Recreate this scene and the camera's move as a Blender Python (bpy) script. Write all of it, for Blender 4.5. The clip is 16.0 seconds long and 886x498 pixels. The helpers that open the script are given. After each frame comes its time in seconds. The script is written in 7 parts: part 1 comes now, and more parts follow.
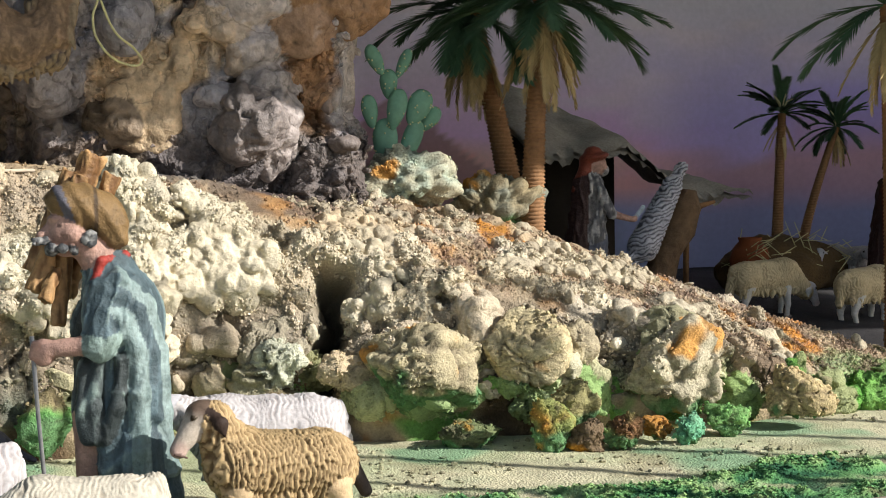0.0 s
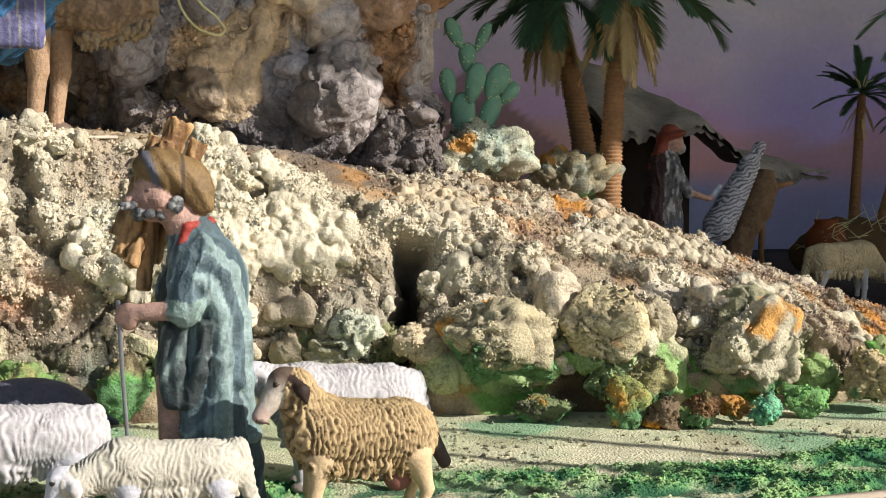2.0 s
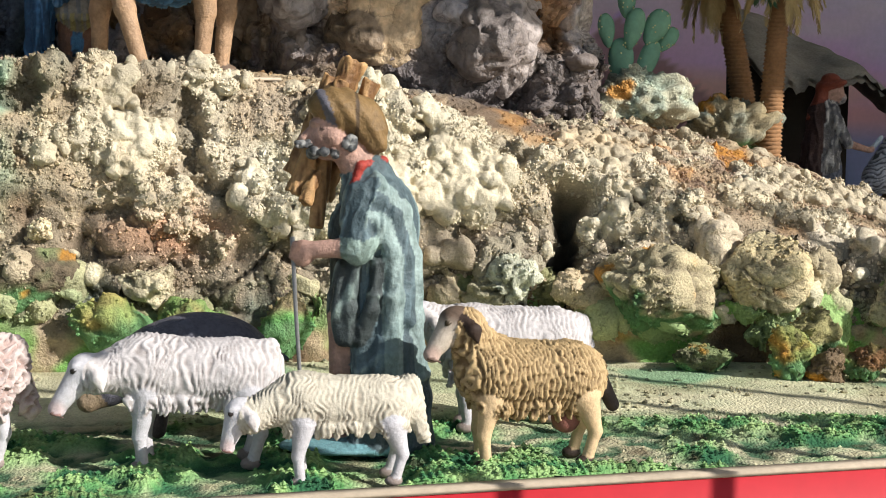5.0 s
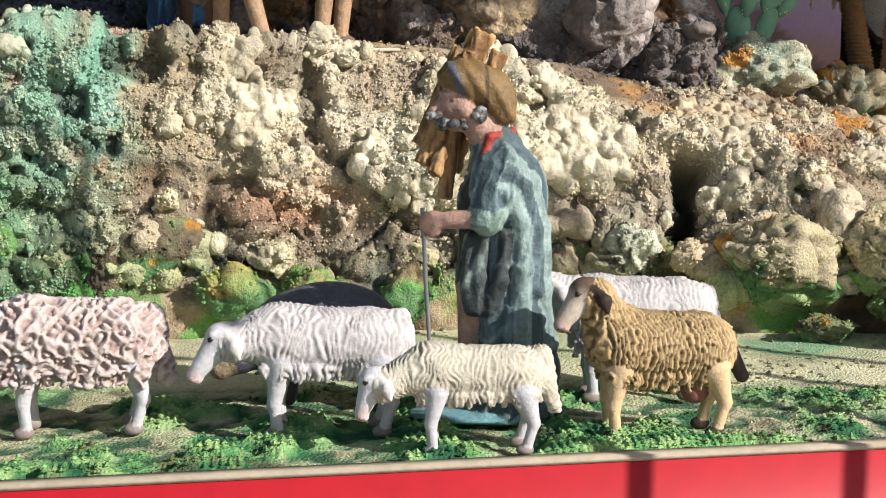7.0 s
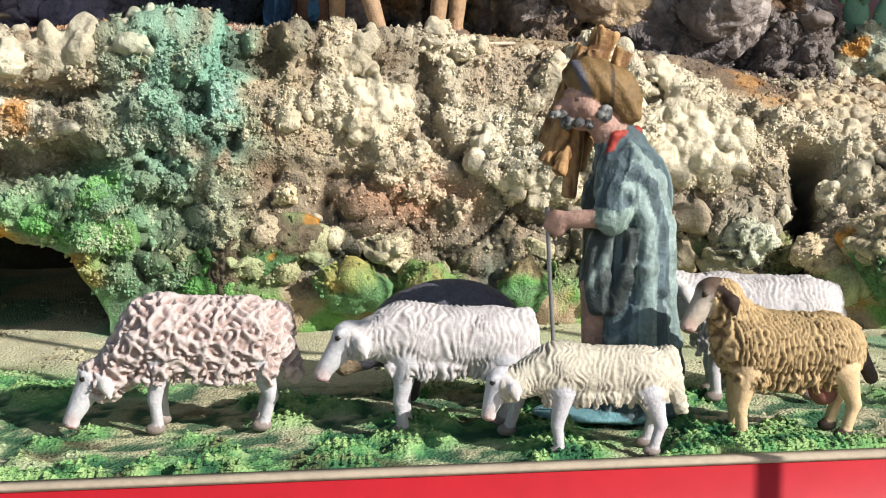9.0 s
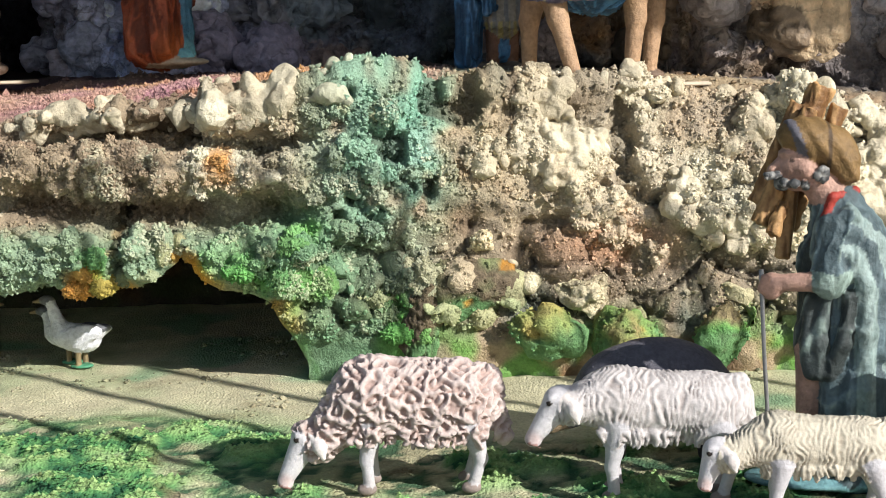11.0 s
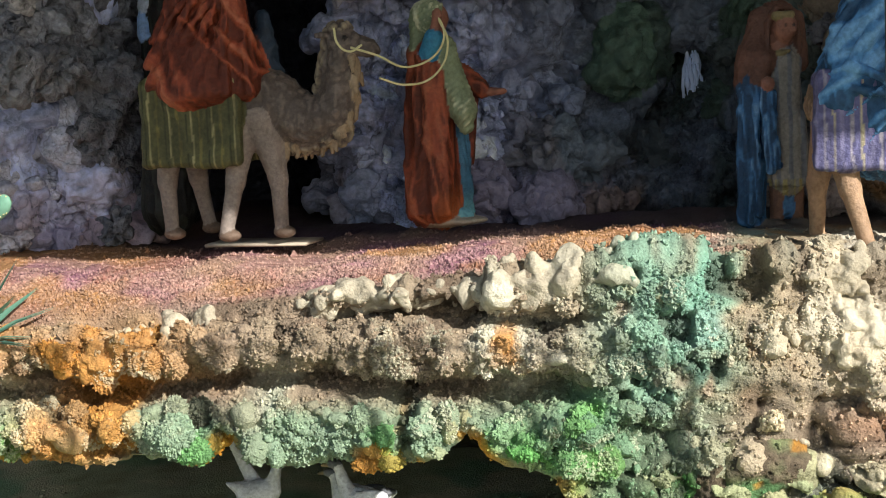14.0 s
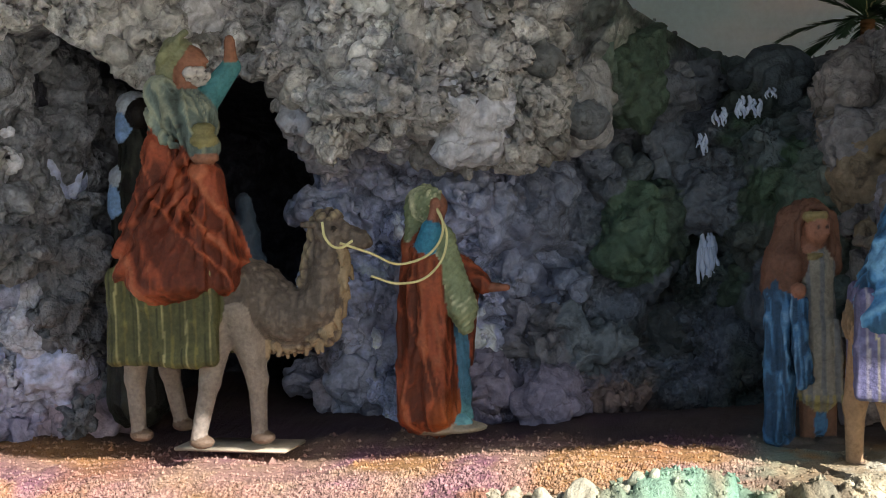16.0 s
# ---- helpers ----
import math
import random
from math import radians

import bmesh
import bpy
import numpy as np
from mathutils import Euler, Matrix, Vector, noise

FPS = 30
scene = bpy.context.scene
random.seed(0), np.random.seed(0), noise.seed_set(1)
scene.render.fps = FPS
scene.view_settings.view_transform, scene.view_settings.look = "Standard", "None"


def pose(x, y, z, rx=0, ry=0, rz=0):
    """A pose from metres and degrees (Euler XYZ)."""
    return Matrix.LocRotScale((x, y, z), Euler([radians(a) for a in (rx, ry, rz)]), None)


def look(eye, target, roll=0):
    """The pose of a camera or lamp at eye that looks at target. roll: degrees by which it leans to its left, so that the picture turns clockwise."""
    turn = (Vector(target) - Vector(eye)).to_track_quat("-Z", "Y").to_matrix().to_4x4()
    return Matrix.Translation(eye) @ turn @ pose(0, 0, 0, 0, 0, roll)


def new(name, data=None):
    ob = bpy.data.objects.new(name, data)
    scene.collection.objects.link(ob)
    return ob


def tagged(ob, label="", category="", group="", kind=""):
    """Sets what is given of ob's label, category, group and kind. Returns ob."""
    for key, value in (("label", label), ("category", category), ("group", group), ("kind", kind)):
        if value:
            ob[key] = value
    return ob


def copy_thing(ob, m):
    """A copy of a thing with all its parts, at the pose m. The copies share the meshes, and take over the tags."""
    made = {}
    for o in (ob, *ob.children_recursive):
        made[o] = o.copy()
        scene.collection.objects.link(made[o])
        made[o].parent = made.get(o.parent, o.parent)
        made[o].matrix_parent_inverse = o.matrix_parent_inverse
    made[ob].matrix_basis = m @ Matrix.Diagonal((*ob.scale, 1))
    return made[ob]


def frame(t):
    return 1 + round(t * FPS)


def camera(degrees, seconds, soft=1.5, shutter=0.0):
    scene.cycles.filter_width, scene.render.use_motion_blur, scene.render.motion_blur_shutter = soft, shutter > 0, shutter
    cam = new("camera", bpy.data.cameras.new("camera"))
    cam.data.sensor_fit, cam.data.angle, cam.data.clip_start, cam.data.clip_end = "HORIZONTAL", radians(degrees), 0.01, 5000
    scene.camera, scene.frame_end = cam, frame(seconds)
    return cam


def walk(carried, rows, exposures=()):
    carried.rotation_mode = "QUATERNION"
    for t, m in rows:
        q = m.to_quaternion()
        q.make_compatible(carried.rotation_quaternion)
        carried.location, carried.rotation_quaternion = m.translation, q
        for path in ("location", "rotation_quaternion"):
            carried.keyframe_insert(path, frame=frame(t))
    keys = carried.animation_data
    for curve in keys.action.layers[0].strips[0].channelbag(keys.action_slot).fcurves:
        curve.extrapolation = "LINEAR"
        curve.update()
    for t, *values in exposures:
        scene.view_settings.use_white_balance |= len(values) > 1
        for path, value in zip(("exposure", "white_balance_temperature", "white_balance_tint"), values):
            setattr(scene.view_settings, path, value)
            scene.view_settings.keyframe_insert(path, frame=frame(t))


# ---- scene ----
cam = camera(34.3, 16.0, soft=1.0)
PATH = [
    (0, (-0.049, -2.545, 0.656), (0.546, -0.638, 0.543), -1.1),
    (0.5, (-0.055, -2.541, 0.638), (0.524, -0.631, 0.515), -0.7),
    (1, (-0.066, -2.536, 0.633), (0.496, -0.621, 0.501), -0.4),
    (1.5, (-0.074, -2.531, 0.638), (0.466, -0.611, 0.499), -0.1),
    (2, (-0.081, -2.531, 0.646), (0.428, -0.602, 0.503), -0.1),
    (2.5, (-0.092, -2.523, 0.643), (0.375, -0.584, 0.491), 0.0),
    (3, (-0.101, -2.518, 0.639), (0.334, -0.572, 0.477), 0.1),
    (3.5, (-0.115, -2.512, 0.639), (0.293, -0.561, 0.467), 0.2),
    (4, (-0.128, -2.512, 0.631), (0.243, -0.555, 0.45), 0.3),
    (6.5, (-0.198, -2.515, 0.622), (0.064, -0.548, 0.374), 0.3),
    (7, (-0.219, -2.518, 0.633), (-0.013, -0.545, 0.378), 0.1),
    (7.5, (-0.236, -2.518, 0.637), (-0.075, -0.542, 0.374), 0.0),
    (8, (-0.25, -2.518, 0.636), (-0.117, -0.54, 0.366), 0.0),
    (10.5, (-0.335, -2.499, 0.759), (-0.396, -0.521, 0.471), -1.1),
    (11, (-0.369, -2.492, 0.78), (-0.507, -0.517, 0.497), -1.3),
    (11.5, (-0.416, -2.496, 0.79), (-0.668, -0.532, 0.507), -1.7),
    (12, (-0.457, -2.515, 0.835), (-0.846, -0.572, 0.563), -2.3),
    (12.5, (-0.492, -2.531, 0.89), (-0.949, -0.601, 0.629), -2.6),
    (13, (-0.492, -2.51, 0.988), (-0.96, -0.582, 0.739), -2.7),
    (13.5, (-0.475, -2.5, 1.057), (-0.948, -0.572, 0.817), -2.8),
    (14, (-0.462, -2.445, 1.128), (-0.932, -0.515, 0.894), -2.8),
    (14.5, (-0.483, -2.346, 1.204), (-0.948, -0.415, 0.972), -2.6),
    (15, (-0.489, -2.245, 1.281), (-0.945, -0.308, 1.08), -2.4),
    (15.5, (-0.529, -2.15, 1.337), (-0.982, -0.209, 1.166), -2.2),
    (16, (-0.573, -2.088, 1.38), (-1.016, -0.14, 1.27), -1.8),
]
walk(cam, [(t, look(eye, target, roll)) for t, eye, target, roll in PATH], [(0, 0.36), (12.5, 0.36), (15, 0.62), (16, 0.86)])

# ---- light ----
SUN_AZ, SUN_EL = math.atan2(0.80, -0.60), radians(29)   # from the front, to the right
world = bpy.data.worlds.new("sky")
scene.world = world
world.use_nodes = True
wn = world.node_tree
sky = wn.nodes.new("ShaderNodeTexSky")
sky.sky_type, sky.sun_disc, sky.sun_elevation, sky.sun_rotation = "NISHITA", False, SUN_EL, SUN_AZ
wn.links.new(sky.outputs[0], wn.nodes["Background"].inputs[0])
wn.nodes["Background"].inputs[1].default_value = 0.090
sun = new("sun", bpy.data.lights.new("sun", "SUN"))
sun.data.energy, sun.data.angle, sun.data.color = 5.2, radians(0.5), (1.0, 0.96, 0.92)
SUN_WAY = Vector((math.sin(SUN_AZ) * math.cos(SUN_EL), math.cos(SUN_AZ) * math.cos(SUN_EL), math.sin(SUN_EL)))
sun.matrix_world = look(tuple(SUN_WAY * 10), (0, 0, 0))


# ---- noise in numpy ----
def hashed(ix, iy, iz, seed=0):
    """A repeatable random number in 0..1 for each whole-numbered cell."""
    n = (ix.astype(np.int64) * 73856093) ^ (iy.astype(np.int64) * 19349663) ^ (iz.astype(np.int64) * 83492791) ^ (seed * 2654435)
    n = (n ^ (n >> 13)) * 1274126177 & 0x7FFFFFFF
    n = (n ^ (n >> 11)) * 668265263 & 0x7FFFFFFF
    return ((n ^ (n >> 15)) & 0xFFFFF) / float(0xFFFFF)


def vnoise(p, scale, seed=0):
    """Smooth value noise, -1..1, of points p (n, 3) at a grain of scale metres."""
    q = p / scale
    i = np.floor(q).astype(np.int64)
    f = q - i
    f = f * f * (3 - 2 * f)
    out = 0
    for dx in (0, 1):
        for dy in (0, 1):
            for dz in (0, 1):
                w = (f[:, 0] if dx else 1 - f[:, 0]) * (f[:, 1] if dy else 1 - f[:, 1]) * (f[:, 2] if dz else 1 - f[:, 2])
                out = out + w * hashed(i[:, 0] + dx, i[:, 1] + dy, i[:, 2] + dz, seed)
    return out * 2 - 1


def fbm(p, scale, octaves=4, seed=0):
    out, amp, tot = 0, 1.0, 0.0
    for o in range(octaves):
        out = out + amp * vnoise(p, scale / 2 ** o, seed + o * 7)
        tot += amp
        amp *= 0.5
    return out / tot


def cells(p, scale, seed=0, jitter=0.85):
    """Cellular noise: nearest and second distance in cells, and a random number for the nearest cell."""
    q = p / scale
    i = np.floor(q).astype(np.int64)
    d1 = np.full(len(p), 9.0)
    d2 = np.full(len(p), 9.0)
    who = np.zeros(len(p))
    for dx in (-1, 0, 1):
        for dy in (-1, 0, 1):
            for dz in (-1, 0, 1):
                c = i + np.array((dx, dy, dz))
                j = np.stack([hashed(c[:, 0], c[:, 1], c[:, 2], seed + s) for s in (1, 2, 3)], 1)
                d = np.sqrt((((c + 0.5 + (j - 0.5) * jitter) - q) ** 2).sum(1))
                near = d < d1
                d2 = np.where(near, d1, np.minimum(d2, d))
                who = np.where(near, j[:, 0] * 0.37 + j[:, 1] * 0.63, who)
                d1 = np.where(near, d, d1)
    return d1, d2, who


def smooth(a, b, v):
    t = np.clip((v - a) / (b - a), 0, 1)
    return t * t * (3 - 2 * t)


def blobs(p, scale, seed=0, size=0.75):
    """Rounded lumps, 0..1 high, and the cell's random number."""
    d1, d2, who = cells(p, scale, seed)
    r = size * (0.65 + 0.5 * who)
    return np.sqrt(np.clip(1 - (d1 / r) ** 2, 0, 1)), who


def rgb(h):
    """Linear colour from a hex triple."""
    v = [int(h[i:i + 2], 16) / 255 for i in (0, 2, 4)]
    return np.array([c / 12.92 if c <= 0.04045 else ((c + 0.055) / 1.055) ** 2.4 for c in v])


def over(base, colour, mask):
    return base * (1 - mask[:, None]) + np.asarray(colour)[None, :] * mask[:, None]


# ---- materials ----
def nodes_of(name, rough=0.85, metal=0.0):
    m = bpy.data.materials.new(name)
    m.use_nodes = True
    t = m.node_tree
    b = t.nodes["Principled BSDF"]
    b.inputs["Roughness"].default_value, b.inputs["Metallic"].default_value = rough, metal
    b.inputs["Specular IOR Level"].default_value = 0.3
    return m, t, b


def grain(t, scale, detail=6, rough=0.6):
    n = t.nodes.new("ShaderNodeTexNoise")
    co = t.nodes.new("ShaderNodeTexCoord")
    t.links.new(co.outputs["Object"], n.inputs["Vector"])
    n.inputs["Scale"].default_value, n.inputs["Detail"].default_value, n.inputs["Roughness"].default_value = scale, detail, rough
    return n.outputs["Fac"]


def math_node(t, op, a, b):
    n = t.nodes.new("ShaderNodeMath")
    n.operation = op
    for i, v in enumerate((a, b)):
        if isinstance(v, (int, float)):
            n.inputs[i].default_value = v
        else:
            t.links.new(v, n.inputs[i])
    return n.outputs[0]


def finish(t, b, colour, fine, coarse, low=0.75, high=1.2, bump=0.3, depth=0.003, fine_bump=None):
    """Colour varied at two grains, and a bump from the fine one."""
    v = math_node(t, "ADD", math_node(t, "MULTIPLY", fine, 0.55), math_node(t, "MULTIPLY", coarse, 0.45))
    r = t.nodes.new("ShaderNodeMapRange")
    t.links.new(v, r.inputs[0])
    r.inputs[1].default_value, r.inputs[2].default_value, r.inputs[3].default_value, r.inputs[4].default_value = 0.3, 0.7, low, high
    mx = t.nodes.new("ShaderNodeMix")
    mx.data_type, mx.blend_type = "RGBA", "MULTIPLY"
    mx.inputs[0].default_value = 1.0
    if isinstance(colour, (tuple, list, np.ndarray)):
        mx.inputs[6].default_value = (*[float(c) for c in colour[:3]], 1)
    else:
        t.links.new(colour, mx.inputs[6])
    t.links.new(r.outputs[0], mx.inputs[7])
    t.links.new(mx.outputs[2], b.inputs["Base Color"])
    bp = t.nodes.new("ShaderNodeBump")
    bp.inputs["Strength"].default_value, bp.inputs["Distance"].default_value = bump, depth
    t.links.new(fine_bump or fine, bp.inputs["Height"])
    t.links.new(bp.outputs[0], b.inputs["Normal"])


def plain(name, colour, rough=0.8, metal=0.0, fine=60, coarse=6, low=0.75, high=1.2, bump=0.25, depth=0.003):
    m, t, b = nodes_of(name, rough, metal)
    finish(t, b, colour, grain(t, fine), grain(t, coarse, 3), low, high, bump, depth)
    return m


def ridges(t, scale, detail=5):
    n = t.nodes.new("ShaderNodeTexNoise")
    n.noise_type = "RIDGED_MULTIFRACTAL"
    co = t.nodes.new("ShaderNodeTexCoord")
    t.links.new(co.outputs["Object"], n.inputs["Vector"])
    n.inputs["Scale"].default_value, n.inputs["Detail"].default_value, n.inputs["Distortion"].default_value = scale, detail, 0.6
    return n.outputs["Fac"]


def painted(name, rough=0.85, fine=90, coarse=9, low=0.7, high=1.25, bump=0.5, depth=0.004, pores=0.0, wrinkles=0.0, width=0.05, vein=0.36):
    """A surface coloured by the paint that lies on it (the mesh's colour layer)."""
    m, t, b = nodes_of(name, rough)
    a = t.nodes.new("ShaderNodeAttribute")
    a.attribute_name = "paint"
    fb = None
    if pores:
        v = t.nodes.new("ShaderNodeTexVoronoi")
        co = t.nodes.new("ShaderNodeTexCoord")
        t.links.new(co.outputs["Object"], v.inputs["Vector"])
        v.inputs["Scale"].default_value = pores
        fb = math_node(t, "SUBTRACT", grain(t, fine), math_node(t, "MULTIPLY", v.outputs["Distance"], 0.9))
    colour = a.outputs["Color"]
    if wrinkles:
        # thin creases in the foam's skin, darkened to stand in for fold shade
        cr = math_node(t, "ABSOLUTE", math_node(t, "SUBTRACT", grain(t, wrinkles, 5, 0.55), 0.5), 0)
        mr = t.nodes.new("ShaderNodeMapRange")
        t.links.new(cr, mr.inputs[0])
        for k, val in enumerate((0.0, width, vein, 1.0)):
            mr.inputs[k + 1].default_value = val
        mc = t.nodes.new("ShaderNodeMix")
        mc.data_type, mc.blend_type = "RGBA", "MULTIPLY"
        mc.inputs[0].default_value = 1.0
        t.links.new(colour, mc.inputs[6])
        t.links.new(mr.outputs[0], mc.inputs[7])
        colour = mc.outputs[2]
        fb = math_node(t, "ADD", math_node(t, "MULTIPLY", math_node(t, "MINIMUM", cr, 0.14), 3.0), math_node(t, "MULTIPLY", grain(t, fine), 0.25))
    finish(t, b, colour, grain(t, fine), grain(t, coarse, 3), low, high, bump, depth, fb)
    return m


M = {
    "foam": painted("painted_foam", 0.8, 150, 14, 0.55, 1.28, 1.0, 0.008),
    "smooth_foam": painted("smooth_painted_foam", 0.66, 60, 20, 0.45, 1.45, 1.0, 0.035, wrinkles=8, width=0.02, vein=0.6),
    "stone_foam": painted("smooth_stone_foam", 0.6, 45, 9, 0.45, 1.4, 1.0, 0.02, wrinkles=6, width=0.014, vein=0.65),
    "cream_foam": painted("cream_foam", 0.66, 80, 14, 0.62, 1.2, 0.9, 0.009),
    "soil": painted("painted_ground", 0.9, 140, 12, 0.65, 1.25, 0.8, 0.005, pores=170),
    "statue": painted("painted_resin", 0.55, 100, 22, 0.55, 1.3, 0.8, 0.005),
    "matte": painted("painted_matte", 0.9, 40, 3, 0.9, 1.1, 0.1, 0.002),
    "red": plain("red_painted_board", rgb("a91d27"), 0.45, 0, 30, 3, 0.88, 1.08, 0.1, 0.001),
    "edge_wood": plain("weathered_edge_wood", rgb("a89a86"), 0.8, 0, 60, 8),
    "plank": plain("pale_plank_wood", rgb("b3a692"), 0.75, 0, 50, 7),
    "bark": plain("palm_bark", rgb("8e6a48"), 0.85, 0, 90, 12, 0.6, 1.3, 0.5, 0.004),
    "leaf": plain("palm_leaf_green", rgb("4c6a4c"), 0.5, 0, 50, 8, 0.6, 1.3, 0.2, 0.002),
    "dry_leaf": plain("palm_leaf_dry", rgb("c6ae7c"), 0.75, 0, 50, 8, 0.6, 1.3, 0.2, 0.002),
    "cactus": plain("cactus_green", rgb("6f9c84"), 0.55, 0, 60, 14, 0.8, 1.15, 0.2, 0.002),
    "rope": plain("straw_rope", rgb("d6cf9a"), 0.7, 0, 300, 40),
    "dark": plain("dark_cave_earth", rgb("3a332c"), 0.95, 0, 60, 6),
    "roof": plain("pale_painted_boards", rgb("bcc3d0"), 0.9, 0, 20, 3, 0.9, 1.05),
    "fleece": painted("painted_fleece", 0.7, 160, 14, 0.75, 1.15, 0.5, 0.003),
    "iron": plain("grey_iron", rgb("4a4c50"), 0.5, 0.6, 80, 8),
    "stick": plain("grey_varnished_stick", rgb("8f8f8d"), 0.4, 0, 80, 9),
    "paving": plain("stone_paving", rgb("989289"), 0.85, 0, 12, 1.5),
    "house_wall": plain("plastered_wall", rgb("b9ad9a"), 0.9, 0, 12, 1.2),
}


# ---- mesh helpers ----
def mesh_of(name, verts, faces, mat, colours=None, flat=False):
    me = bpy.data.meshes.new(name)
    v = np.asarray(verts, dtype=np.float32)
    f = np.asarray(faces, dtype=np.int32)
    me.vertices.add(len(v))
    me.vertices.foreach_set("co", v.ravel())
    k = f.shape[1]
    me.loops.add(f.size)
    me.loops.foreach_set("vertex_index", f.ravel())
    me.polygons.add(len(f))
    me.polygons.foreach_set("loop_start", np.arange(len(f), dtype=np.int32) * k)
    me.update(calc_edges=True)
    me.polygons.foreach_set("use_smooth", np.full(len(f), not flat))
    if colours is not None:
        a = me.color_attributes.new("paint", "FLOAT_COLOR", "POINT")
        c = np.ones((len(v), 4), dtype=np.float32)
        c[:, :3] = np.clip(colours, 0.004, 0.9)
        a.data.foreach_set("color", c.ravel())
    me.materials.append(mat)
    me.validate()
    return me


def sheet_faces(nu, nv):
    i = np.arange(nu * nv).reshape(nu, nv)
    return np.stack([i[:-1, :-1], i[1:, :-1], i[1:, 1:], i[:-1, 1:]], -1).reshape(-1, 4)


def sheet_normals(p):
    """Normals of a grid of points (nu, nv, 3)."""
    n = np.cross(np.gradient(p, axis=0), np.gradient(p, axis=1))
    return n / np.maximum(np.linalg.norm(n, axis=2, keepdims=True), 1e-9)


def part(name, bm, material, parent, label=""):
    """Links a bmesh as one mesh object under a thing."""
    me = bpy.data.meshes.new(name)
    bm.to_mesh(me)
    bm.free()
    for p in me.polygons:
        p.use_smooth = True
    me.materials.append(material)
    ob = new(name, me)
    ob.parent = parent
    return tagged(ob, label) if label else ob


def box_bm(x0, x1, y0, y1, z0, z1, bevel=0.0):
    bm = bmesh.new()
    bmesh.ops.create_cube(bm, size=1)
    for v in bm.verts:
        v.co = Vector(((x0 + x1) / 2 + v.co.x * (x1 - x0), (y0 + y1) / 2 + v.co.y * (y1 - y0), (z0 + z1) / 2 + v.co.z * (z1 - z0)))
    if bevel:
        bmesh.ops.bevel(bm, geom=bm.edges[:], offset=bevel, segments=2, affect="EDGES")
    return bm


def tube_bm(points, radii, sides=10, bm=None, twist=0.0):
    """A tapered tube along points."""
    bm = bm or bmesh.new()
    pts = [Vector(p) for p in points]
    rings = []
    for i, p in enumerate(pts):
        d = (pts[min(i + 1, len(pts) - 1)] - pts[max(i - 1, 0)]).normalized()
        a = d.orthogonal().normalized() if not rings else (side - d * side.dot(d)).normalized()
        side = a
        b = d.cross(a)
        r = radii[i] if hasattr(radii, "__len__") else radii
        rings.append([bm.verts.new(p + (a * math.cos(k * math.tau / sides + twist * i) + b * math.sin(k * math.tau / sides + twist * i)) * r) for k in range(sides)])
    for r0, r1 in zip(rings, rings[1:]):
        for k in range(sides):
            bm.faces.new((r0[k], r0[(k + 1) % sides], r1[(k + 1) % sides], r1[k]))
    bm.faces.new(rings[0][::-1])
    bm.faces.new(rings[-1])
    return bm


def icosphere(sub):
    bm = bmesh.new()
    bmesh.ops.create_icosphere(bm, subdivisions=sub, radius=1)
    v = np.array([x.co[:] for x in bm.verts])
    f = np.array([[x.index for x in fc.verts] for fc in bm.faces])
    bm.free()
    return v, f


OCTA = (np.array([(1, 0, 0), (-1, 0, 0), (0, 1, 0), (0, -1, 0), (0, 0, 1), (0, 0, -1)], float),
        np.array([(0, 2, 4), (2, 1, 4), (1, 3, 4), (3, 0, 4), (2, 0, 5), (1, 2, 5), (3, 1, 5), (0, 3, 5)]))


def scatter(name, parent, pts, nrm, cols, weight, count, r0, r1, sub, seed, sink=0.35, light=1.12, flat=1.0, mat="foam", label=""):
    """Many small rounded lumps pressed onto a surface, joined into one part."""
    rng = np.random.default_rng(seed)
    w = np.clip(weight, 0, None)
    ids = rng.choice(len(pts), size=count, p=w / w.sum())
    v, f = icosphere(sub) if sub else OCTA
    k = len(v)
    r = r0 + (r1 - r0) * rng.random(count) ** 2.2
    s = np.stack([r * rng.uniform(0.75, 1.45, count) for _ in range(3)], 1)
    a = rng.uniform(0, math.tau, count)
    n = nrm[ids]
    h = np.where(np.abs(n[:, 2:3]) < 0.9, np.array([[0.0, 0, 1]]), np.array([[1.0, 0, 0]]))
    t1 = np.cross(n, h)
    t1 /= np.linalg.norm(t1, axis=1, keepdims=True)
    t2 = np.cross(n, t1)
    u1 = t1 * np.cos(a)[:, None] + t2 * np.sin(a)[:, None]
    u2 = np.cross(n, u1)
    lump = 1 + 0.7 * (rng.random((count, k)) - 0.5)
    loc = v[None] * s[:, None, :] * lump[..., None]
    loc[..., 2] *= flat
    P = pts[ids][:, None, :] + n[:, None, :] * (r * (sink * 2 - 0.35) * 0.6)[:, None, None] + loc[..., 0:1] * u1[:, None] + loc[..., 1:2] * u2[:, None] + loc[..., 2:3] * n[:, None]
    C = np.repeat((cols[ids] * (light * rng.uniform(0.70, 1.12, count))[:, None])[:, None, :], k, 1)
    F = (f[None] + (np.arange(count) * k)[:, None, None]).reshape(-1, 3)
    ob = new(name, mesh_of(name, P.reshape(-1, 3), F, M[mat], C.reshape(-1, 3), sub < 2))
    ob.parent = parent
    return tagged(ob, label, kind="stuff")


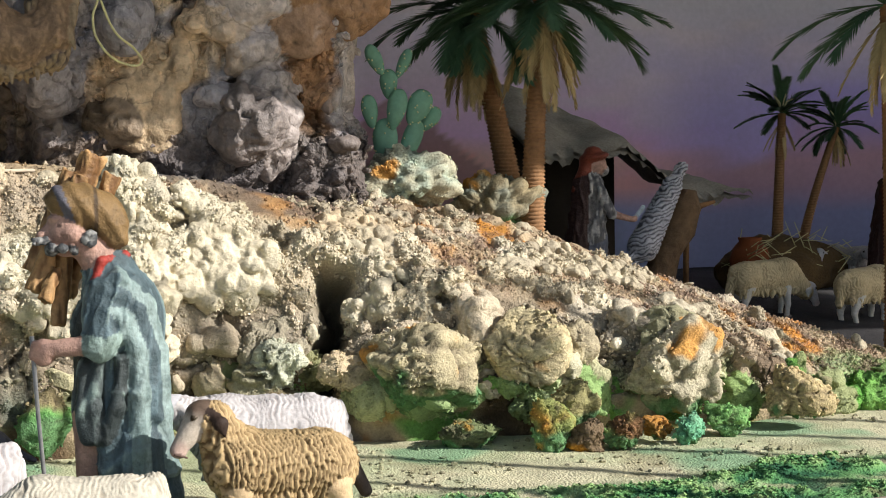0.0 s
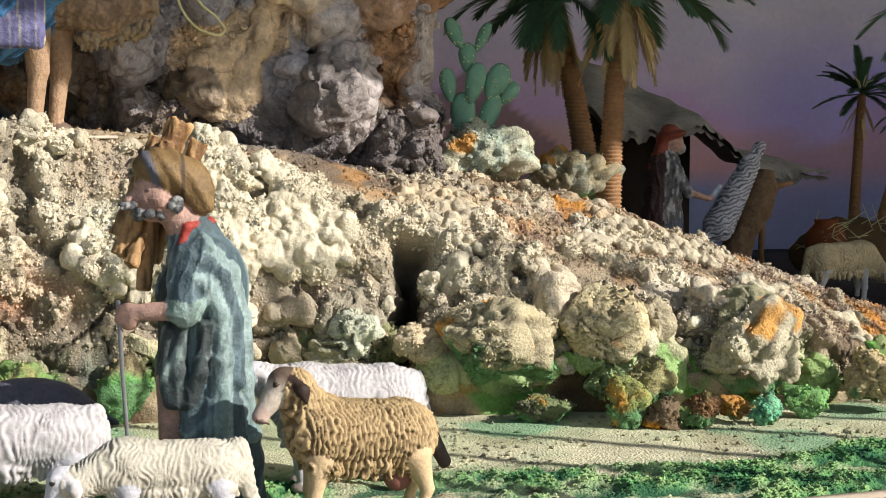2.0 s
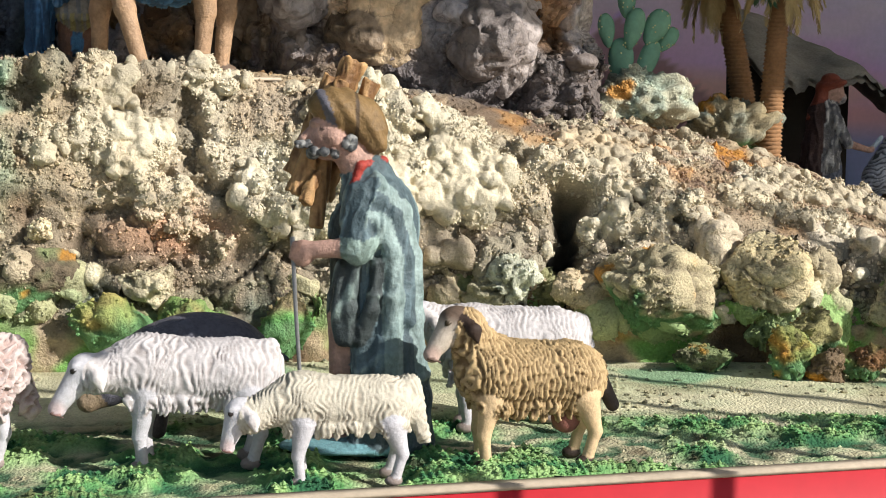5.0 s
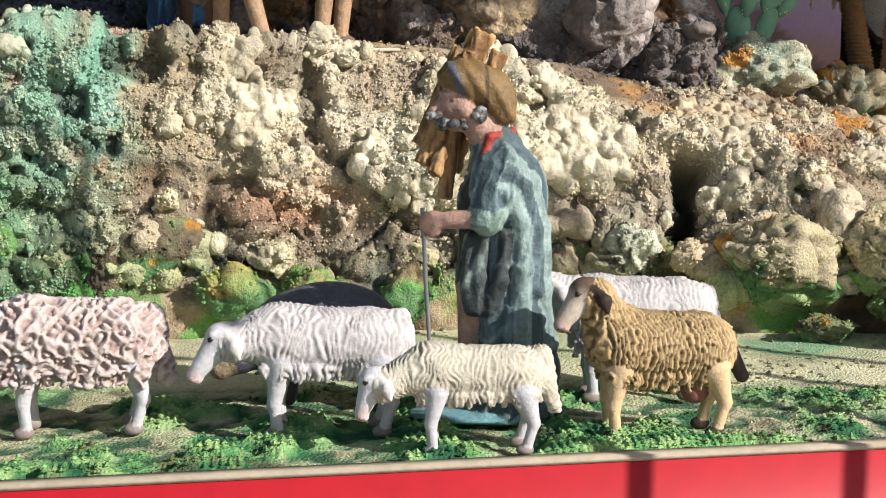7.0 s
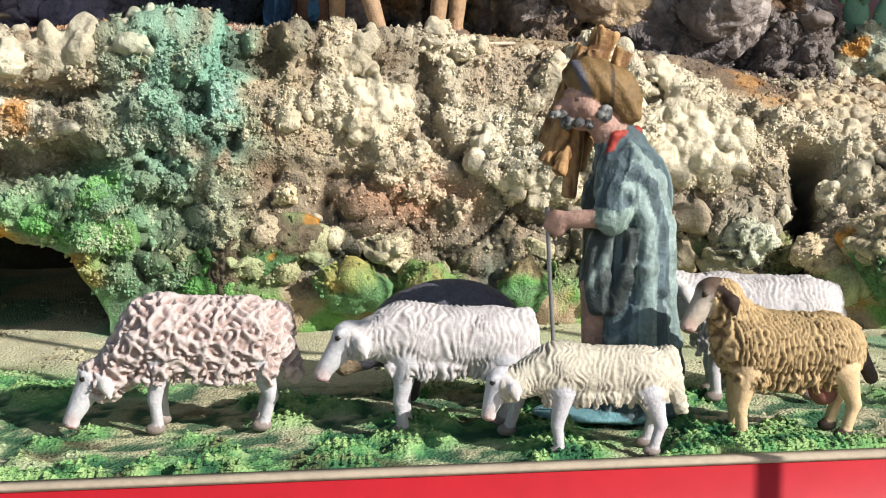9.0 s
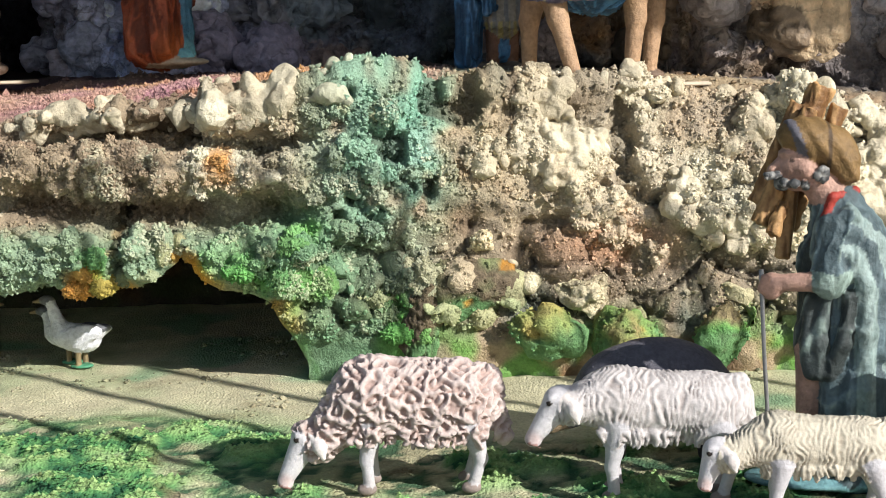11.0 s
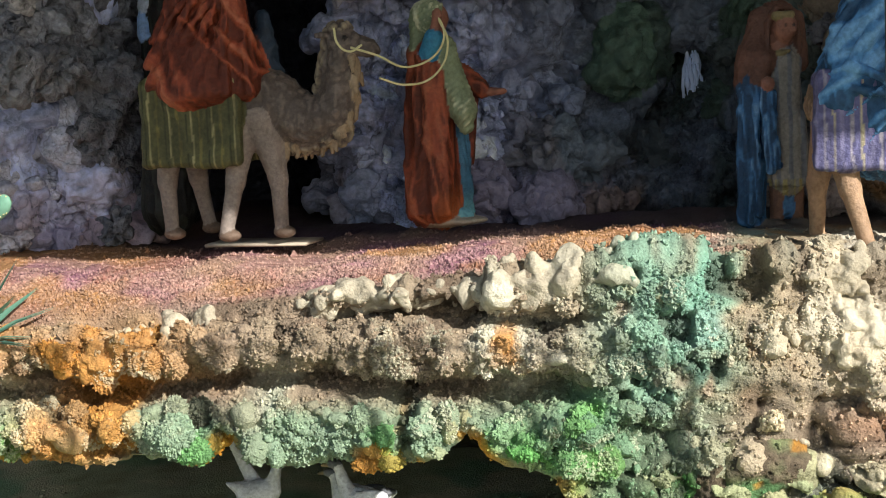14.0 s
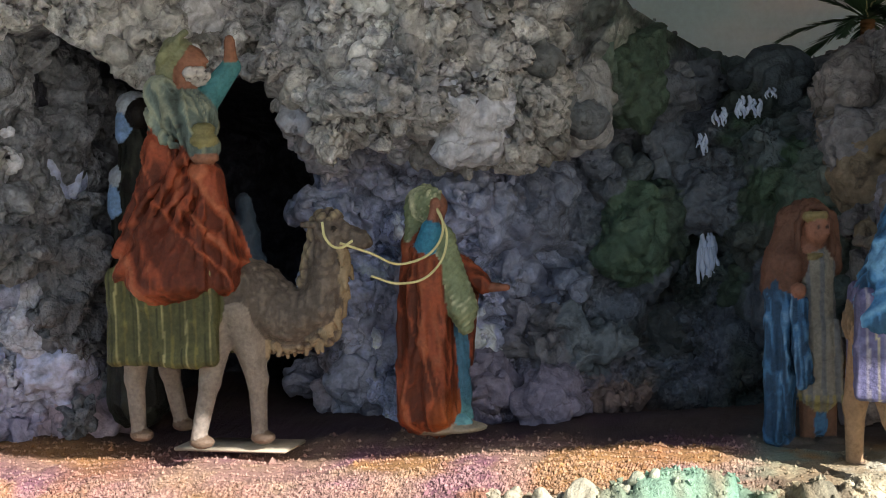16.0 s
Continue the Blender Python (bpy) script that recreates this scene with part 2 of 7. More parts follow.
# ---- modelling by distance fields, for the figures ----
def surface(vals, lo, vox):
    """The zero surface of a grid of distances, as quads."""
    s = vals < 0
    shp = tuple(n - 1 for n in vals.shape)
    cell, spot = [], []
    for ax in range(3):
        first, last = [slice(None)] * 3, [slice(None)] * 3
        first[ax], last[ax] = slice(0, -1), slice(1, None)
        w = np.stack(np.nonzero(s[tuple(first)] != s[tuple(last)]), 1)
        e = w.copy()
        e[:, ax] += 1
        u, v = vals[tuple(w.T)], vals[tuple(e.T)]
        at = w.astype(float)
        at[:, ax] += u / (u - v)
        i, j = [k for k in range(3) if k != ax]
        for o1 in (0, 1):
            for o2 in (0, 1):
                c = w.copy()
                c[:, i] -= o1
                c[:, j] -= o2
                ok = (c >= 0).all(1) & (c < np.array(shp)).all(1)
                cell.append(np.ravel_multi_index(tuple(c[ok].T), shp))
                spot.append(at[ok])
    used, inv = np.unique(np.concatenate(cell), return_inverse=True)
    spot = np.concatenate(spot)
    count = np.bincount(inv)
    idx = -np.ones(int(np.prod(shp)), dtype=np.int64)
    idx[used] = np.arange(len(used))
    idx = idx.reshape(shp)
    verts = np.stack([np.bincount(inv, spot[:, k]) / count for k in range(3)], 1) * vox + np.array(lo)
    quads = []
    for ax in range(3):
        b, c = [a for a in range(3) if a != ax]
        sl0 = [slice(1, -1)] * 3
        sl0[ax] = slice(0, -1)
        sl1 = list(sl0)
        sl1[ax] = slice(1, None)
        A, B = s[tuple(sl0)], s[tuple(sl1)]
        where = np.stack(np.nonzero(A != B), 1)
        flip = A[A != B]
        off = np.zeros(3, dtype=int)
        off[b], off[c] = 1, 1
        g = where + off
        q = []
        for db, dc in ((-1, -1), (0, -1), (0, 0), (-1, 0)):
            h = g.copy()
            h[:, b] += db
            h[:, c] += dc
            q.append(idx[h[:, 0], h[:, 1], h[:, 2]])
        q = np.stack(q, 1)
        if ax == 1:
            flip = ~flip
        q[~flip] = q[~flip][:, ::-1]
        quads.append(q)
    return verts, np.concatenate(quads)


def dist_of(p, pr):
    kind = pr[0]
    if kind == "c":
        a, b, ra, rb = np.array(pr[1], float), np.array(pr[2], float), pr[3], pr[4]
        sq = np.array(pr[7] if len(pr) > 7 else (1, 1, 1), float)
        q = (p - a) / sq
        d = (b - a) / sq
        h = np.clip((q @ d) / max(d @ d, 1e-9), 0, 1)
        return (np.linalg.norm(q - h[..., None] * d, axis=-1) - (ra + (rb - ra) * h)) * sq.min()
    if kind == "log":
        a, b = np.array(pr[1], float), np.array(pr[2], float)
        q, long = p - a, np.linalg.norm(b - a)
        d = (b - a) / long
        h = q @ d
        return np.maximum(np.linalg.norm(q - h[..., None] * d, axis=-1) - (pr[3] + (pr[4] - pr[3]) * np.clip(h / long, 0, 1)), np.maximum(-h, h - long))
    c, r = np.array(pr[1], float), np.array(pr[2], float)
    m = np.array(Euler([radians(v) for v in pr[3]]).to_matrix())
    q = (p - c) @ m
    k0 = np.linalg.norm(q / r, axis=-1)
    k1 = np.linalg.norm(q / (r * r), axis=-1)
    return k0 * (k0 - 1) / np.maximum(k1, 1e-6)


def foam_mass(name, parent, pts, nrm, cols, weight, count, r0, r1, seed, k=0.006, vox=0.0046, power=2.0, mat="smooth_foam", label="", rough=0.004, grain_size=0.016, out=(0.0, 0.55), crease=0.0, pits=0.0):
    """Blobs of foam that have run into one another, on a surface."""
    rng = np.random.default_rng(seed)
    w = np.clip(weight, 0, None)
    ids = rng.choice(len(pts), size=count, p=w / w.sum())
    r = r0 + (r1 - r0) * rng.random(count) ** power
    s = np.stack([r * rng.uniform(0.6, 1.5, count) for _ in range(3)], 1)
    C = pts[ids] + nrm[ids] * (r * rng.uniform(*out, count))[:, None]
    tint = cols[ids] * rng.uniform(0.80, 1.10, count)[:, None]
    V, Q, K, base = [], [], [], 0
    step = 0.4
    for x0 in np.arange(C[:, 0].min() - 0.05, C[:, 0].max() + 0.05, step):
        mine = np.nonzero((C[:, 0] > x0 - 0.06) & (C[:, 0] < x0 + step + 0.06))[0]
        if not len(mine):
            continue
        lo = np.maximum((C[mine] - s[mine]).min(0) - 0.02, (x0 - vox, -9, -9))
        hi = np.minimum((C[mine] + s[mine]).max(0) + 0.02, (x0 + step + vox, 9, 9))
        n = np.ceil((hi - lo) / vox).astype(int) + 1
        vals = np.full(n, 0.5, dtype=np.float32)
        best = np.full(n, 9.0, dtype=np.float32)
        who = np.zeros(n, dtype=np.int32)
        for b in mine:
            i0 = np.maximum(((C[b] - s[b] - 2 * k - 3 * vox - lo) / vox).astype(int), 0)
            i1 = np.minimum(((C[b] + s[b] + 2 * k + 3 * vox - lo) / vox).astype(int) + 2, n)
            if (i1 <= i0).any():
                continue
            g = [((lo[a] + vox * np.arange(i0[a], i1[a]) - C[b][a]) / s[b][a]) ** 2 for a in range(3)]
            d = ((np.sqrt(g[0][:, None, None] + g[1][None, :, None] + g[2][None, None, :]) - 1) * s[b].min()).astype(np.float32)
            sl = tuple(slice(u, v) for u, v in zip(i0, i1))
            old = vals[sl]
            h = np.clip(0.5 + 0.5 * (old - d) / k, 0, 1)
            vals[sl] = old * (1 - h) + d * h - k * h * (1 - h)
            near = d < best[sl]
            best[sl] = np.where(near, d, best[sl])
            who[sl] = np.where(near, b, who[sl])
        if not (vals < 0).any():
            continue
        v, q = surface(vals, lo, vox)
        c = np.clip(np.round((v - lo) / vox).astype(int), 0, n - 1)
        V.append(v)
        Q.append(q + base)
        K.append(tint[who[c[:, 0], c[:, 1], c[:, 2]]])
        base += len(v)
    V, Q, K = np.concatenate(V), np.concatenate(Q), np.concatenate(K)
    V = V + rough * np.stack([fbm(V, grain_size, 2, seed + a) for a in (1, 2, 3)], 1)
    if crease:
        N = np.zeros_like(V)
        fn = np.cross(V[Q[:, 2]] - V[Q[:, 0]], V[Q[:, 3]] - V[Q[:, 1]])
        for a in range(4):
            for b in range(3):
                N[:, b] += np.bincount(Q[:, a], fn[:, b], len(V))
        N /= np.maximum(np.linalg.norm(N, axis=1, keepdims=True), 1e-12)
        u = V + 0.05 * np.stack([vnoise(V, 0.11, seed + a) for a in (31, 32, 33)], 1)
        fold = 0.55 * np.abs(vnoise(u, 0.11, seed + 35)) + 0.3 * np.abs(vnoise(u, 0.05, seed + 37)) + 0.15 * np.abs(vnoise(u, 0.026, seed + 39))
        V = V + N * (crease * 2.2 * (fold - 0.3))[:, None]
        # fold bottoms darkened, crevice shade put into the colour
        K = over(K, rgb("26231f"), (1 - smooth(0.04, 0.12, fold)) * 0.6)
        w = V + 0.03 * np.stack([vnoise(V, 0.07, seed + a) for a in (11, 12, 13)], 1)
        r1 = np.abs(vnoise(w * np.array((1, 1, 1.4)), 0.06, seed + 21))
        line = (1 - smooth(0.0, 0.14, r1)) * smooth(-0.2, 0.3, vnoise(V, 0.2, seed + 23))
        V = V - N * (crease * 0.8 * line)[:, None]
        # crease lines get the same painted shade
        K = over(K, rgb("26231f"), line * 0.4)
        if pits:
            hollow, _ = blobs(V + 0.012 * np.stack([vnoise(V, 0.03, seed + a) for a in (41, 42, 43)], 1), 0.030, seed + 45, 0.42)
            hollow = hollow * smooth(-0.15, 0.15, vnoise(V, 0.14, seed + 47))
            V = V - N * (pits * hollow)[:, None]
            # hollows coloured near-black, as if in shade
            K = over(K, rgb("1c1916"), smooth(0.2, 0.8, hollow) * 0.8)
    fn = np.cross(V[Q[:, 2]] - V[Q[:, 0]], V[Q[:, 3]] - V[Q[:, 1]])
    Q = Q[fn[:, 1] < 0.6 * np.linalg.norm(fn, axis=1)]      # the backs are buried in the rock
    keep = np.unique(Q)
    back = np.zeros(len(V), dtype=np.int64)
    back[keep] = np.arange(len(keep))
    V, K, Q = V[keep], K[keep], back[Q]
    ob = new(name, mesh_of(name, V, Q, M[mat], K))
    ob.parent = parent
    tagged(ob, label, kind="stuff")
    N = np.zeros_like(V)
    fn = np.cross(V[Q[:, 2]] - V[Q[:, 0]], V[Q[:, 3]] - V[Q[:, 1]])
    for a in range(4):
        for b in range(3):
            N[:, b] += np.bincount(Q[:, a], fn[:, b], len(V))
    return V, N / np.maximum(np.linalg.norm(N, axis=1, keepdims=True), 1e-12), K


def cap(a, b, ra, rb, col, k=0.01, sq=(1, 1, 1)):
    return ("c", a, b, ra, rb, col, k, sq)


def ell(c, r, col, k=0.01, rot=(0, 0, 0)):
    return ("e", c, r, rot, None, col, k)


def reach(pr):
    if pr[0] in ("c", "log"):
        a, b, sq = np.array(pr[1], float), np.array(pr[2], float), np.array(pr[7])
        r = max(pr[3], pr[4]) * sq
        return np.minimum(a, b) - r, np.maximum(a, b) + r
    c, r = np.array(pr[1], float), max(pr[2])
    return c - r, c + r


def figure(name, prims, vox, place, palette, relief=None, colour=None, label="", category="statue", group="", mat="statue"):
    """One statue, a single mesh, from rounded pieces melted together. relief and colour shape the skin."""
    los, his = zip(*[reach(p) for p in prims])
    lo, hi = np.min(los, 0) - 0.02, np.max(his, 0) + 0.02
    n = np.ceil((hi - lo) / vox).astype(int) + 1
    vals = np.full(n, 1.0)
    ax = [lo[i] + vox * np.arange(n[i]) for i in range(3)]
    for pr in prims:
        k = pr[6]
        a, b = reach(pr)
        pad = 2 * k + 3 * vox + 0.004
        i0 = np.maximum(((a - pad - lo) / vox).astype(int), 0)
        i1 = np.minimum(((b + pad - lo) / vox).astype(int) + 2, n)
        sl = tuple(slice(u, v) for u, v in zip(i0, i1))
        g = np.stack(np.meshgrid(*[ax[i][sl[i]] for i in range(3)], indexing="ij"), -1)
        d = dist_of(g, pr)
        old = vals[sl]
        h = np.clip(0.5 + 0.5 * (old - d) / k, 0, 1)
        vals[sl] = old * (1 - h) + d * h - k * h * (1 - h)
    verts, quads = surface(vals, lo, vox)
    best = np.full(len(verts), 9.0)
    who = np.zeros(len(verts), dtype=int)
    for i, pr in enumerate(prims):
        d = dist_of(verts, pr)
        near = d < best - 0.0005
        best, who = np.where(near, d, best), np.where(near, i, who)
    names = list(palette)
    ids = np.array([names.index(pr[5]) for pr in prims])[who]
    cols = np.array([palette[k] for k in names])[ids]
    nrm = np.zeros_like(verts)
    q = verts[quads]
    fn = np.cross(q[:, 2] - q[:, 0], q[:, 3] - q[:, 1])
    for k in range(4):
        for b in range(3):
            nrm[:, b] += np.bincount(quads[:, k], fn[:, b], len(verts))
    nrm /= np.maximum(np.linalg.norm(nrm, axis=1, keepdims=True), 1e-12)
    tag = np.array(names)[ids]
    if relief:
        h = relief(verts, nrm, tag)
        verts2 = verts + nrm * h[:, None]
    else:
        h, verts2 = np.zeros(len(verts)), verts
    if colour:
        cols = colour(verts, h, tag, cols)
    ob = new(name, mesh_of(name, verts2, quads, M[mat], cols))
    ob.matrix_world = place
    return tagged(ob, label, category, group)


# ---- the setting ----
def col_mix(stops, v):
    """Colour along a value: stops of (value, hex)."""
    xs = [s[0] for s in stops]
    cs = np.array([rgb(s[1]) for s in stops])
    return np.stack([np.interp(v, xs, cs[:, i]) for i in range(3)], 1)


def face_y(x):
    return np.interp(x, [-3, -1.7, -1.0, -0.6, -0.2, 0.3, 0.6, 0.9, 1.2, 1.5, 2.0, 2.6],
                     [0.72, 0.74, 0.78, 0.81, 0.83, 0.86, 0.87, 0.76, 0.68, 0.64, 0.72, 0.85])


def crest_z(x):
    return np.interp(x, [-3, -2.2, -1.8, -1.2, -0.8, -0.4, 0, 0.3, 0.6, 0.9, 1.2, 1.5, 1.8, 2.1, 2.6],
                     [0.56, 0.55, 0.59, 0.645, 0.70, 0.67, 0.645, 0.61, 0.51, 0.39, 0.31, 0.245, 0.14, 0.04, 0.0])


def crest_y(x):
    return np.interp(x, [-3, -0.9, -0.5, -0.2, 0.2, 0.5, 0.8, 1.1, 1.3, 1.7, 2.6], [0.76, 0.79, 0.90, 1.0, 1.02, 0.98, 0.90, 0.80, 0.75, 0.71, 0.85])


def back_z(x):
    return np.interp(x, [-3, -0.5, 0.3, 0.6, 1.0, 1.4, 1.7, 2.0, 2.3, 2.6], [0.74, 0.71, 0.69, 0.67, 0.60, 0.49, 0.375, 0.25, 0.13, 0.05])


def back_y(x):
    return np.interp(x, [-3, 0.7, 0.95, 1.2, 1.7, 2.0, 2.3, 2.6], [2.5, 2.4, 1.75, 1.55, 1.44, 1.25, 1.02, 0.95])


def build_rock_front():
    nx, nv = 820, 225
    x = np.linspace(-3.0, 2.55, nx)
    p1 = np.stack([x, x * 0, x * 0], 1)
    cave = 1 - smooth(-1.02, -0.93, x)
    fy, cz, cy, bz, by = face_y(x), crest_z(x), crest_y(x), back_z(x), back_y(x)
    lip = 0.225 + 0.085 * np.exp(-((x + 1.79) / 0.055) ** 2) + 0.08 * np.exp(-((x + 1.22) / 0.08) ** 2) + 0.012 * vnoise(p1, 0.07, 5) - 0.03 * smooth(-1.15, -1.0, x)
    top = np.minimum(cz, 0.5)
    pts = [
        (fy + 0.05 + cave * 0.85, -0.05 + 0 * x),
        (fy + 0.03 + cave * 0.80, cave * 0.30 + 0.0),
        (fy + 0.02 + cave * 0.10, cave * (lip + 0.06) + (1 - cave) * np.minimum(0.04, 0.2 * cz)),
        (fy + 0.005 + cave * 0.0, cave * lip + (1 - cave) * np.minimum(0.09, 0.4 * cz)),
        (fy * 0.65 + cy * 0.35, cave * (lip * 0.5 + cz * 0.5) + (1 - cave) * 0.62 * cz),
        (cy, cz),
        (cy * 0.6 + np.minimum(by, 1.5) * 0.4, cz * 0.5 + bz * 0.5 + 0.01),
        (by, bz),
        (by + 0.22, bz * 0 - 0.1),
    ]
    seg = [0.0, 0.08, 0.19, 0.24, 0.42, 0.63, 0.80, 0.95, 1.0]
    v = np.linspace(0, 1, nv)
    Y = np.stack([np.array([np.interp(v, seg, [float(q[0][i]) for q in pts]) for i in range(nx)])], 0)[0]
    Z = np.array([np.interp(v, seg, [float(q[1][i]) for q in pts]) for i in range(nx)])
    for _ in range(5):       # round the folds of the profile
        Y[:, 1:-1] = (Y[:, :-2] + 2 * Y[:, 1:-1] + Y[:, 2:]) / 4
        Z[:, 1:-1] = (Z[:, :-2] + 2 * Z[:, 1:-1] + Z[:, 2:]) / 4
    P = np.stack([np.repeat(x[:, None], nv, 1), Y, Z], -1)
    N = -sheet_normals(P)
    if N[nx // 2, int(nv * 0.45), 1] > 0:
        N = -N
    p, n = P.reshape(-1, 3), N.reshape(-1, 3)
    X, Yf, Zf = p.T
    vv = np.repeat(v[None, :], nx, 0).ravel()
    face = smooth(0.22, 0.27, vv) * (1 - smooth(0.62, 0.70, vv))
    floor = smooth(0.66, 0.72, vv)
    left = 1 - smooth(-0.72, -0.55, X)
    mid = smooth(-0.62, -0.35, X) * (1 - smooth(0.95, 1.25, X))
    # broad shape
    d = 0.035 * fbm(p, 0.30, 3, 11) * face + (0.010 + 0.022 * left) * fbm(p, 0.24, 3, 4) * floor
    d += 0.020 * fbm(p, 0.10, 3, 21) * face
    zz = Zf + 0.030 * vnoise(p, 0.35, 31) + 0.018 * vnoise(p, 0.09, 33)
    strata = 0.045 * np.exp(-((zz - 0.50) / 0.045) ** 2) + 0.05 * np.exp(-((zz - 0.30) / 0.06) ** 2) - 0.13 * np.exp(-((zz - 0.405) / 0.034) ** 2) - 0.11 * np.exp(-((zz - 0.578) / 0.020) ** 2)
    d += strata * left * face * (1 - smooth(-0.98, -0.86, X))
    drape = np.exp(-((X + 0.74) / 0.15) ** 2) * smooth(0.30, 0.42, Zf)
    d += 0.05 * drape * face
    pillar = np.exp(-((X + 0.90 - 0.25 * (0.3 - Zf)) / 0.10) ** 2) * (1 - smooth(0.36, 0.46, Zf))
    d += 0.03 * pillar * face
    # stones piled in the lower middle
    st, who = blobs(p + 0.03 * np.stack([vnoise(p, 0.1, s) for s in (41, 42, 43)], 1), 0.17, 51, 0.8)
    lowmid = (1 - smooth(0.26, 0.38, Zf + 0.05 * vnoise(p, 0.2, 44))) * (1 - left * smooth(-0.95, -1.05, -X * -1))
    stones = lowmid * face * smooth(-0.95, -0.85, X)
    e1, e2, ew = cells(p * np.array((1, 0.6, 1.25)) + 0.03 * np.stack([vnoise(p, 0.09, s) for s in (45, 46, 47)], 1), 0.15, 55)
    gap = 1 - smooth(0.0, 0.16, e2 - e1)
    d += (0.04 * st - 0.03 - 0.02 * gap + 0.05 * (ew - 0.5)) * stones
    pits = smooth(0.22, 0.42, fbm(p, 0.09, 3, 57)) * face
    d -= 0.05 * pits * (1 - stones)
    # foam beads of three sizes
    warp = p + 0.012 * np.stack([vnoise(p, 0.05, s) for s in (61, 62, 63)], 1)
    b1, w1 = blobs(warp, 0.065, 71, 0.72)
    b2, w2 = blobs(warp, 0.030, 73, 0.75)
    b3, w3 = blobs(p, 0.0135, 75, 0.8)
    f1 = smooth(-0.15, 0.25, fbm(p, 0.28, 2, 81))
    f2 = smooth(-0.2, 0.3, fbm(p, 0.2, 2, 83))
    cream = mid * smooth(0.24, 0.36, Zf + 0.06 * vnoise(p, 0.25, 46) + 0.25 * smooth(0.7, 1.2, X)) * (1 - stones * 0.6)
    slope = smooth(0.6, 0.9, X)
    d += face * (cream * (0.042 * b1 * f1 + 0.018 * b2 * (0.4 + 0.6 * f2)) + 0.006 * b3 * (1 - 0.6 * cream * f1))
    d += face * left * (0.012 * b2 * f2 + 0.005 * b3)
    d += floor * (0.004 * b3 + 0.010 * b2 * smooth(0.2, 0.5, fbm(p, 0.15, 2, 88)) + slope * (0.016 * b1 * f1 + 0.010 * b2 * f2))
    edge = np.exp(-((vv - 0.625) / 0.030) ** 2)
    d += edge * (0.030 * b1 * smooth(-0.3, 0.1, fbm(p, 0.22, 2, 91)) + 0.008 * b2)
    crack = np.exp(-((X - 0.715 - 0.03 * vnoise(p, 0.1, 95) - 0.25 * (Zf - 0.25)) / 0.027) ** 2) * smooth(0.05, 0.16, Zf) * (1 - smooth(0.38, 0.44, Zf))
    d -= 0.30 * crack * face
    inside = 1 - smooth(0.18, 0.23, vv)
    d += inside * 0.03 * fbm(p, 0.12, 3, 97)
    q = p + n * d[:, None]
    q += 0.006 * np.stack([vnoise(p, 0.03, s) for s in (101, 102, 103)], 1) * (face + 0.3)[:, None]
    # the paint
    g1, g2, g3 = fbm(p, 0.35, 3, 111), fbm(p, 0.14, 3, 113), fbm(p, 0.05, 2, 115)
    c = np.repeat(rgb("b5a27c")[None], len(p), 0)
    c = over(c, rgb("d9cfae"), smooth(0.0, 0.4, g2 + 0.5 * b1 * cream * f1 - 0.1))
    c = over(c, rgb("9a8260"), smooth(0.10, 0.4, -g2 + 0.5 * g3) * 0.8)
    c = over(c, rgb("6a5a48"), smooth(0.30, 0.55, -g2 - 0.5 * g3) * 0.7)
    c = over(c, rgb("a29478"), stones * 0.75)
    c = over(c, rgb("94866a"), left * 0.85)
    c = over(c, rgb("7d6a52"), left * smooth(0.0, 0.5, g2) * 0.9)
    c = over(c, rgb("c9c6a6"), left * smooth(0.05, 0.4, -g2) * 0.7)
    low = 1 - smooth(0.06, 0.24, Zf + 0.10 * g2)
    c = over(c, rgb("7d9c78"), left * (1 - smooth(0.33, 0.40, Zf + 0.04 * g2)) * smooth(-0.5, 0.0, g1 + 0.3 * g3) * 0.8)
    c = over(c, rgb("5fa848"), left * (1 - smooth(0.28, 0.36, Zf + 0.05 * g2)) * smooth(0.0, 0.3, g2 + 0.3 * g3) * 0.8)
    c = over(c, rgb("6aa648"), low * smooth(-0.1, 0.25, g2 + 0.3 * g3) * smooth(-1.1, -0.9, X) * 0.9)
    c = over(c, rgb("5d4a33"), low * smooth(0.05, 0.4, -g2) * 0.8)
    c = over(c, rgb("80a686"), np.clip(drape * 1.3, 0, 1) * smooth(-0.45, 0.0, g2 + 0.5 * g3) * 0.85)
    c = over(c, rgb("7cab8c"), np.exp(-((X + 0.66) / 0.09) ** 2) * smooth(0.34, 0.42, Zf) * face * smooth(-0.2, 0.2, g2 + 0.4 * g3) * 0.85)
    c = over(c, rgb("93ab94"), smooth(0.1, 0.4, fbm(p, 0.18, 2, 121)) * np.exp(-((X + 0.55) / 0.16) ** 2) * smooth(0.4, 0.46, Zf) * 0.8)
    c = over(c, rgb("a7c3a8"), smooth(0.15, 0.45, fbm(p, 0.2, 2, 123)) * mid * face * 0.5)
    c = over(c, rgb("c98a2f"), smooth(0.30, 0.5, fbm(p, 0.16, 3, 125) + 0.10 * floor) * 0.85 * (1 - cream * 0.45) * (1 - 0.85 * stones))
    c = over(c, rgb("6f946a"), np.clip(1.3 * pillar, 0, 1) * 0.85)
    c = over(c, rgb("72a552"), np.clip(pillar, 0, 1) * smooth(0.1, 0.35, g2 + 0.3 * g3) * 0.8)
    liporange = (1 - smooth(-1.12, -1.02, X)) * left * np.exp(-((vv - 0.235) / 0.022) ** 2)
    c = over(c, rgb("d29a35"), np.clip(liporange * 1.5, 0, 1) * smooth(-0.15, 0.15, g2))
    c = over(c, rgb("c07a4a"), np.exp(-((X + 0.22) / 0.14) ** 2 - ((Zf - 0.33) / 0.06) ** 2) * smooth(-0.3, 0.2, g2))
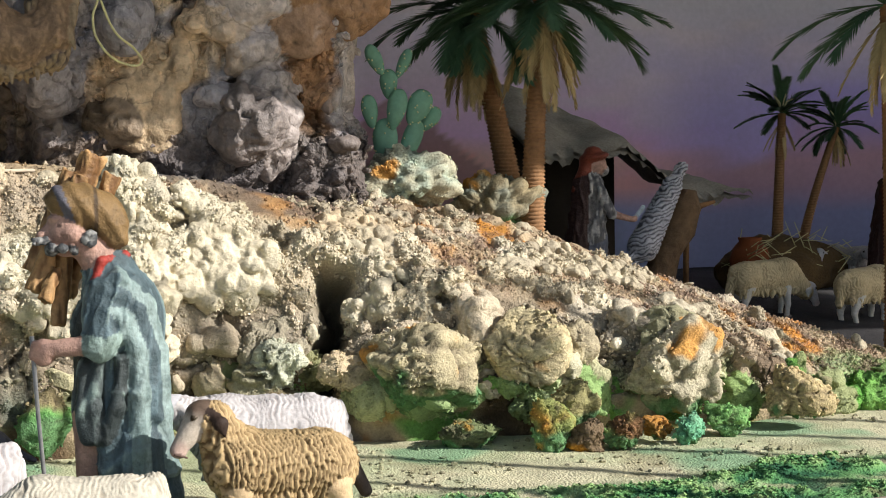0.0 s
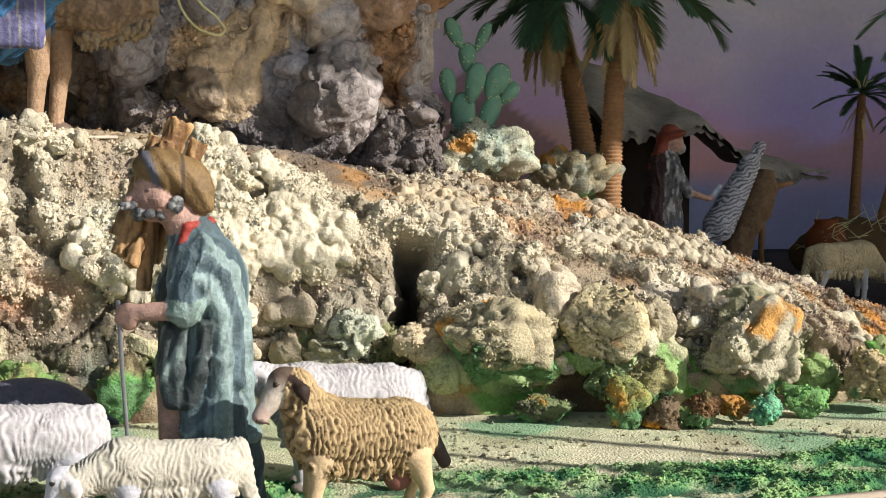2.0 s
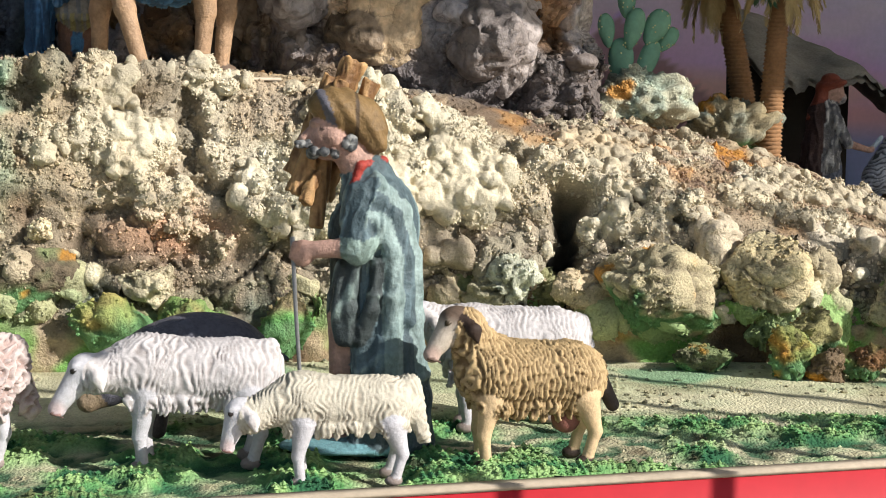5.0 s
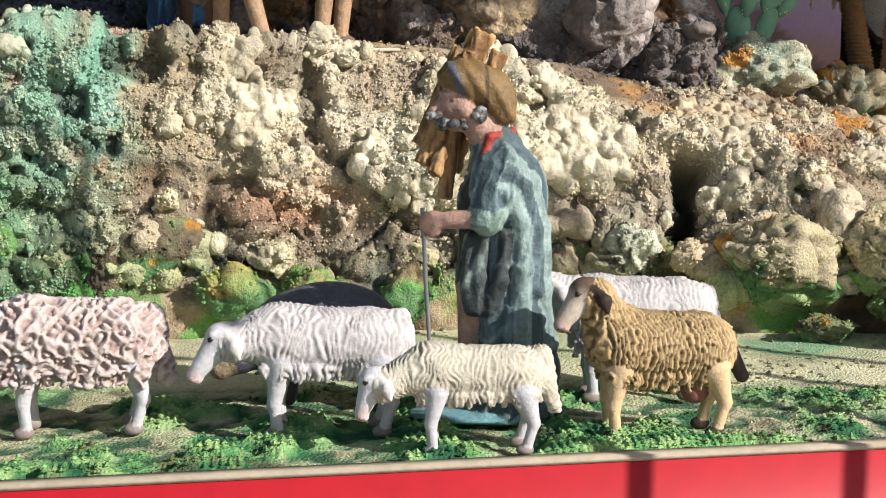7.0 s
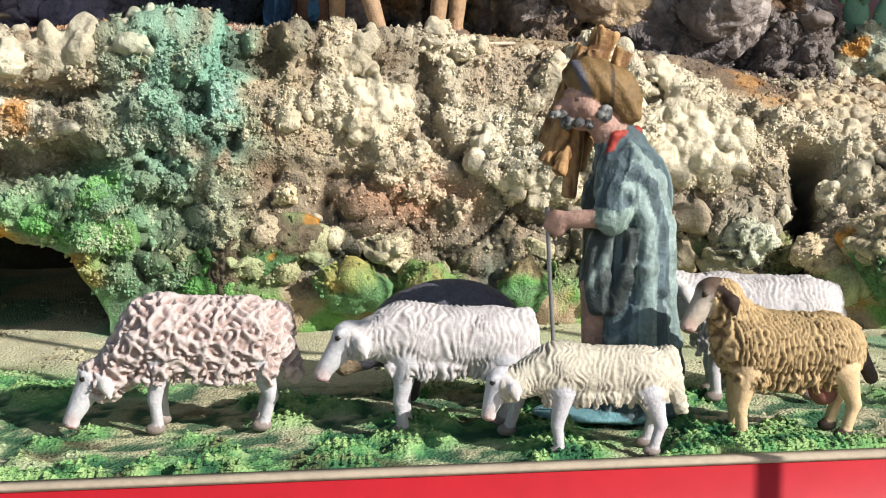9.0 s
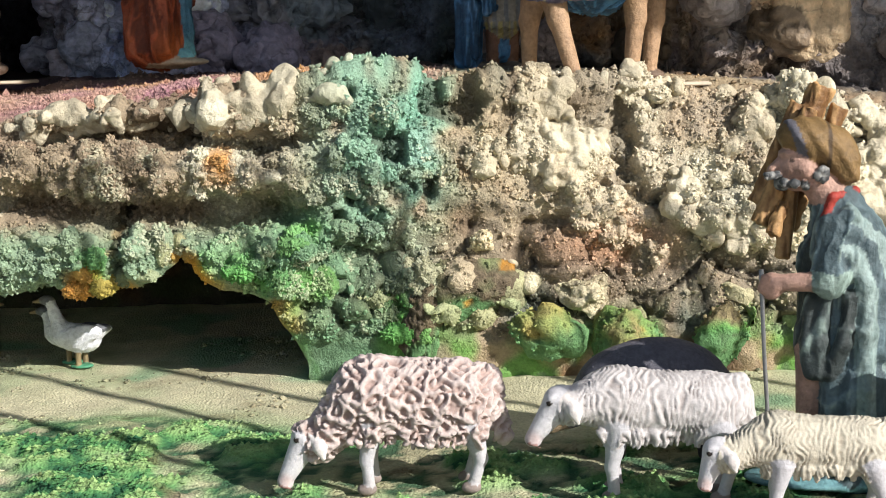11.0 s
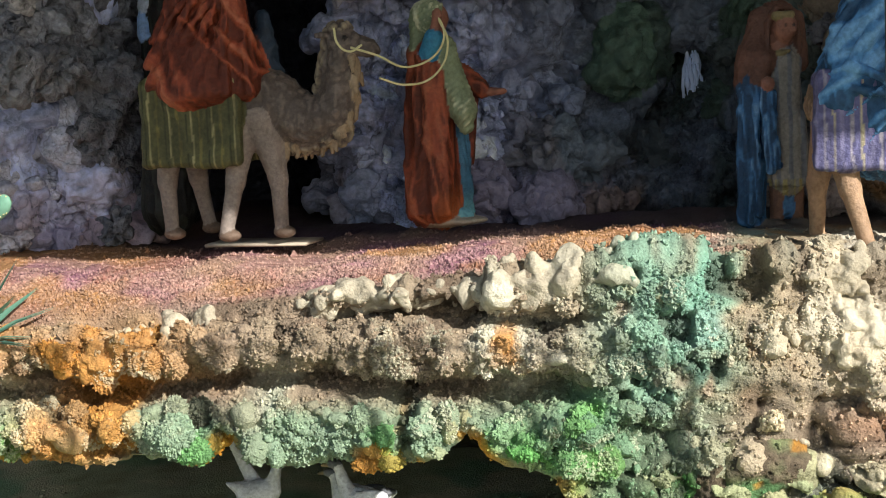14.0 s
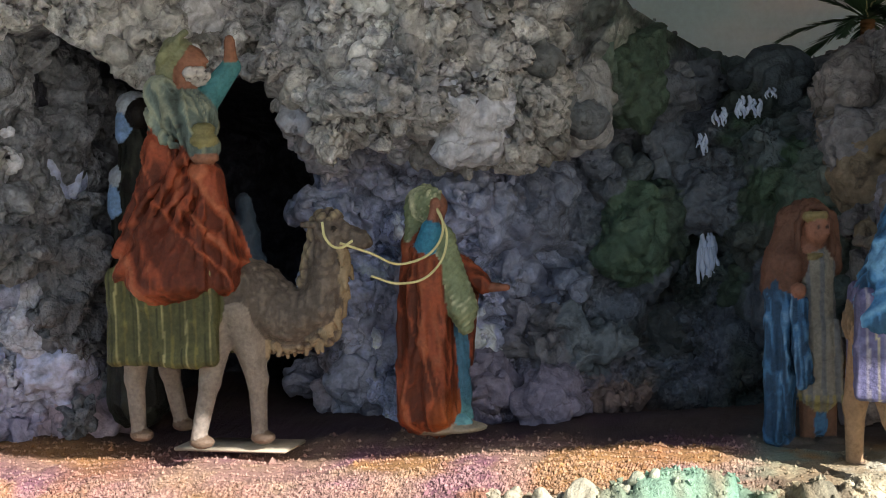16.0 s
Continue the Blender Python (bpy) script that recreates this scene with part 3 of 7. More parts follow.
    c = over(c, rgb("c79a86"), left * floor * 0.9)
    c = over(c, rgb("b07a86"), left * floor * smooth(-0.05, 0.3, g2 + 0.25 * g1) * 0.8)
    c = over(c, rgb("d6b08a"), left * floor * smooth(0.1, 0.4, -g2) * 0.8)
    c = over(c, rgb("d59a55"), left * (1 - smooth(-2.3, -1.9, X)) * smooth(-0.2, 0.3, g1) * 0.8)
    c = over(c, rgb("cf9a4c"), left * floor * smooth(0.05, 0.3, fbm(p, 0.3, 3, 135)) * 0.7)
    c = over(c, rgb("6d5540"), floor * slope * smooth(0.0, 0.35, g3 + g2) * 0.7)
    # floor darkened towards the back: dark soil, with the shadow there painted in
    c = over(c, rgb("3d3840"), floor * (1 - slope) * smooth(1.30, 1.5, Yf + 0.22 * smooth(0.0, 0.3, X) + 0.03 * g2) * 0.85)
    # cave inside coloured dark in place of its deep shade
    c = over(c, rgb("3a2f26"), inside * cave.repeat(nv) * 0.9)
    c = over(c, rgb("6b6a60"), mid * smooth(0.35, 0.6, g3 + 0.5 * g1) * 0.5)
    # crack coloured dark inside, shade the open groove does not get
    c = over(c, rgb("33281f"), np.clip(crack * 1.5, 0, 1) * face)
    c = over(c, rgb("d4c8a6"), smooth(-0.55, -0.25, X) * face * smooth(0.10, 0.22, Zf + 0.05 * g2) * (0.38 + 0.25 * smooth(-0.1, 0.3, g2)))
    c = over(c, rgb("c48c62"), np.exp(-((X + 0.20) / 0.15) ** 2 - ((Zf - 0.31) / 0.06) ** 2) * face * smooth(-0.25, 0.1, g2 + 0.4 * g3) * 0.9)
    # pits and gaps darkened: dirt, deepened to stand in for their shade
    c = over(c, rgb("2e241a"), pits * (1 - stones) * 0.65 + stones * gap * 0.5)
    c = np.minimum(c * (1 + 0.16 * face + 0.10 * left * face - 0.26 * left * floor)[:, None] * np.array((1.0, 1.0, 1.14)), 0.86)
    c = over(c, rgb("e0d6ba"), mid * face * (1 - stones) * smooth(-0.3, 0.2, g2) * 0.35)
    # rough brown crest, its shadow included in the colour
    c = over(c, rgb("6b5a45"), np.exp(-((X + 0.34) / 0.20) ** 2 - ((Zf - 0.62) / 0.06) ** 2) * face * smooth(-0.4, 0.0, g2 + 0.5 * g3) * 0.85)
    c = over(c, rgb("cf8f38"), left * face * (1 - smooth(-2.05, -1.75, X)) * smooth(-0.1, 0.2, fbm(p, 0.16, 3, 131)) * 0.75)
    # base layer darkened, putting the shade between lumps into the paint
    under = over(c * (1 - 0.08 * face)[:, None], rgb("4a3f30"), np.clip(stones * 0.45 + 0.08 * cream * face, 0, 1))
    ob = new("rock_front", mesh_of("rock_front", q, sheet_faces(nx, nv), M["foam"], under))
    qn = sheet_normals(q.reshape(nx, nv, 3)).reshape(-1, 3)
    qn *= np.sign((qn * n).sum(1, keepdims=True))
    seen = smooth(0.225, 0.25, vv) * (1 - smooth(0.90, 0.94, vv))
    ivory = over(c, rgb("d6ceb4"), np.full(len(p), 0.6))
    crest = edge * smooth(-0.25, 0.15, fbm(p, 0.18, 2, 201)) * smooth(-2.15, -1.9, X)
    foam_mass("foam_blob_cluster", ob, q, qn, ivory, crest * (1 - smooth(-0.95, -0.75, X)) + 0.01 * crest, 230, 0.007, 0.027, 1, 0.010, 0.0042, 1.9, mat="cream_foam", rough=0.009, grain_size=0.03, out=(-0.5, 0.15), label="smooth ivory foam blobs along the ledge edge")
    cl = smooth(-0.05, 0.22, fbm(p, 0.13, 3, 203)) ** 1.3
    open_face = (1 - pits) * (1 - np.clip(crack * 2, 0, 1))
    cv, cn, ck = foam_mass("foam_blob_cluster", ob, q, qn, over(c, rgb("d0c6ab"), np.full(len(p), 0.6)), (cream * face + 0.5 * slope * floor * (1 - smooth(0.9, 0.94, vv))) * cl * open_face + 0.3 * edge * mid * cl, 5600, 0.0045, 0.021, 2, 0.0022, 0.0044, 2.2, mat="cream_foam", rough=0.0065, grain_size=0.024, label="cream foam blobs run together on the rock")
    gr = smooth(-0.15, 0.2, fbm(p, 0.12, 3, 205))
    broccoli = left * face * smooth(0.225, 0.26, vv) * (1 - smooth(0.56, 0.60, vv)) * smooth(-0.02, 0.03, strata + 0.06 * np.clip(drape + pillar, 0, 1) + 0.02 * g2) * smooth(-0.35, 0.1, fbm(p, 0.2, 2, 207))
    bv, bn, bk = foam_mass("foam_clumps", ob, q, qn, c, broccoli, 760, 0.008, 0.032, 5, 0.004, 0.0052, 2.0, mat="foam", label="clumped rough foam on the bank", rough=0.007, grain_size=0.022, out=(-0.25, 0.5))
    front = (bn[:, 1] < 0.35).astype(float)
    bk = over(bk, rgb("d2d0b4"), smooth(0.0, 0.4, fbm(bv, 0.09, 3, 209)) * 0.5)
    scatter("foam_granules", ob, bv, bn, bk, front * smooth(-0.3, 0.2, fbm(bv, 0.06, 2, 211)) + 0.01, 34000, 0.002, 0.0062, 0, 7, 0.5, 1.16, label="popcorn-like granules on the foam clumps")
    chunk_c = over(c, rgb("b9ad8c"), smooth(-0.2, 0.3, fbm(p, 0.11, 2, 221)) * 0.5)
    chunk_c = over(chunk_c, rgb("5f5340"), smooth(0.10, 0.40, fbm(p, 0.10, 2, 223)) * 0.5)
    chunk_c = np.minimum(chunk_c * 1.3, 0.85)
    chunk_c = over(chunk_c, rgb("66a544"), low * smooth(-0.15, 0.15, fbm(p, 0.10, 2, 225)) * 0.85)
    chunk_c = over(chunk_c, rgb("c8946a"), np.exp(-((X + 0.20) / 0.15) ** 2 - ((Zf - 0.30) / 0.055) ** 2) * 0.9)
    hv, hn, hk = foam_mass("rock_chunks", ob, q, qn, chunk_c, stones * (1 - np.clip(crack * 2, 0, 1)), 210, 0.014, 0.060, 41, 0.0015, 0.0056, 1.7, mat="foam", rough=0.024, grain_size=0.05, out=(-0.55, 0.35), crease=0.03, label="craggy painted foam chunks at the foot of the bank")
    scatter("foam_granules", ob, hv, hn, hk, (hn[:, 1] < 0.3) * smooth(-0.15, 0.2, fbm(hv, 0.09, 2, 227)), 9000, 0.002, 0.0052, 0, 43, 0.5, 1.15, label="popcorn-like granules on the rock chunks")
    grit = seen * (1 - np.clip(crack * 2, 0, 1))
    scatter("foam_granules", ob, q, qn, c, grit * (face * (0.55 + 0.6 * left + 0.5 * gr) * (1 - 0.55 * stones) + 0.22 * floor * (1 - smooth(1.4, 1.6, Yf)) + 0.5 * slope * floor * gr), 17000, 0.0034, 0.0085, 0, 3, 0.5, 1.14, label="popcorn-like painted foam granules")
    scatter("foam_granules", ob, cv, cn, ck, (cn[:, 1] < 0.4) * smooth(-0.1, 0.2, fbm(cv, 0.08, 2, 229)), 16000, 0.0018, 0.0048, 0, 45, 0.5, 1.12, mat="cream_foam", label="small cream granules between the foam blobs")
    scatter("foam_granules", ob, q, qn, c, grit * face * (0.5 + 0.5 * gr) * (1 - 0.5 * stones), 26000, 0.0018, 0.0048, 0, 47, 0.5, 1.14, label="fine painted foam granules")
    scatter("foam_granules", ob, q, qn, over(c, rgb("d8b8a4"), np.full(len(p), 0.25)), floor * left * (1 - smooth(1.2, 1.5, Yf)) * (X > -2.6) + 0.5 * floor * slope * (1 - smooth(1.2, 1.4, Yf)), 24000, 0.0022, 0.0056, 0, 49, 0.5, 1.12, label="coarse pink and ochre grit on the ledge")
    return tagged(ob, "bubbly painted foam rock bank with a ledge and low cave", "rock", kind="structure")


def build_back_cliff():
    """The cliff behind the ledge, with its grotto and a dark passage."""
    nx, nz = 460, 230
    x = np.linspace(-3.3, 0.97, nx)
    z = np.linspace(0.55, 2.35, nz)
    X, Z = np.meshgrid(x, z, indexing="ij")
    y = np.interp(X, [-3.3, -2.7, -2.4, -2.15, -1.95, -1.75, -1.45, -1.1, -0.8, -0.5, -0.25, 0.1, 0.5, 0.9, 0.97],
                  [1.5, 1.50, 1.58, 1.95, 2.1, 1.95, 1.85, 2.0, 2.15, 2.1, 1.75, 1.50, 1.43, 1.48, 1.62])
    p = np.stack([X, y, Z], -1).reshape(-1, 3)
    Xf, Yf, Zf = p.T
    over_hang = smooth(1.38, 1.62, Zf + 0.08 * vnoise(p, 0.3, 3)) * (1 - smooth(-1.15, -0.75, Xf))
    foot = 1 - smooth(0.72, 0.95, Zf)
    off = -0.42 * over_hang - 0.16 * foot * smooth(-1.8, -1.5, Xf) * (1 - smooth(-0.4, -0.1, Xf))
    off += 0.5 * smooth(1.45, 1.75, Zf) * smooth(-1.0, -0.7, Xf) * (1 - smooth(-0.4, -0.1, Xf))
    low = 1 - smooth(0.95, 1.15, Zf)
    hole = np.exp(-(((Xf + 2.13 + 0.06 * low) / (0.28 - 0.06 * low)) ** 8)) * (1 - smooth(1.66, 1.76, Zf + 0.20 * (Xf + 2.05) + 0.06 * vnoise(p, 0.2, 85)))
    off += (0.75 + 0.42 * over_hang) * hole
    warp = p + 0.05 * np.stack([vnoise(p, 0.16, s) for s in (5, 6, 7)], 1)
    r1, k1 = blobs(warp, 0.27, 15, 0.85)
    r2, k2 = blobs(warp, 0.12, 17, 0.8)
    b3, k3 = blobs(p, 0.03, 19, 0.8)
    right = smooth(-0.5, -0.1, Xf)
    f1, f2, fw = cells(warp * np.array((1, 0.7, 1.1)), 0.21, 75)
    joint = 1 - smooth(0.0, 0.13, f2 - f1)
    pit, _ = blobs(warp, 0.034, 81, 0.55)
    pit = pit * smooth(-0.05, 0.25, fbm(p, 0.25, 2, 83) + 0.3 * over_hang)
    off += 0.02 * joint + 0.022 * pit - 0.04 * (1 - f1) * (0.5 + fw)
    off += -0.11 * r1 - 0.04 * r2 * (0.6 + 0.4 * vnoise(p, 0.4, 9)) + 0.05
    rough = smooth(0.0, 0.4, fbm(p, 0.25, 3, 23) + 0.25 * smooth(0.70, 0.9, Xf) + 0.2 * (1 - smooth(-2.4, -2.2, Xf)))
    off += -0.022 * b3 * rough + 0.03 * fbm(p, 0.08, 3, 27) * (0.35 + rough)
    fold = np.abs(vnoise(p * np.array((1, 1, 2.2)), 0.07, 29))
    off += 0.035 * (0.5 - fold) * over_hang
    wr = p * np.array((1, 1, 1.3)) + 0.05 * np.stack([vnoise(p, 0.10, s) for s in (61, 62, 63)], 1)
    wrinkle = np.abs(vnoise(wr, 0.085, 65))
    wrinkle2 = np.abs(vnoise(wr, 0.038, 67))
    crumple = 0.35 + 0.65 * smooth(-0.2, 0.3, fbm(p, 0.3, 2, 69))
    crease = (1 - smooth(0.0, 0.16, wrinkle)) * crumple
    off += crumple * (-0.035 * smooth(0, 0.4, wrinkle) - 0.016 * smooth(0, 0.4, wrinkle2)) - 0.010 * fbm(p, 0.03, 3, 71)
    q = p.copy()
    q[:, 1] += off
    q[:, 0] += 0.03 * vnoise(p, 0.12, 33)
    q[:, 2] += 0.03 * vnoise(p, 0.12, 35) - 0.05 * over_hang
    # the top falls away where the painted sky shows
    roofline = np.interp(Xf, [-3.3, -1.15, -0.95, -0.75, -0.55, -0.1, 0.97], [2.4, 2.35, 1.80, 1.72, 1.66, 1.75, 2.4])
    high = np.maximum(q[:, 2] - roofline, 0)
    q[:, 2] -= high * 0.95
    q[:, 1] += high * 1.2
    g1, g2, g3 = fbm(p, 0.4, 3, 41), fbm(p, 0.13, 3, 43), fbm(p, 0.04, 2, 45)
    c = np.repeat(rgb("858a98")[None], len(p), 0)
    c = over(c, rgb("a5a8b4"), smooth(-0.1, 0.4, g2))
    c = over(c, rgb("a39276"), smooth(0.0, 0.4, g1) * right * 0.8)
    c = over(c, rgb("c2bcb0"), over_hang * 0.75)
    c = over(c, rgb("6a6868"), smooth(0.1, 0.5, -g2) * 0.6)
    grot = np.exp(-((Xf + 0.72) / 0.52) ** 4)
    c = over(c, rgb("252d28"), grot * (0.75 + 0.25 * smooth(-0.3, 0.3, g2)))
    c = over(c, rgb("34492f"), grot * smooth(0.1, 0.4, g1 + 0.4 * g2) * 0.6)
    c = over(c, rgb("6a5a66"), foot * smooth(-0.2, 0.3, g1) * (1 - right) * 0.6)
    c = over(c, rgb("b0a088"), right * smooth(-0.3, 0.2, g2) * 0.7)
    c = over(c, rgb("a9752f"), smooth(0.25, 0.5, fbm(p, 0.2, 3, 51) + 0.12 * foot) * (right * 0.8 + 0.25 * foot))
    c = over(c, rgb("c4a484"), smooth(0.1, 0.35, fbm(p, 0.22, 3, 53)) * right * 0.8)
    c = over(c, rgb("8a8290"), smooth(0.1, 0.35, fbm(p, 0.25, 2, 55)) * right * 0.7)
    c = over(c, rgb("94a59e"), smooth(0.55, 0.8, Xf) * smooth(-0.3, 0.2, g2) * 0.7)
    # joints, pits and creases darkened: grime, with crevice shade painted in
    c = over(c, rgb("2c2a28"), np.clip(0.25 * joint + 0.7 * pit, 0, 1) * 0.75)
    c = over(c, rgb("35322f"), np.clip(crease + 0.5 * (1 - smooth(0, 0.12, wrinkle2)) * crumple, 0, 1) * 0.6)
    c = over(c, rgb("c9c2b2"), over_hang * smooth(0.2, 0.5, wrinkle) * 0.4)
    # foot band darkened: dark soil, and the shadow gap put into the paint
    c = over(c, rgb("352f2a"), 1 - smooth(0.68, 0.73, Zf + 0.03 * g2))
    # passage walls coloured near-black to stand in for the shade inside
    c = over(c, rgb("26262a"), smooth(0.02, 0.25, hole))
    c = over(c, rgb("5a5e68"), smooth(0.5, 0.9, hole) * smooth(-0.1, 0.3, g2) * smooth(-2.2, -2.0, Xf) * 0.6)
    # paint raised and blued to carry the shade's tint, less at the right
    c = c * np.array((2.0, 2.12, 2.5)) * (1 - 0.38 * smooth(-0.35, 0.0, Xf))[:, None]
    tan = over(over(np.repeat(rgb("a39a90")[None], len(p), 0), rgb("b59f7c"), smooth(-0.2, 0.2, g1)), rgb("8d8a88"), smooth(0.05, 0.3, g2)) * np.array((1.62, 1.62, 1.75))
    tan = over(tan, rgb("a9742f"), smooth(0.25, 0.45, fbm(p, 0.2, 3, 51)) * 0.8)
    # the tan part's foot too, soil and painted shadow
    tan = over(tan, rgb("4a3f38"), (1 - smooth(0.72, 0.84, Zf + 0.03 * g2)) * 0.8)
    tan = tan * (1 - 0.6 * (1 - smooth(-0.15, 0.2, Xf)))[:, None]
    tan_part = (right * 0.92 * (1 - 0.6 * pit))[:, None]
    c = c * (1 - tan_part) + tan * tan_part
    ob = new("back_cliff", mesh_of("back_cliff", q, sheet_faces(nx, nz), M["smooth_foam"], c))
    qn = sheet_normals(q.reshape(nx, nz, 3)).reshape(-1, 3)
    qn *= np.where(qn[:, 1:2] > 0, -1.0, 1.0)
    scatter("foam_granules", ob, q, qn, c, rough * (1 - np.clip(hole, 0, 1)) + 0.02 + 0.3 * foot, 9000, 0.004, 0.012, 1, 8, 0.45, 1.15, mat="smooth_foam", label="rough foam granules on the cliff")
    body = (1 - np.clip(hole * 5, 0, 1)) * (1 - np.exp(-((Xf + 0.75) / 0.07) ** 4) * (Zf < 1.6)) * (Zf > 0.70) * (q[:, 2] < roofline - 0.06)
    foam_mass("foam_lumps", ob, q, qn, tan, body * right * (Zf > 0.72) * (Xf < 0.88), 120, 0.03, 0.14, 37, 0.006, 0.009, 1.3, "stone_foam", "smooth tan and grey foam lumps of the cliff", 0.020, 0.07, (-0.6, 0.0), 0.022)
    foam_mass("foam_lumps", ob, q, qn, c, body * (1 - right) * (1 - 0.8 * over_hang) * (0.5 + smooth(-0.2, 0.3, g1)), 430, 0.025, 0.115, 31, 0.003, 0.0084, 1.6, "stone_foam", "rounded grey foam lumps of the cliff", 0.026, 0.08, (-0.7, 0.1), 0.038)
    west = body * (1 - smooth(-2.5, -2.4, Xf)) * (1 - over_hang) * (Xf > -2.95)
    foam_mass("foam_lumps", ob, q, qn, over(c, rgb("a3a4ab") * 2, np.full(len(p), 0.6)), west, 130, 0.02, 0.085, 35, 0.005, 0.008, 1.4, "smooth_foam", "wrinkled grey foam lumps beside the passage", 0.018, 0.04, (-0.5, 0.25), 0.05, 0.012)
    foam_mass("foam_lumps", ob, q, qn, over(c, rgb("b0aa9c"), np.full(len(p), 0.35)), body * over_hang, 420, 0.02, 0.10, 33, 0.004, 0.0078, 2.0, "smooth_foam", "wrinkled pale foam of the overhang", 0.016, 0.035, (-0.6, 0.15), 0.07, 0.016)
    rng = np.random.default_rng(9)
    jy, jz = rng.uniform(1.42, 1.72, 900), rng.uniform(0.68, 1.75, 900)
    jy[600:], jz[600:] = rng.uniform(1.0, 1.5, 300), rng.uniform(1.15, 1.8, 300)
    jamb = np.stack([-2.43 + 0.05 * rng.random(900) - 0.05 * (jy - 1.42) - 0.10 * smooth(1.45, 1.2, jy), jy, jz], 1)
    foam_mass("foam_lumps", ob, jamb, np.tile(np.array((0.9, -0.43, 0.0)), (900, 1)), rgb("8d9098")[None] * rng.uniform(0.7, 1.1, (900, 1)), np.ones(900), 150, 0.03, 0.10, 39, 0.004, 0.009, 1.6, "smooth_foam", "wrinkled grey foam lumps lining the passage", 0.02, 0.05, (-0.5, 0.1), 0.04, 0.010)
    return tagged(ob, "grey bulging foam cliff with a grotto and dark passage", "cliff", kind="structure")


def build_ground():
    nx, ny = 460, 250
    x = np.linspace(-3.2, 3.0, nx)
    X, V = np.meshgrid(x, np.linspace(0, 1, ny), indexing="ij")
    rim = 0.0734 * X - 0.292
    Y = rim + (2.0 - rim) * V ** 1.15
    p = np.stack([X, Y, 0 * X], -1).reshape(-1, 3)
    Xf, Yf, _ = p.T
    g1, g2, g3 = fbm(p, 0.4, 3, 3), fbm(p, 0.12, 3, 5), fbm(p, 0.035, 3, 7)
    b3, _ = blobs(p, 0.016, 9, 0.8)
    line = 0.20 + 0.10 * np.interp(Xf, [-2.6, -1.6, -0.9, 0, 1, 2], [6.5, 3.0, 1.2, 0.4, 0.3, -0.6]) + 0.10 * g1
    moss = 1 - smooth(-0.05, 0.07, Yf - line + 0.10 * g2)
    clump = smooth(-0.05, 0.35, g2 + 0.35 * g3) * moss
    h = 0.006 * g1 + 0.004 * g2 + moss * (0.010 * clump + 0.008 * b3 * clump + 0.006 * g3) + 0.0012 * g3
    h += 0.05 * smooth(1.1, 2.0, Yf)
    h -= 0.012 * (1 - smooth(0.0, 0.02, Yf + 0.292 - 0.0734 * Xf))
    p[:, 2] = h - 0.004
    c = np.repeat(rgb("cbc5a4")[None], len(p), 0)
    c = over(c, rgb("b7bd96"), smooth(-0.2, 0.3, g1))
    c = over(c, rgb("d6cfac"), smooth(0.1, 0.4, g2) * 0.6)
    c = over(c, rgb("8f8766"), smooth(0.1, 0.5, -g2) * 0.5)
    c = over(c, rgb("5f9458"), moss * smooth(-0.45, 0.1, g2 + 0.3 * g1))
    c = over(c, rgb("22553a"), moss * smooth(-0.1, 0.3, -g3) * 0.9)
    c = over(c, rgb("a3bd7c"), clump * smooth(0.0, 0.4, g3) * 0.7)
    c = over(c, rgb("6fa37c"), (1 - moss) * smooth(0.15, 0.4, fbm(p, 0.3, 3, 21)) * 0.7)
    c = over(c, rgb("5a4a36"), moss * smooth(0.3, 0.55, fbm(p, 0.07, 3, 23)) * 0.7)
    ob = new("ground", mesh_of("ground", p, sheet_faces(nx, ny), M["soil"], c))
    up = np.tile(np.array((0.0, 0, 1)), (len(p), 1))
    inview = (np.abs(Xf + 0.3) < 2.5) & (Yf < 1.3) & (Yf > 0.0734 * Xf - 0.285)
    scatter("sawdust_clumps", ob, p, up, c, inview * (clump ** 1.5 + 0.02 * moss), 30000, 0.002, 0.0058, 0, 5, 0.4, 1.12, 0.7, "soil", "green dyed sawdust clumps")
    scatter("pebbles", ob, p, up, over(c, rgb("6f6650"), np.full(len(p), 0.5)), inview * (1 - moss) * smooth(0.1, 0.3, fbm(p, 0.2, 2, 31)) + 1e-6, 900, 0.003, 0.008, 1, 6, 0.4, 1.0, 0.7, "soil", "small loose crumbs of earth")
    return tagged(ob, "painted green and khaki sawdust ground of the display", "ground", kind="structure")


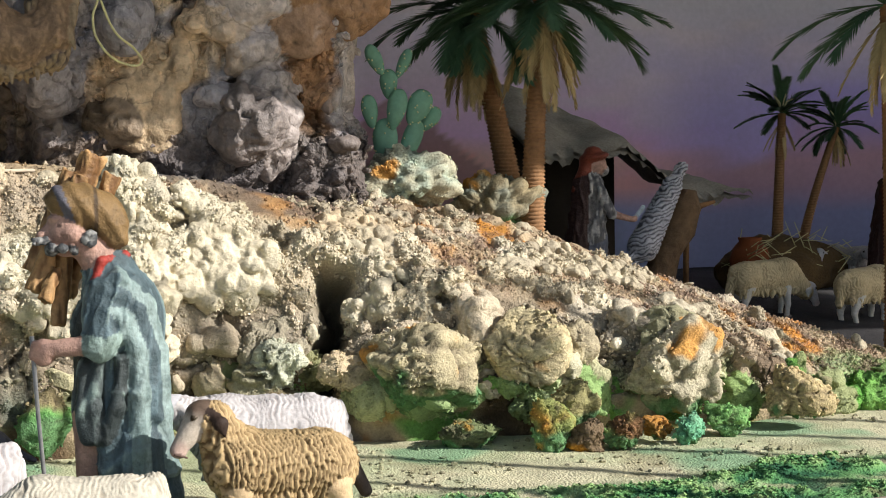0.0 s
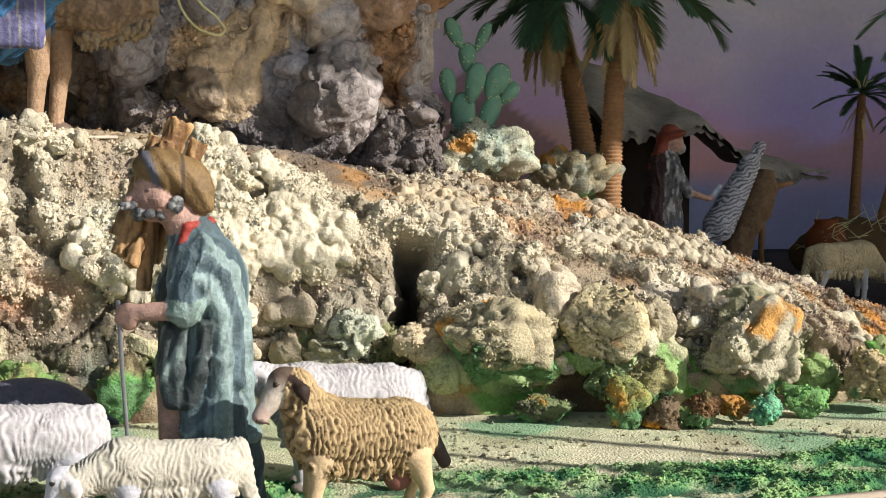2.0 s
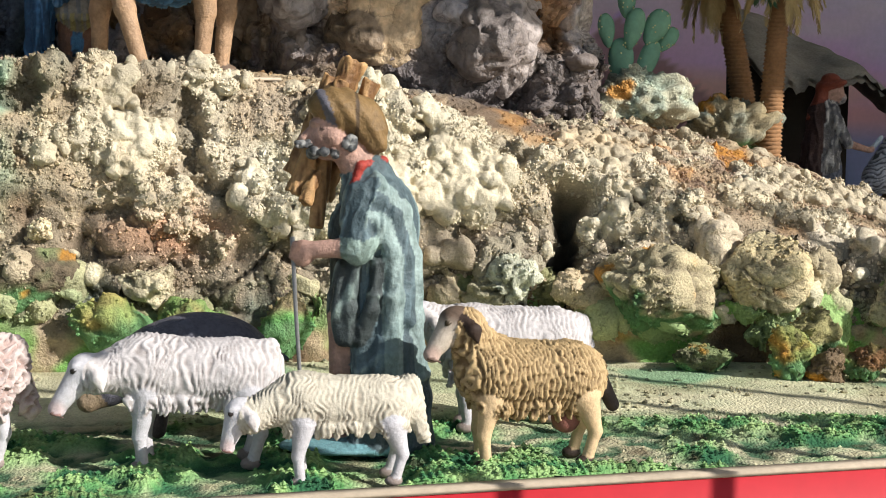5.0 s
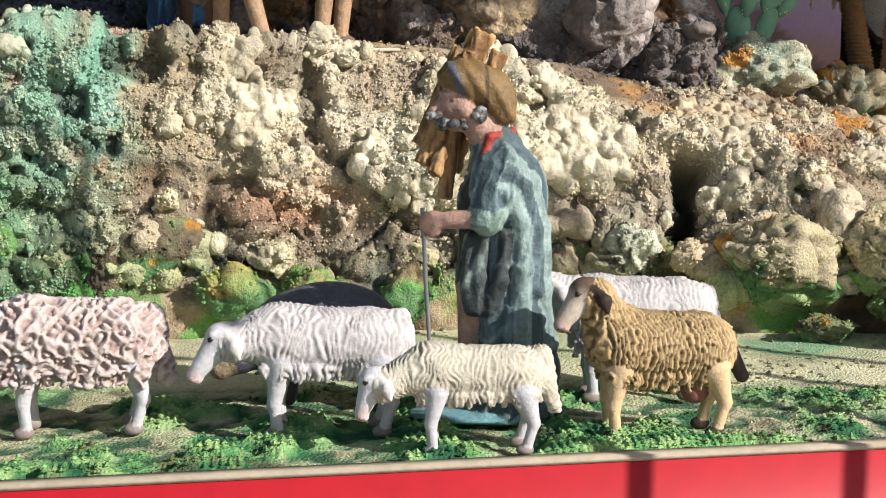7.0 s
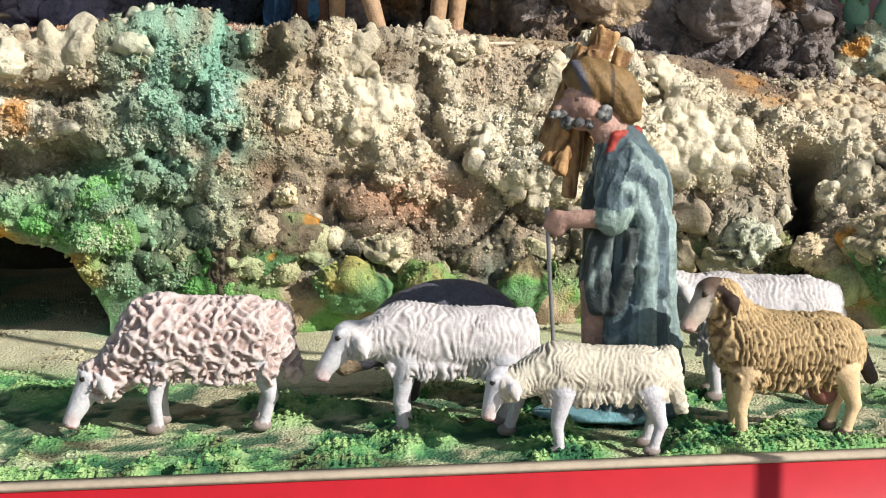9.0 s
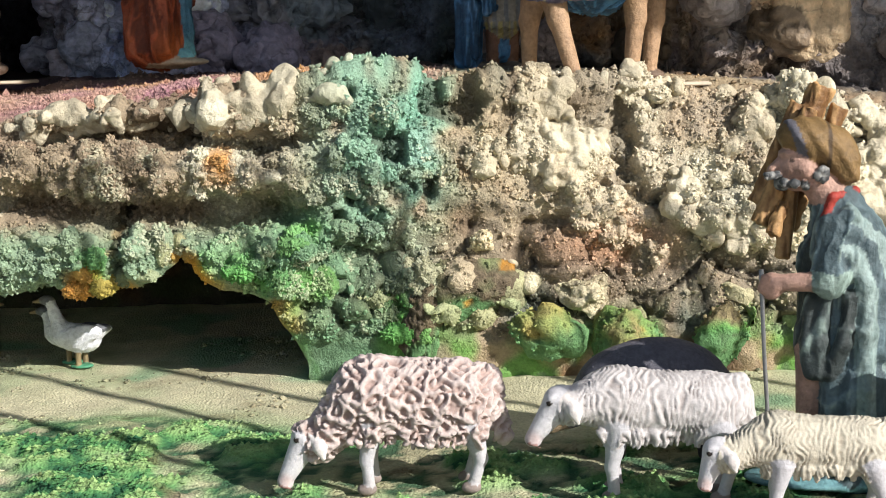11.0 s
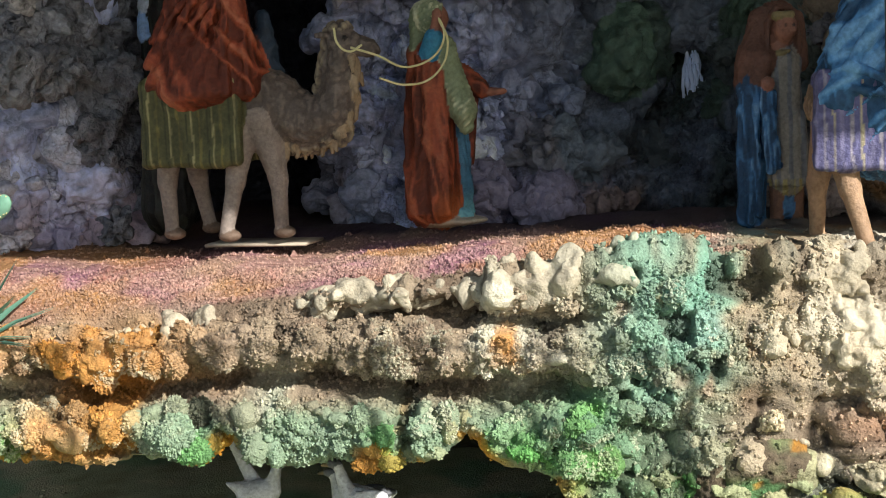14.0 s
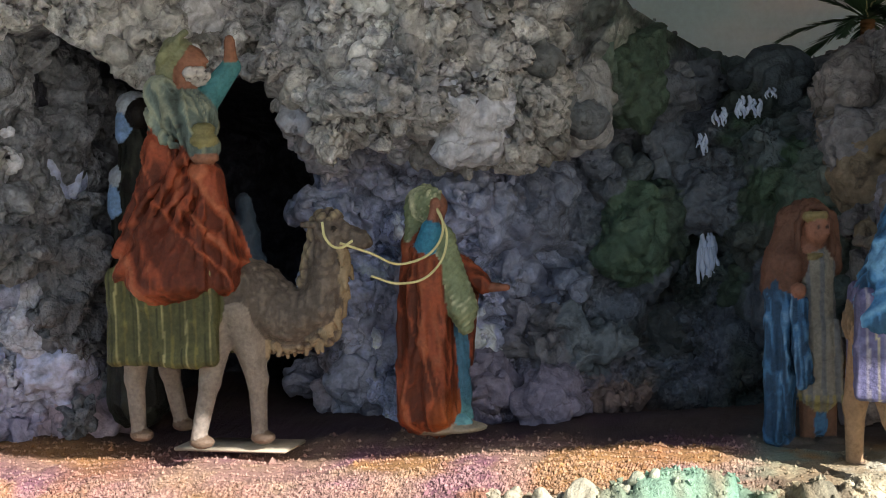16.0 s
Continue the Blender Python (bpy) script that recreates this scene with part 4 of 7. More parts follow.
def build_boulder(name, place, size, seed, hexes, label, green=0.0, sub=5, lumps=0.0, parent=None):
    v, f = icosphere(sub)
    p = v * np.array(size) + np.array(place)
    rng = np.random.default_rng(seed)
    dirs = rng.normal(size=(16, 3))
    dirs /= np.linalg.norm(dirs, axis=1, keepdims=True)
    cut = rng.uniform(0.52, 0.92, 16)
    dots = np.clip(v @ dirs.T, 0.05, None)
    rad = -np.log(np.exp(-26 * cut / dots).sum(1) + np.exp(-26 * 1.1)) / 26
    d = rad - 0.95 + 0.10 * fbm(p, max(size) * 1.1, 3, seed) + 0.05 * fbm(p, max(size) * 0.3, 3, seed + 5)
    d1, d2, who = cells(p + 0.2 * max(size) * np.stack([vnoise(p, max(size) * 0.5, s + seed) for s in (1, 2, 3)], 1), max(size) * 0.65, seed + 9)
    d -= 0.09 * (1 - smooth(0.0, 0.10, d2 - d1)) * (1 if not lumps else 0.3)
    if lumps:
        lb, _ = blobs(p, max(size) * lumps, seed + 13, 0.85)
        d += 0.28 * lb - 0.1
    b3, _ = blobs(p, 0.014, seed + 3, 0.8)
    mask = smooth(0.0, 0.35, fbm(p, 0.12, 2, seed + 15))
    q = v * (1 + d)[:, None] * np.array(size) + v * (0.005 * b3 * mask)[:, None]
    u = p + 0.25 * max(size) * np.stack([vnoise(p, max(size) * 0.7, seed + k) for k in (51, 52, 53)], 1)
    rift = 1 - smooth(0.0, 0.10, np.abs(vnoise(u, max(size) * 0.55, seed + 55)))
    rift = np.maximum(rift, 0.6 * (1 - smooth(0.0, 0.12, np.abs(vnoise(u, max(size) * 0.26, seed + 57)))))
    q += v * (0.009 * fbm(p, 0.03, 3, seed + 19) - 0.009 * rift)[:, None]
    g2 = fbm(p, 0.09, 3, seed + 21)
    c = np.repeat(rgb(hexes[0])[None], len(p), 0)
    c = over(c, rgb(hexes[1]), smooth(-0.2, 0.35, g2))
    if green:
        c = over(c, rgb("648c5c"), smooth(0.05, 0.35, g2 + green - 0.9 * (v[:, 2] + 0.55)))
    c = over(c, rgb("cf8f2c"), smooth(0.34, 0.5, fbm(p, 0.11, 3, seed + 31)) * 0.8)
    c = over(c, rgb("4a4036"), (1 - smooth(0.0, 0.06, d2 - d1)) * 0.6 * (0 if lumps else 1))
    c = over(c, rgb("3a3228"), rift * 0.45)
    c = c * 1.18
    ob = new(name, mesh_of(name, q, f, M["foam"], c))
    ob.location = place
    if parent:
        ob.parent = parent
    scatter("foam_granules", ob, q, v, c, mask * (v[:, 1] < 0.4) + 0.05, int(1700 * max(size)) + 10, 0.0022, 0.0055, 1, seed, 0.5, 1.12)
    return tagged(ob, label, "" if parent else "boulder")


M["water"], _t, _b = nodes_of("frozen_water", 0.15)
_b.inputs["Base Color"].default_value = (0.55, 0.66, 0.88, 1)
_b.inputs["Specular IOR Level"].default_value = 0.6


def build_waterfall():
    """Thin streams of pale glossy resin running down the grotto."""
    th = tagged(new("waterfall"), "thin pale blue waterfall of glossy resin in the grotto", "waterfall")
    random.seed(77)
    for x0, z0, z1, w in ((-0.745, 1.34, 1.20, 0.018), (-0.752, 1.18, 1.02, 0.028), (-0.735, 1.17, 1.06, 0.018), (-0.75, 1.46, 1.40, 0.012), (-0.64, 1.56, 1.50, 0.020), (-0.60, 1.55, 1.50, 0.016), (-0.70, 1.53, 1.48, 0.016), (-0.56, 1.58, 1.55, 0.010), (-0.93, 1.13, 1.09, 0.012), (-0.73, 0.86, 0.83, 0.012), (-0.95, 0.84, 0.79, 0.014), (-0.98, 0.80, 0.76, 0.016)):
        for k in range(7):
            xx = x0 + random.uniform(-w, w) * 1.1
            n = 9
            pts = [(xx + 0.005 * math.sin(i * 0.55 + 2.1 * k), 2.03 + 0.008 * math.sin(i * 0.6 + k * 2), z0 + (z1 - z0) * (i / (n - 1) * (0.9 - 0.12 * (k % 4)) + 0.13 * (k % 3))) for i in range(n)]
            part("stream", tube_bm(pts, [w * random.uniform(0.12, 0.30) * (0.5 + math.sin(math.pi * (i + 0.5) / n)) for i in range(n)], 7), M["water"], th)


rock_front = build_rock_front()
back_cliff = build_back_cliff()
build_waterfall()
build_ground()

BOULDERS = [
    ((0.92, 0.72, 0.19), (0.19, 0.13, 0.125), 3, ("b3a787", "c9bd9a"), 0.35, 0),
    ((1.15, 0.69, 0.205), (0.115, 0.10, 0.095), 5, ("c4b48c", "d8caa2"), 0.0, 0),
    ((1.53, 0.64, 0.145), (0.125, 0.10, 0.12), 7, ("b7ad93", "cfc5a8"), 0.15, 0.55),
    ((1.30, 0.70, 0.20), (0.05, 0.06, 0.085), 9, ("a89c80", "c2b694"), 0.1, 0),
    ((1.17, 0.52, 0.05), (0.065, 0.05, 0.075), 11, ("b98336", "8f9a5a"), 0.35, 0),
    ((1.26, 0.58, 0.09), (0.075, 0.06, 0.06), 13, ("a4a070", "8c8458"), 0.25, 0),
    ((1.235, 0.50, 0.022), (0.048, 0.04, 0.038), 15, ("6d5c46", "a89468"), 0.0, 0.3),
    ((1.33, 0.485, 0.035), (0.052, 0.045, 0.05), 17, ("7a5a3c", "6a8a4a"), 0.5, 0),
    ((1.43, 0.53, 0.03), (0.04, 0.04, 0.035), 19, ("a8783a", "7f8a55"), 0.2, 0),
    ((1.50, 0.475, 0.028), (0.038, 0.035, 0.038), 21, ("6fae86", "8cc09a"), 0.4, 0),
    ((1.62, 0.53, 0.04), (0.07, 0.05, 0.05), 23, ("6d9a58", "8aa668"), 0.5, 0),
    ((1.84, 0.58, 0.08), (0.11, 0.08, 0.08), 25, ("b8a67c", "cdbb92"), 0.1, 0),
    ((0.62, 0.86, 0.06), (0.11, 0.07, 0.07), 27, ("6f6450", "8a7e62"), 0.3, 0),
    ((1.00, 0.66, 0.02), (0.10, 0.06, 0.05), 29, ("5c5a44", "6f7a52"), 0.4, 0),
    ((-0.36, 0.81, 0.11), (0.08, 0.05, 0.075), 31, ("b09a5c", "8a9a5c"), 0.45, 0.6),
    ((-0.52, 0.82, 0.22), (0.10, 0.06, 0.085), 33, ("6a5e4c", "7d8a5e"), 0.2, 0),
    ((-0.51, 0.81, 0.325), (0.035, 0.035, 0.03), 35, ("d9c8a4", "e4d8b8"), 0.0, 0),
    ((-0.18, 0.80, 0.10), (0.08, 0.05, 0.09), 37, ("9c8a5e", "7c9a58"), 0.4, 0),
    ((-0.66, 0.82, 0.14), (0.06, 0.05, 0.12), 39, ("5c5244", "74684f"), 0.2, 0),
    ((0.05, 0.83, 0.10), (0.08, 0.05, 0.085), 41, ("8f8260", "5f9a50"), 0.5, 0),
    ((1.12, 1.50, 0.62), (0.16, 0.12, 0.11), 45, ("b9b49a", "9fb0a0"), 0.0, 0.3),
    ((1.40, 1.58, 0.52), (0.14, 0.12, 0.13), 47, ("8f8264", "7d8478"), 0.4, 0.25),
]
for place, size, seed, hexes, green, lumps in BOULDERS:
    build_boulder("boulder", place, size, seed, hexes, "", green, 5 if max(size) > 0.1 else 4, lumps, rock_front)

# red edge board with a bare wooden top, set at a slight angle
board = tagged(new("edge_board"), "red painted edge board with a weathered bare wooden top", "board", kind="structure")
part("front", box_bm(-4, 4, -0.345, -0.325, -0.80, -0.004, 0.002), M["red"], board)
part("top", box_bm(-4, 4, -0.347, -0.314, -0.004, 0.006, 0.002), M["edge_wood"], board, "grey weathered wooden top edge")
board.matrix_world = pose(0, 0.024, 0, 0, 0, 4.2)

# the floor of the dim right-hand valley
def build_valley():
    nx, ny = 160, 160
    X, Y = np.meshgrid(np.linspace(0.6, 6.0, nx), np.linspace(0.9, 5.2, ny), indexing="ij")
    p = np.stack([X, Y, 0 * X], -1).reshape(-1, 3)
    g = fbm(p, 0.5, 4, 3)
    p[:, 2] = 0.07 + 0.02 * g + 0.06 * smooth(1.6, 2.4, p[:, 1]) - 0.12 * (1 - smooth(0.9, 1.3, p[:, 1]))
    c = over(np.repeat(rgb("4c4a4a")[None], len(p), 0), rgb("353334"), smooth(-0.2, 0.3, g))
    ob = new("ground", mesh_of("valley_floor", p, sheet_faces(nx, ny), M["soil"], c))
    return tagged(ob, "dim grey earth floor behind the rock bank", "ground", kind="structure")


build_valley()


def build_sky_backdrop():
    """A curved board with a dusk sky painted on it."""
    nx, nz = 260, 140
    u = np.linspace(0, 1, nx)
    x = -3.5 + 9.5 * u
    y = 3.9 - 0.9 * smooth(3.2, 6.0, x)
    z = np.linspace(-0.1, 3.2, nz)
    P = np.stack([np.repeat(x[:, None], nz, 1), np.repeat(y[:, None], nz, 1), np.repeat(z[None, :], nx, 0)], -1).reshape(-1, 3)
    s = P * np.array((0.45, 1, 1.3))
    w = P[:, 2] + 0.10 * fbm(s, 0.6, 4, 3)
    c = col_mix([(0.0, "666c7c"), (0.44, "747488"), (0.56, "a87c76"), (0.70, "b8867c"), (0.86, "a98ab0"), (1.1, "a294c4"), (1.5, "a09acf"), (2.2, "8fa2d8"), (3.2, "8aaee8")], w)
    c = over(c, rgb("b3a2d4"), smooth(0.05, 0.4, fbm(s, 0.5, 4, 9)) * 0.7)
    c = over(c, rgb("c88a74"), smooth(0.1, 0.4, fbm(s, 0.7, 3, 15)) * np.exp(-((P[:, 2] - 0.75) / 0.3) ** 2) * 0.6)
    hill = smooth(-0.01, 0.01, 1.02 - 0.9 * np.abs(P[:, 0] - 1.75) + 0.05 * fbm(P, 0.5, 3, 21) - P[:, 2])
    c = over(c, rgb("7a605c"), hill * 0.9)
    # lower right of the sky darkened, shade near the palms painted in
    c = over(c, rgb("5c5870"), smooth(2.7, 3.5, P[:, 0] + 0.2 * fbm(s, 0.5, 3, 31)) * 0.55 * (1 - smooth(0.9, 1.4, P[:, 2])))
    c = c * np.array((2.35, 2.5, 2.75))
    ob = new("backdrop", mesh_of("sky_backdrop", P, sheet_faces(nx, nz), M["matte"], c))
    return tagged(ob, "board painted with a violet and orange dusk sky", "backdrop", kind="structure")


build_sky_backdrop()

# unseen shelter over the display, the square in front and the railings that shade it
roof = tagged(new("roof"), "plain boarded roof over the display", "roof", kind="structure")
# pale boards, so that they bounce light onto the cliff
part("deck", box_bm(-4.6, 6.6, -0.40, 5.2, 2.55, 2.63), M["roof"], roof)
# fascia heights stepped only to shape where sunlight ends
part("fascia", box_bm(-4.6, 2.3, -0.43, -0.40, 2.24, 2.63), M["roof"], roof)
part("fascia", box_bm(2.3, 4.7, -0.43, -0.40, 2.42, 2.63), M["roof"], roof)
part("fascia", box_bm(4.7, 6.6, -0.43, -0.40, 2.05, 2.63), M["roof"], roof)
for nm, b in (("wall_west", (-4.7, -4.6, 0.0, 5.2, -0.8, 2.6)), ("wall_east", (6.6, 6.7, 0.0, 5.2, -0.8, 2.6)), ("wall_north", (-4.7, 6.7, 5.2, 5.3, -0.8, 2.6))):
    w = new(nm, None)
    part("panel", box_bm(*b), M["roof"], w)
    tagged(w, "plain boarded wall enclosing the display", "wall", kind="structure")
plinth = tagged(new("plinth"), "plain plinth under the display", "plinth", kind="structure")
part("core", box_bm(-4.5, 6.5, -0.25, 5.1, -0.8, -0.07), M["dark"], plinth)
pv = tagged(new("pavement"), "grey stone paving of the square", "pavement", kind="structure")
part("slab", box_bm(-60, 60, -60, 60, -0.9, -0.8), M["paving"], pv)
rail = tagged(new("railing"), "grey iron railing with upright bars and a raised grille", "railing")
# bars added to cast the stripes; left ones hang above the view
for i in range(14):
    bx = -0.37 + i * 0.41
    part("bar", box_bm(bx, bx + 0.024, -1.02, -0.995, 1.02 if bx < 1.15 else -0.8, 2.10, 0.004), M["iron"], rail)
part("top_rail", box_bm(-0.4, 5.0, -1.014, -1.002, 2.096, 2.108, 0.002), M["iron"], rail)


# ---- the figures ----
def turned(x, y, z, rz=0, s=1.0):
    return pose(x, y, z, 0, 0, rz) @ Matrix.Scale(s, 4)


def wool(kind, seed):
    def relief(p, n, tag):
        on = np.isin(tag, ("wool", "wool2")).astype(float)
        if kind == "wave":
            ph = p[:, 0] / 0.0088 + 1.7 * vnoise(p, 0.032, seed) + 0.7 * vnoise(p, 0.014, seed + 2) + 0.5 * vnoise(p, 0.10, seed + 7)
            h = 0.0022 * np.sin(math.tau * ph) * (0.6 + 0.6 * vnoise(p, 0.02, seed + 9)) + 0.0010 * vnoise(p, 0.006, seed + 4)
            h += 0.004 * smooth(0.10, 0.075, p[:, 2]) * vnoise(p, 0.012, seed + 3)
        elif kind == "curl":
            w = p + 0.010 * np.stack([vnoise(p, 0.02, seed + s) for s in (1, 2, 3)], 1)
            d1, d2, _ = cells(w, 0.021, seed)
            h = 0.0055 * np.sin(d1 * 12 + 0.5) * smooth(0.0, 0.25, d2 - d1 + 0.15) + 0.0015 * vnoise(p, 0.006, seed + 6)
        else:
            ph = (p[:, 0] + 0.5 * p[:, 1]) / 0.0078 + 0.9 * vnoise(p, 0.022, seed) + 0.3 * vnoise(p, 0.01, seed + 2)
            tier = np.mod((p[:, 2] + 0.012 * vnoise(p * np.array((1, 1, 0.2)), 0.009, seed + 3)) / 0.019, 1.0)
            h = 0.0027 * np.sin(math.tau * ph) + 0.0032 * (0.5 - tier) + 0.001 * vnoise(p, 0.006, seed + 6)
        return h * on
    return relief


def sheep(name, place, kind, seed, palette, label, head=(-0.155, 0.0, 0.175), nose=(-0.205, 0.0, 0.135), length=0.125, back=0.135,
          girth=0.06, legs=None, ears=1.0, udder=False, shade=None, vox=0.0028, wool_head=False, tail_up=False):
    hx, hy, hz = head
    nx, ny, nz = nose
    legs = legs or ((-0.08, -0.028), (-0.075, 0.03), (0.085, -0.028), (0.08, 0.03))
    P = [ell((0.0, 0, back), (length, girth, girth * 1.06), "wool", 0.02),
         ell((-length * 0.55, 0, back + 0.006), (0.06, girth * 0.95, girth * 1.02), "wool", 0.02),
         ell((length * 0.6, 0, back - 0.002), (0.056, girth * 0.98, girth * 1.02), "wool", 0.02),
         cap((-length * 0.72, 0, back + 0.015), (hx + 0.02, hy, hz - 0.004), girth * 0.78, 0.030, "wool", 0.025)]
    P += [cap((hx, hy, hz), (nx, ny, nz), 0.0235, 0.0120, "face", 0.008),
          ell((hx + 0.004, hy, hz + 0.008), (0.0245, 0.021, 0.022), "wool2" if wool_head else "face", 0.008),
          ell((nx + 0.004, ny, nz - 0.004), (0.010, 0.0115, 0.0085), "face", 0.004), cap((nx - 0.006, ny - 0.011, nz - 0.005), (nx + 0.012, ny - 0.013, nz - 0.010), 0.0022, 0.0018, "mouth", 0.001),
          ell((hx - 0.008, hy - 0.017, hz + 0.013), (0.009, 0.006, 0.005), "face", 0.004)]
    for s in (-1, 1):
        P += [cap((hx + 0.014, hy + s * 0.020, hz + 0.010), (hx + 0.026, hy + s * 0.036 * ears, hz - 0.004), 0.008, 0.010, "ear", 0.004, (1, 0.6, 1)), cap((hx + 0.026, hy + s * 0.036 * ears, hz - 0.004), (hx + 0.030, hy + s * 0.038 * ears, hz - 0.020 * ears), 0.010, 0.004, "ear", 0.004, (1, 0.6, 1))]
        P.append(ell((hx - 0.013, hy + s * 0.0195, hz + 0.006), (0.005, 0.004, 0.004), "eye", 0.001))
    for i, (lx, ly) in enumerate(legs):
        rear = lx > 0
        kx = lx + (0.012 if rear else -0.004)
        P += [cap((lx * 0.92, ly, back - 0.03), (kx, ly, 0.055), 0.024 if rear else 0.020, 0.0108, "leg", 0.012),
              cap((kx, ly, 0.055), (lx, ly, 0.014), 0.0098, 0.0092, "leg", 0.006),
              ell((lx - 0.004, ly, 0.008), (0.016, 0.012, 0.010), "hoof", 0.003)]
    if tail_up:
        P.append(cap((length * 0.95, 0, back + 0.02), (length + 0.030, 0.0, back - 0.05), 0.014, 0.011, "tail", 0.01))
    else:
        P.append(cap((length * 0.93, 0, back + 0.03), (length * 1.12, 0.0, back - 0.06), 0.02, 0.014, "wool", 0.012))
    rng = np.random.default_rng(seed)
    for t in np.linspace(-0.85, 0.85, 26):
        for s in (-1, 1):
            a = rng.uniform(0.5, 0.95)
            P.append(cap((length * t, s * girth * a * 0.85, back - girth * 0.72), (length * t + rng.uniform(-0.008, 0.008), s * girth * a * 0.9, back - girth * 1.0 - rng.uniform(-0.004, 0.008)), 0.0095, 0.004, "wool", 0.004))
    if udder:
        P.append(ell((0.055, -0.005, back - 0.065), (0.024, 0.02, 0.026), "udder", 0.005))

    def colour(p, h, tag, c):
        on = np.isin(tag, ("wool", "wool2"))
        # hollows of the fleece darkened, crease shadow put into the colour
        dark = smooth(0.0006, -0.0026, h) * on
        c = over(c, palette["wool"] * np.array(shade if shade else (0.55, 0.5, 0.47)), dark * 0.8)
        if tail_up:
            c = over(c, rgb("4a3628"), np.isin(tag, ("face", "wool2")) * smooth(hz - 0.004, hz + 0.016, p[:, 2] + 0.3 * (p[:, 0] - hx)) * 0.9)
        low = smooth(0.05, 0.0, p[:, 2]) * (tag == "leg")
        tip = smooth(0.022, 0.006, np.hypot(p[:, 0] - nx, p[:, 2] - nz)) * (tag == "face")
        c = over(c, rgb("b08a80"), tip * 0.5)
        return over(c, rgb("8a7a68"), low * 0.25)
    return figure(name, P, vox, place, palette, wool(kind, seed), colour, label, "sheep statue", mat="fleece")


WHITE = dict(wool=rgb("bfbab8"), wool2=rgb("bfbab8"), face=rgb("c6c4c6"), ear=rgb("d4cdc8"), eye=rgb("2a2420"), mouth=rgb("8a6a62"), leg=rgb("bcbabd"), hoof=rgb("8c7f78"), tail=rgb("ded6c8"), udder=rgb("b08070"))
BROWN = dict(wool=rgb("b39a70"), wool2=rgb("8a6c48"), face=rgb("b4a898"), ear=rgb("33261e"), eye=rgb("3a3020"), mouth=rgb("5a463c"), leg=rgb("d0b48c"), hoof=rgb("3c3028"), tail=rgb("403833"), udder=rgb("8a5a50"))
CREAM = dict(WHITE, wool=rgb("d8c49a"), wool2=rgb("d8c49a"), leg=rgb("e0dcd4"))

sheep("sheep_statue", turned(0.078, -0.225, 0.0, -2, 0.935), "wave", 3, dict(WHITE, wool=rgb("c2bba9")), "small cream-white grazing sheep statue with combed wavy fleece",
      head=(-0.185, -0.02, 0.128), nose=(-0.205, -0.025, 0.075), length=0.120, girth=0.047, back=0.140)
sheep("sheep_statue", turned(-0.162, -0.085, 0.0, -1, 1.11), "wave", 23, WHITE, "white sheep statue with wavy fleece, its head lowered",
      head=(-0.165, -0.02, 0.152), nose=(-0.205, -0.03, 0.100), length=0.116, girth=0.050, back=0.146)
sheep("sheep_statue", turned(-0.590, -0.035, 0.0, 4, 1.11), "curl", 43, dict(WHITE, wool=rgb("bfb0aa"), wool2=rgb("b0a29c")), "shaggy pinkish-white sheep statue with curled fleece, grazing",
      head=(-0.180, -0.01, 0.085), nose=(-0.215, -0.02, 0.022), length=0.118, girth=0.059, back=0.146, wool_head=True, shade=(0.66, 0.56, 0.52))
sheep("sheep_statue", turned(0.405, -0.150, 0.0, 3, 1.09), "strand", 63, BROWN, "brown ewe statue with shaggy stranded fleece and raised head",
      head=(-0.128, 0.0, 0.225), nose=(-0.165, -0.01, 0.182), length=0.104, girth=0.053, back=0.140, udder=True, tail_up=True, shade=(0.22, 0.16, 0.11), ears=1.0)
sheep("sheep_statue", turned(0.43, 0.13, 0.0, 0, 1.12), "wave", 83, WHITE, "white sheep statue standing behind the brown ewe", head=(-0.16, 0.0, 0.19), nose=(-0.195, 0.0, 0.15), back=0.145)

PIG = dict(hide=rgb("5c5b64"), snout=rgb("a08c72"), leg=rgb("3a3638"))
figure("pig_statue", [ell((0, 0, 0.155), (0.155, 0.085, 0.105), "hide", 0.02), ell((-0.09, 0, 0.14), (0.09, 0.075, 0.09), "hide", 0.02),
                      cap((-0.13, 0, 0.13), (-0.19, -0.01, 0.10), 0.055, 0.035, "hide", 0.02), cap((-0.19, -0.01, 0.10), (-0.235, -0.015, 0.075), 0.034, 0.024, "snout", 0.01),
                      cap((0.14, 0, 0.18), (0.185, 0.0, 0.155), 0.010, 0.006, "hide", 0.006)]
       + [cap((lx, ly, 0.10), (lx, ly, 0.015), 0.032, 0.018, "leg", 0.015) for lx in (-0.09, 0.10) for ly in (-0.04, 0.045)],
       0.0045, turned(-0.155, 0.17, 0, 0, 0.87), PIG, None, None, "dark grey smooth-backed pig statue with a tan snout", "pig statue")


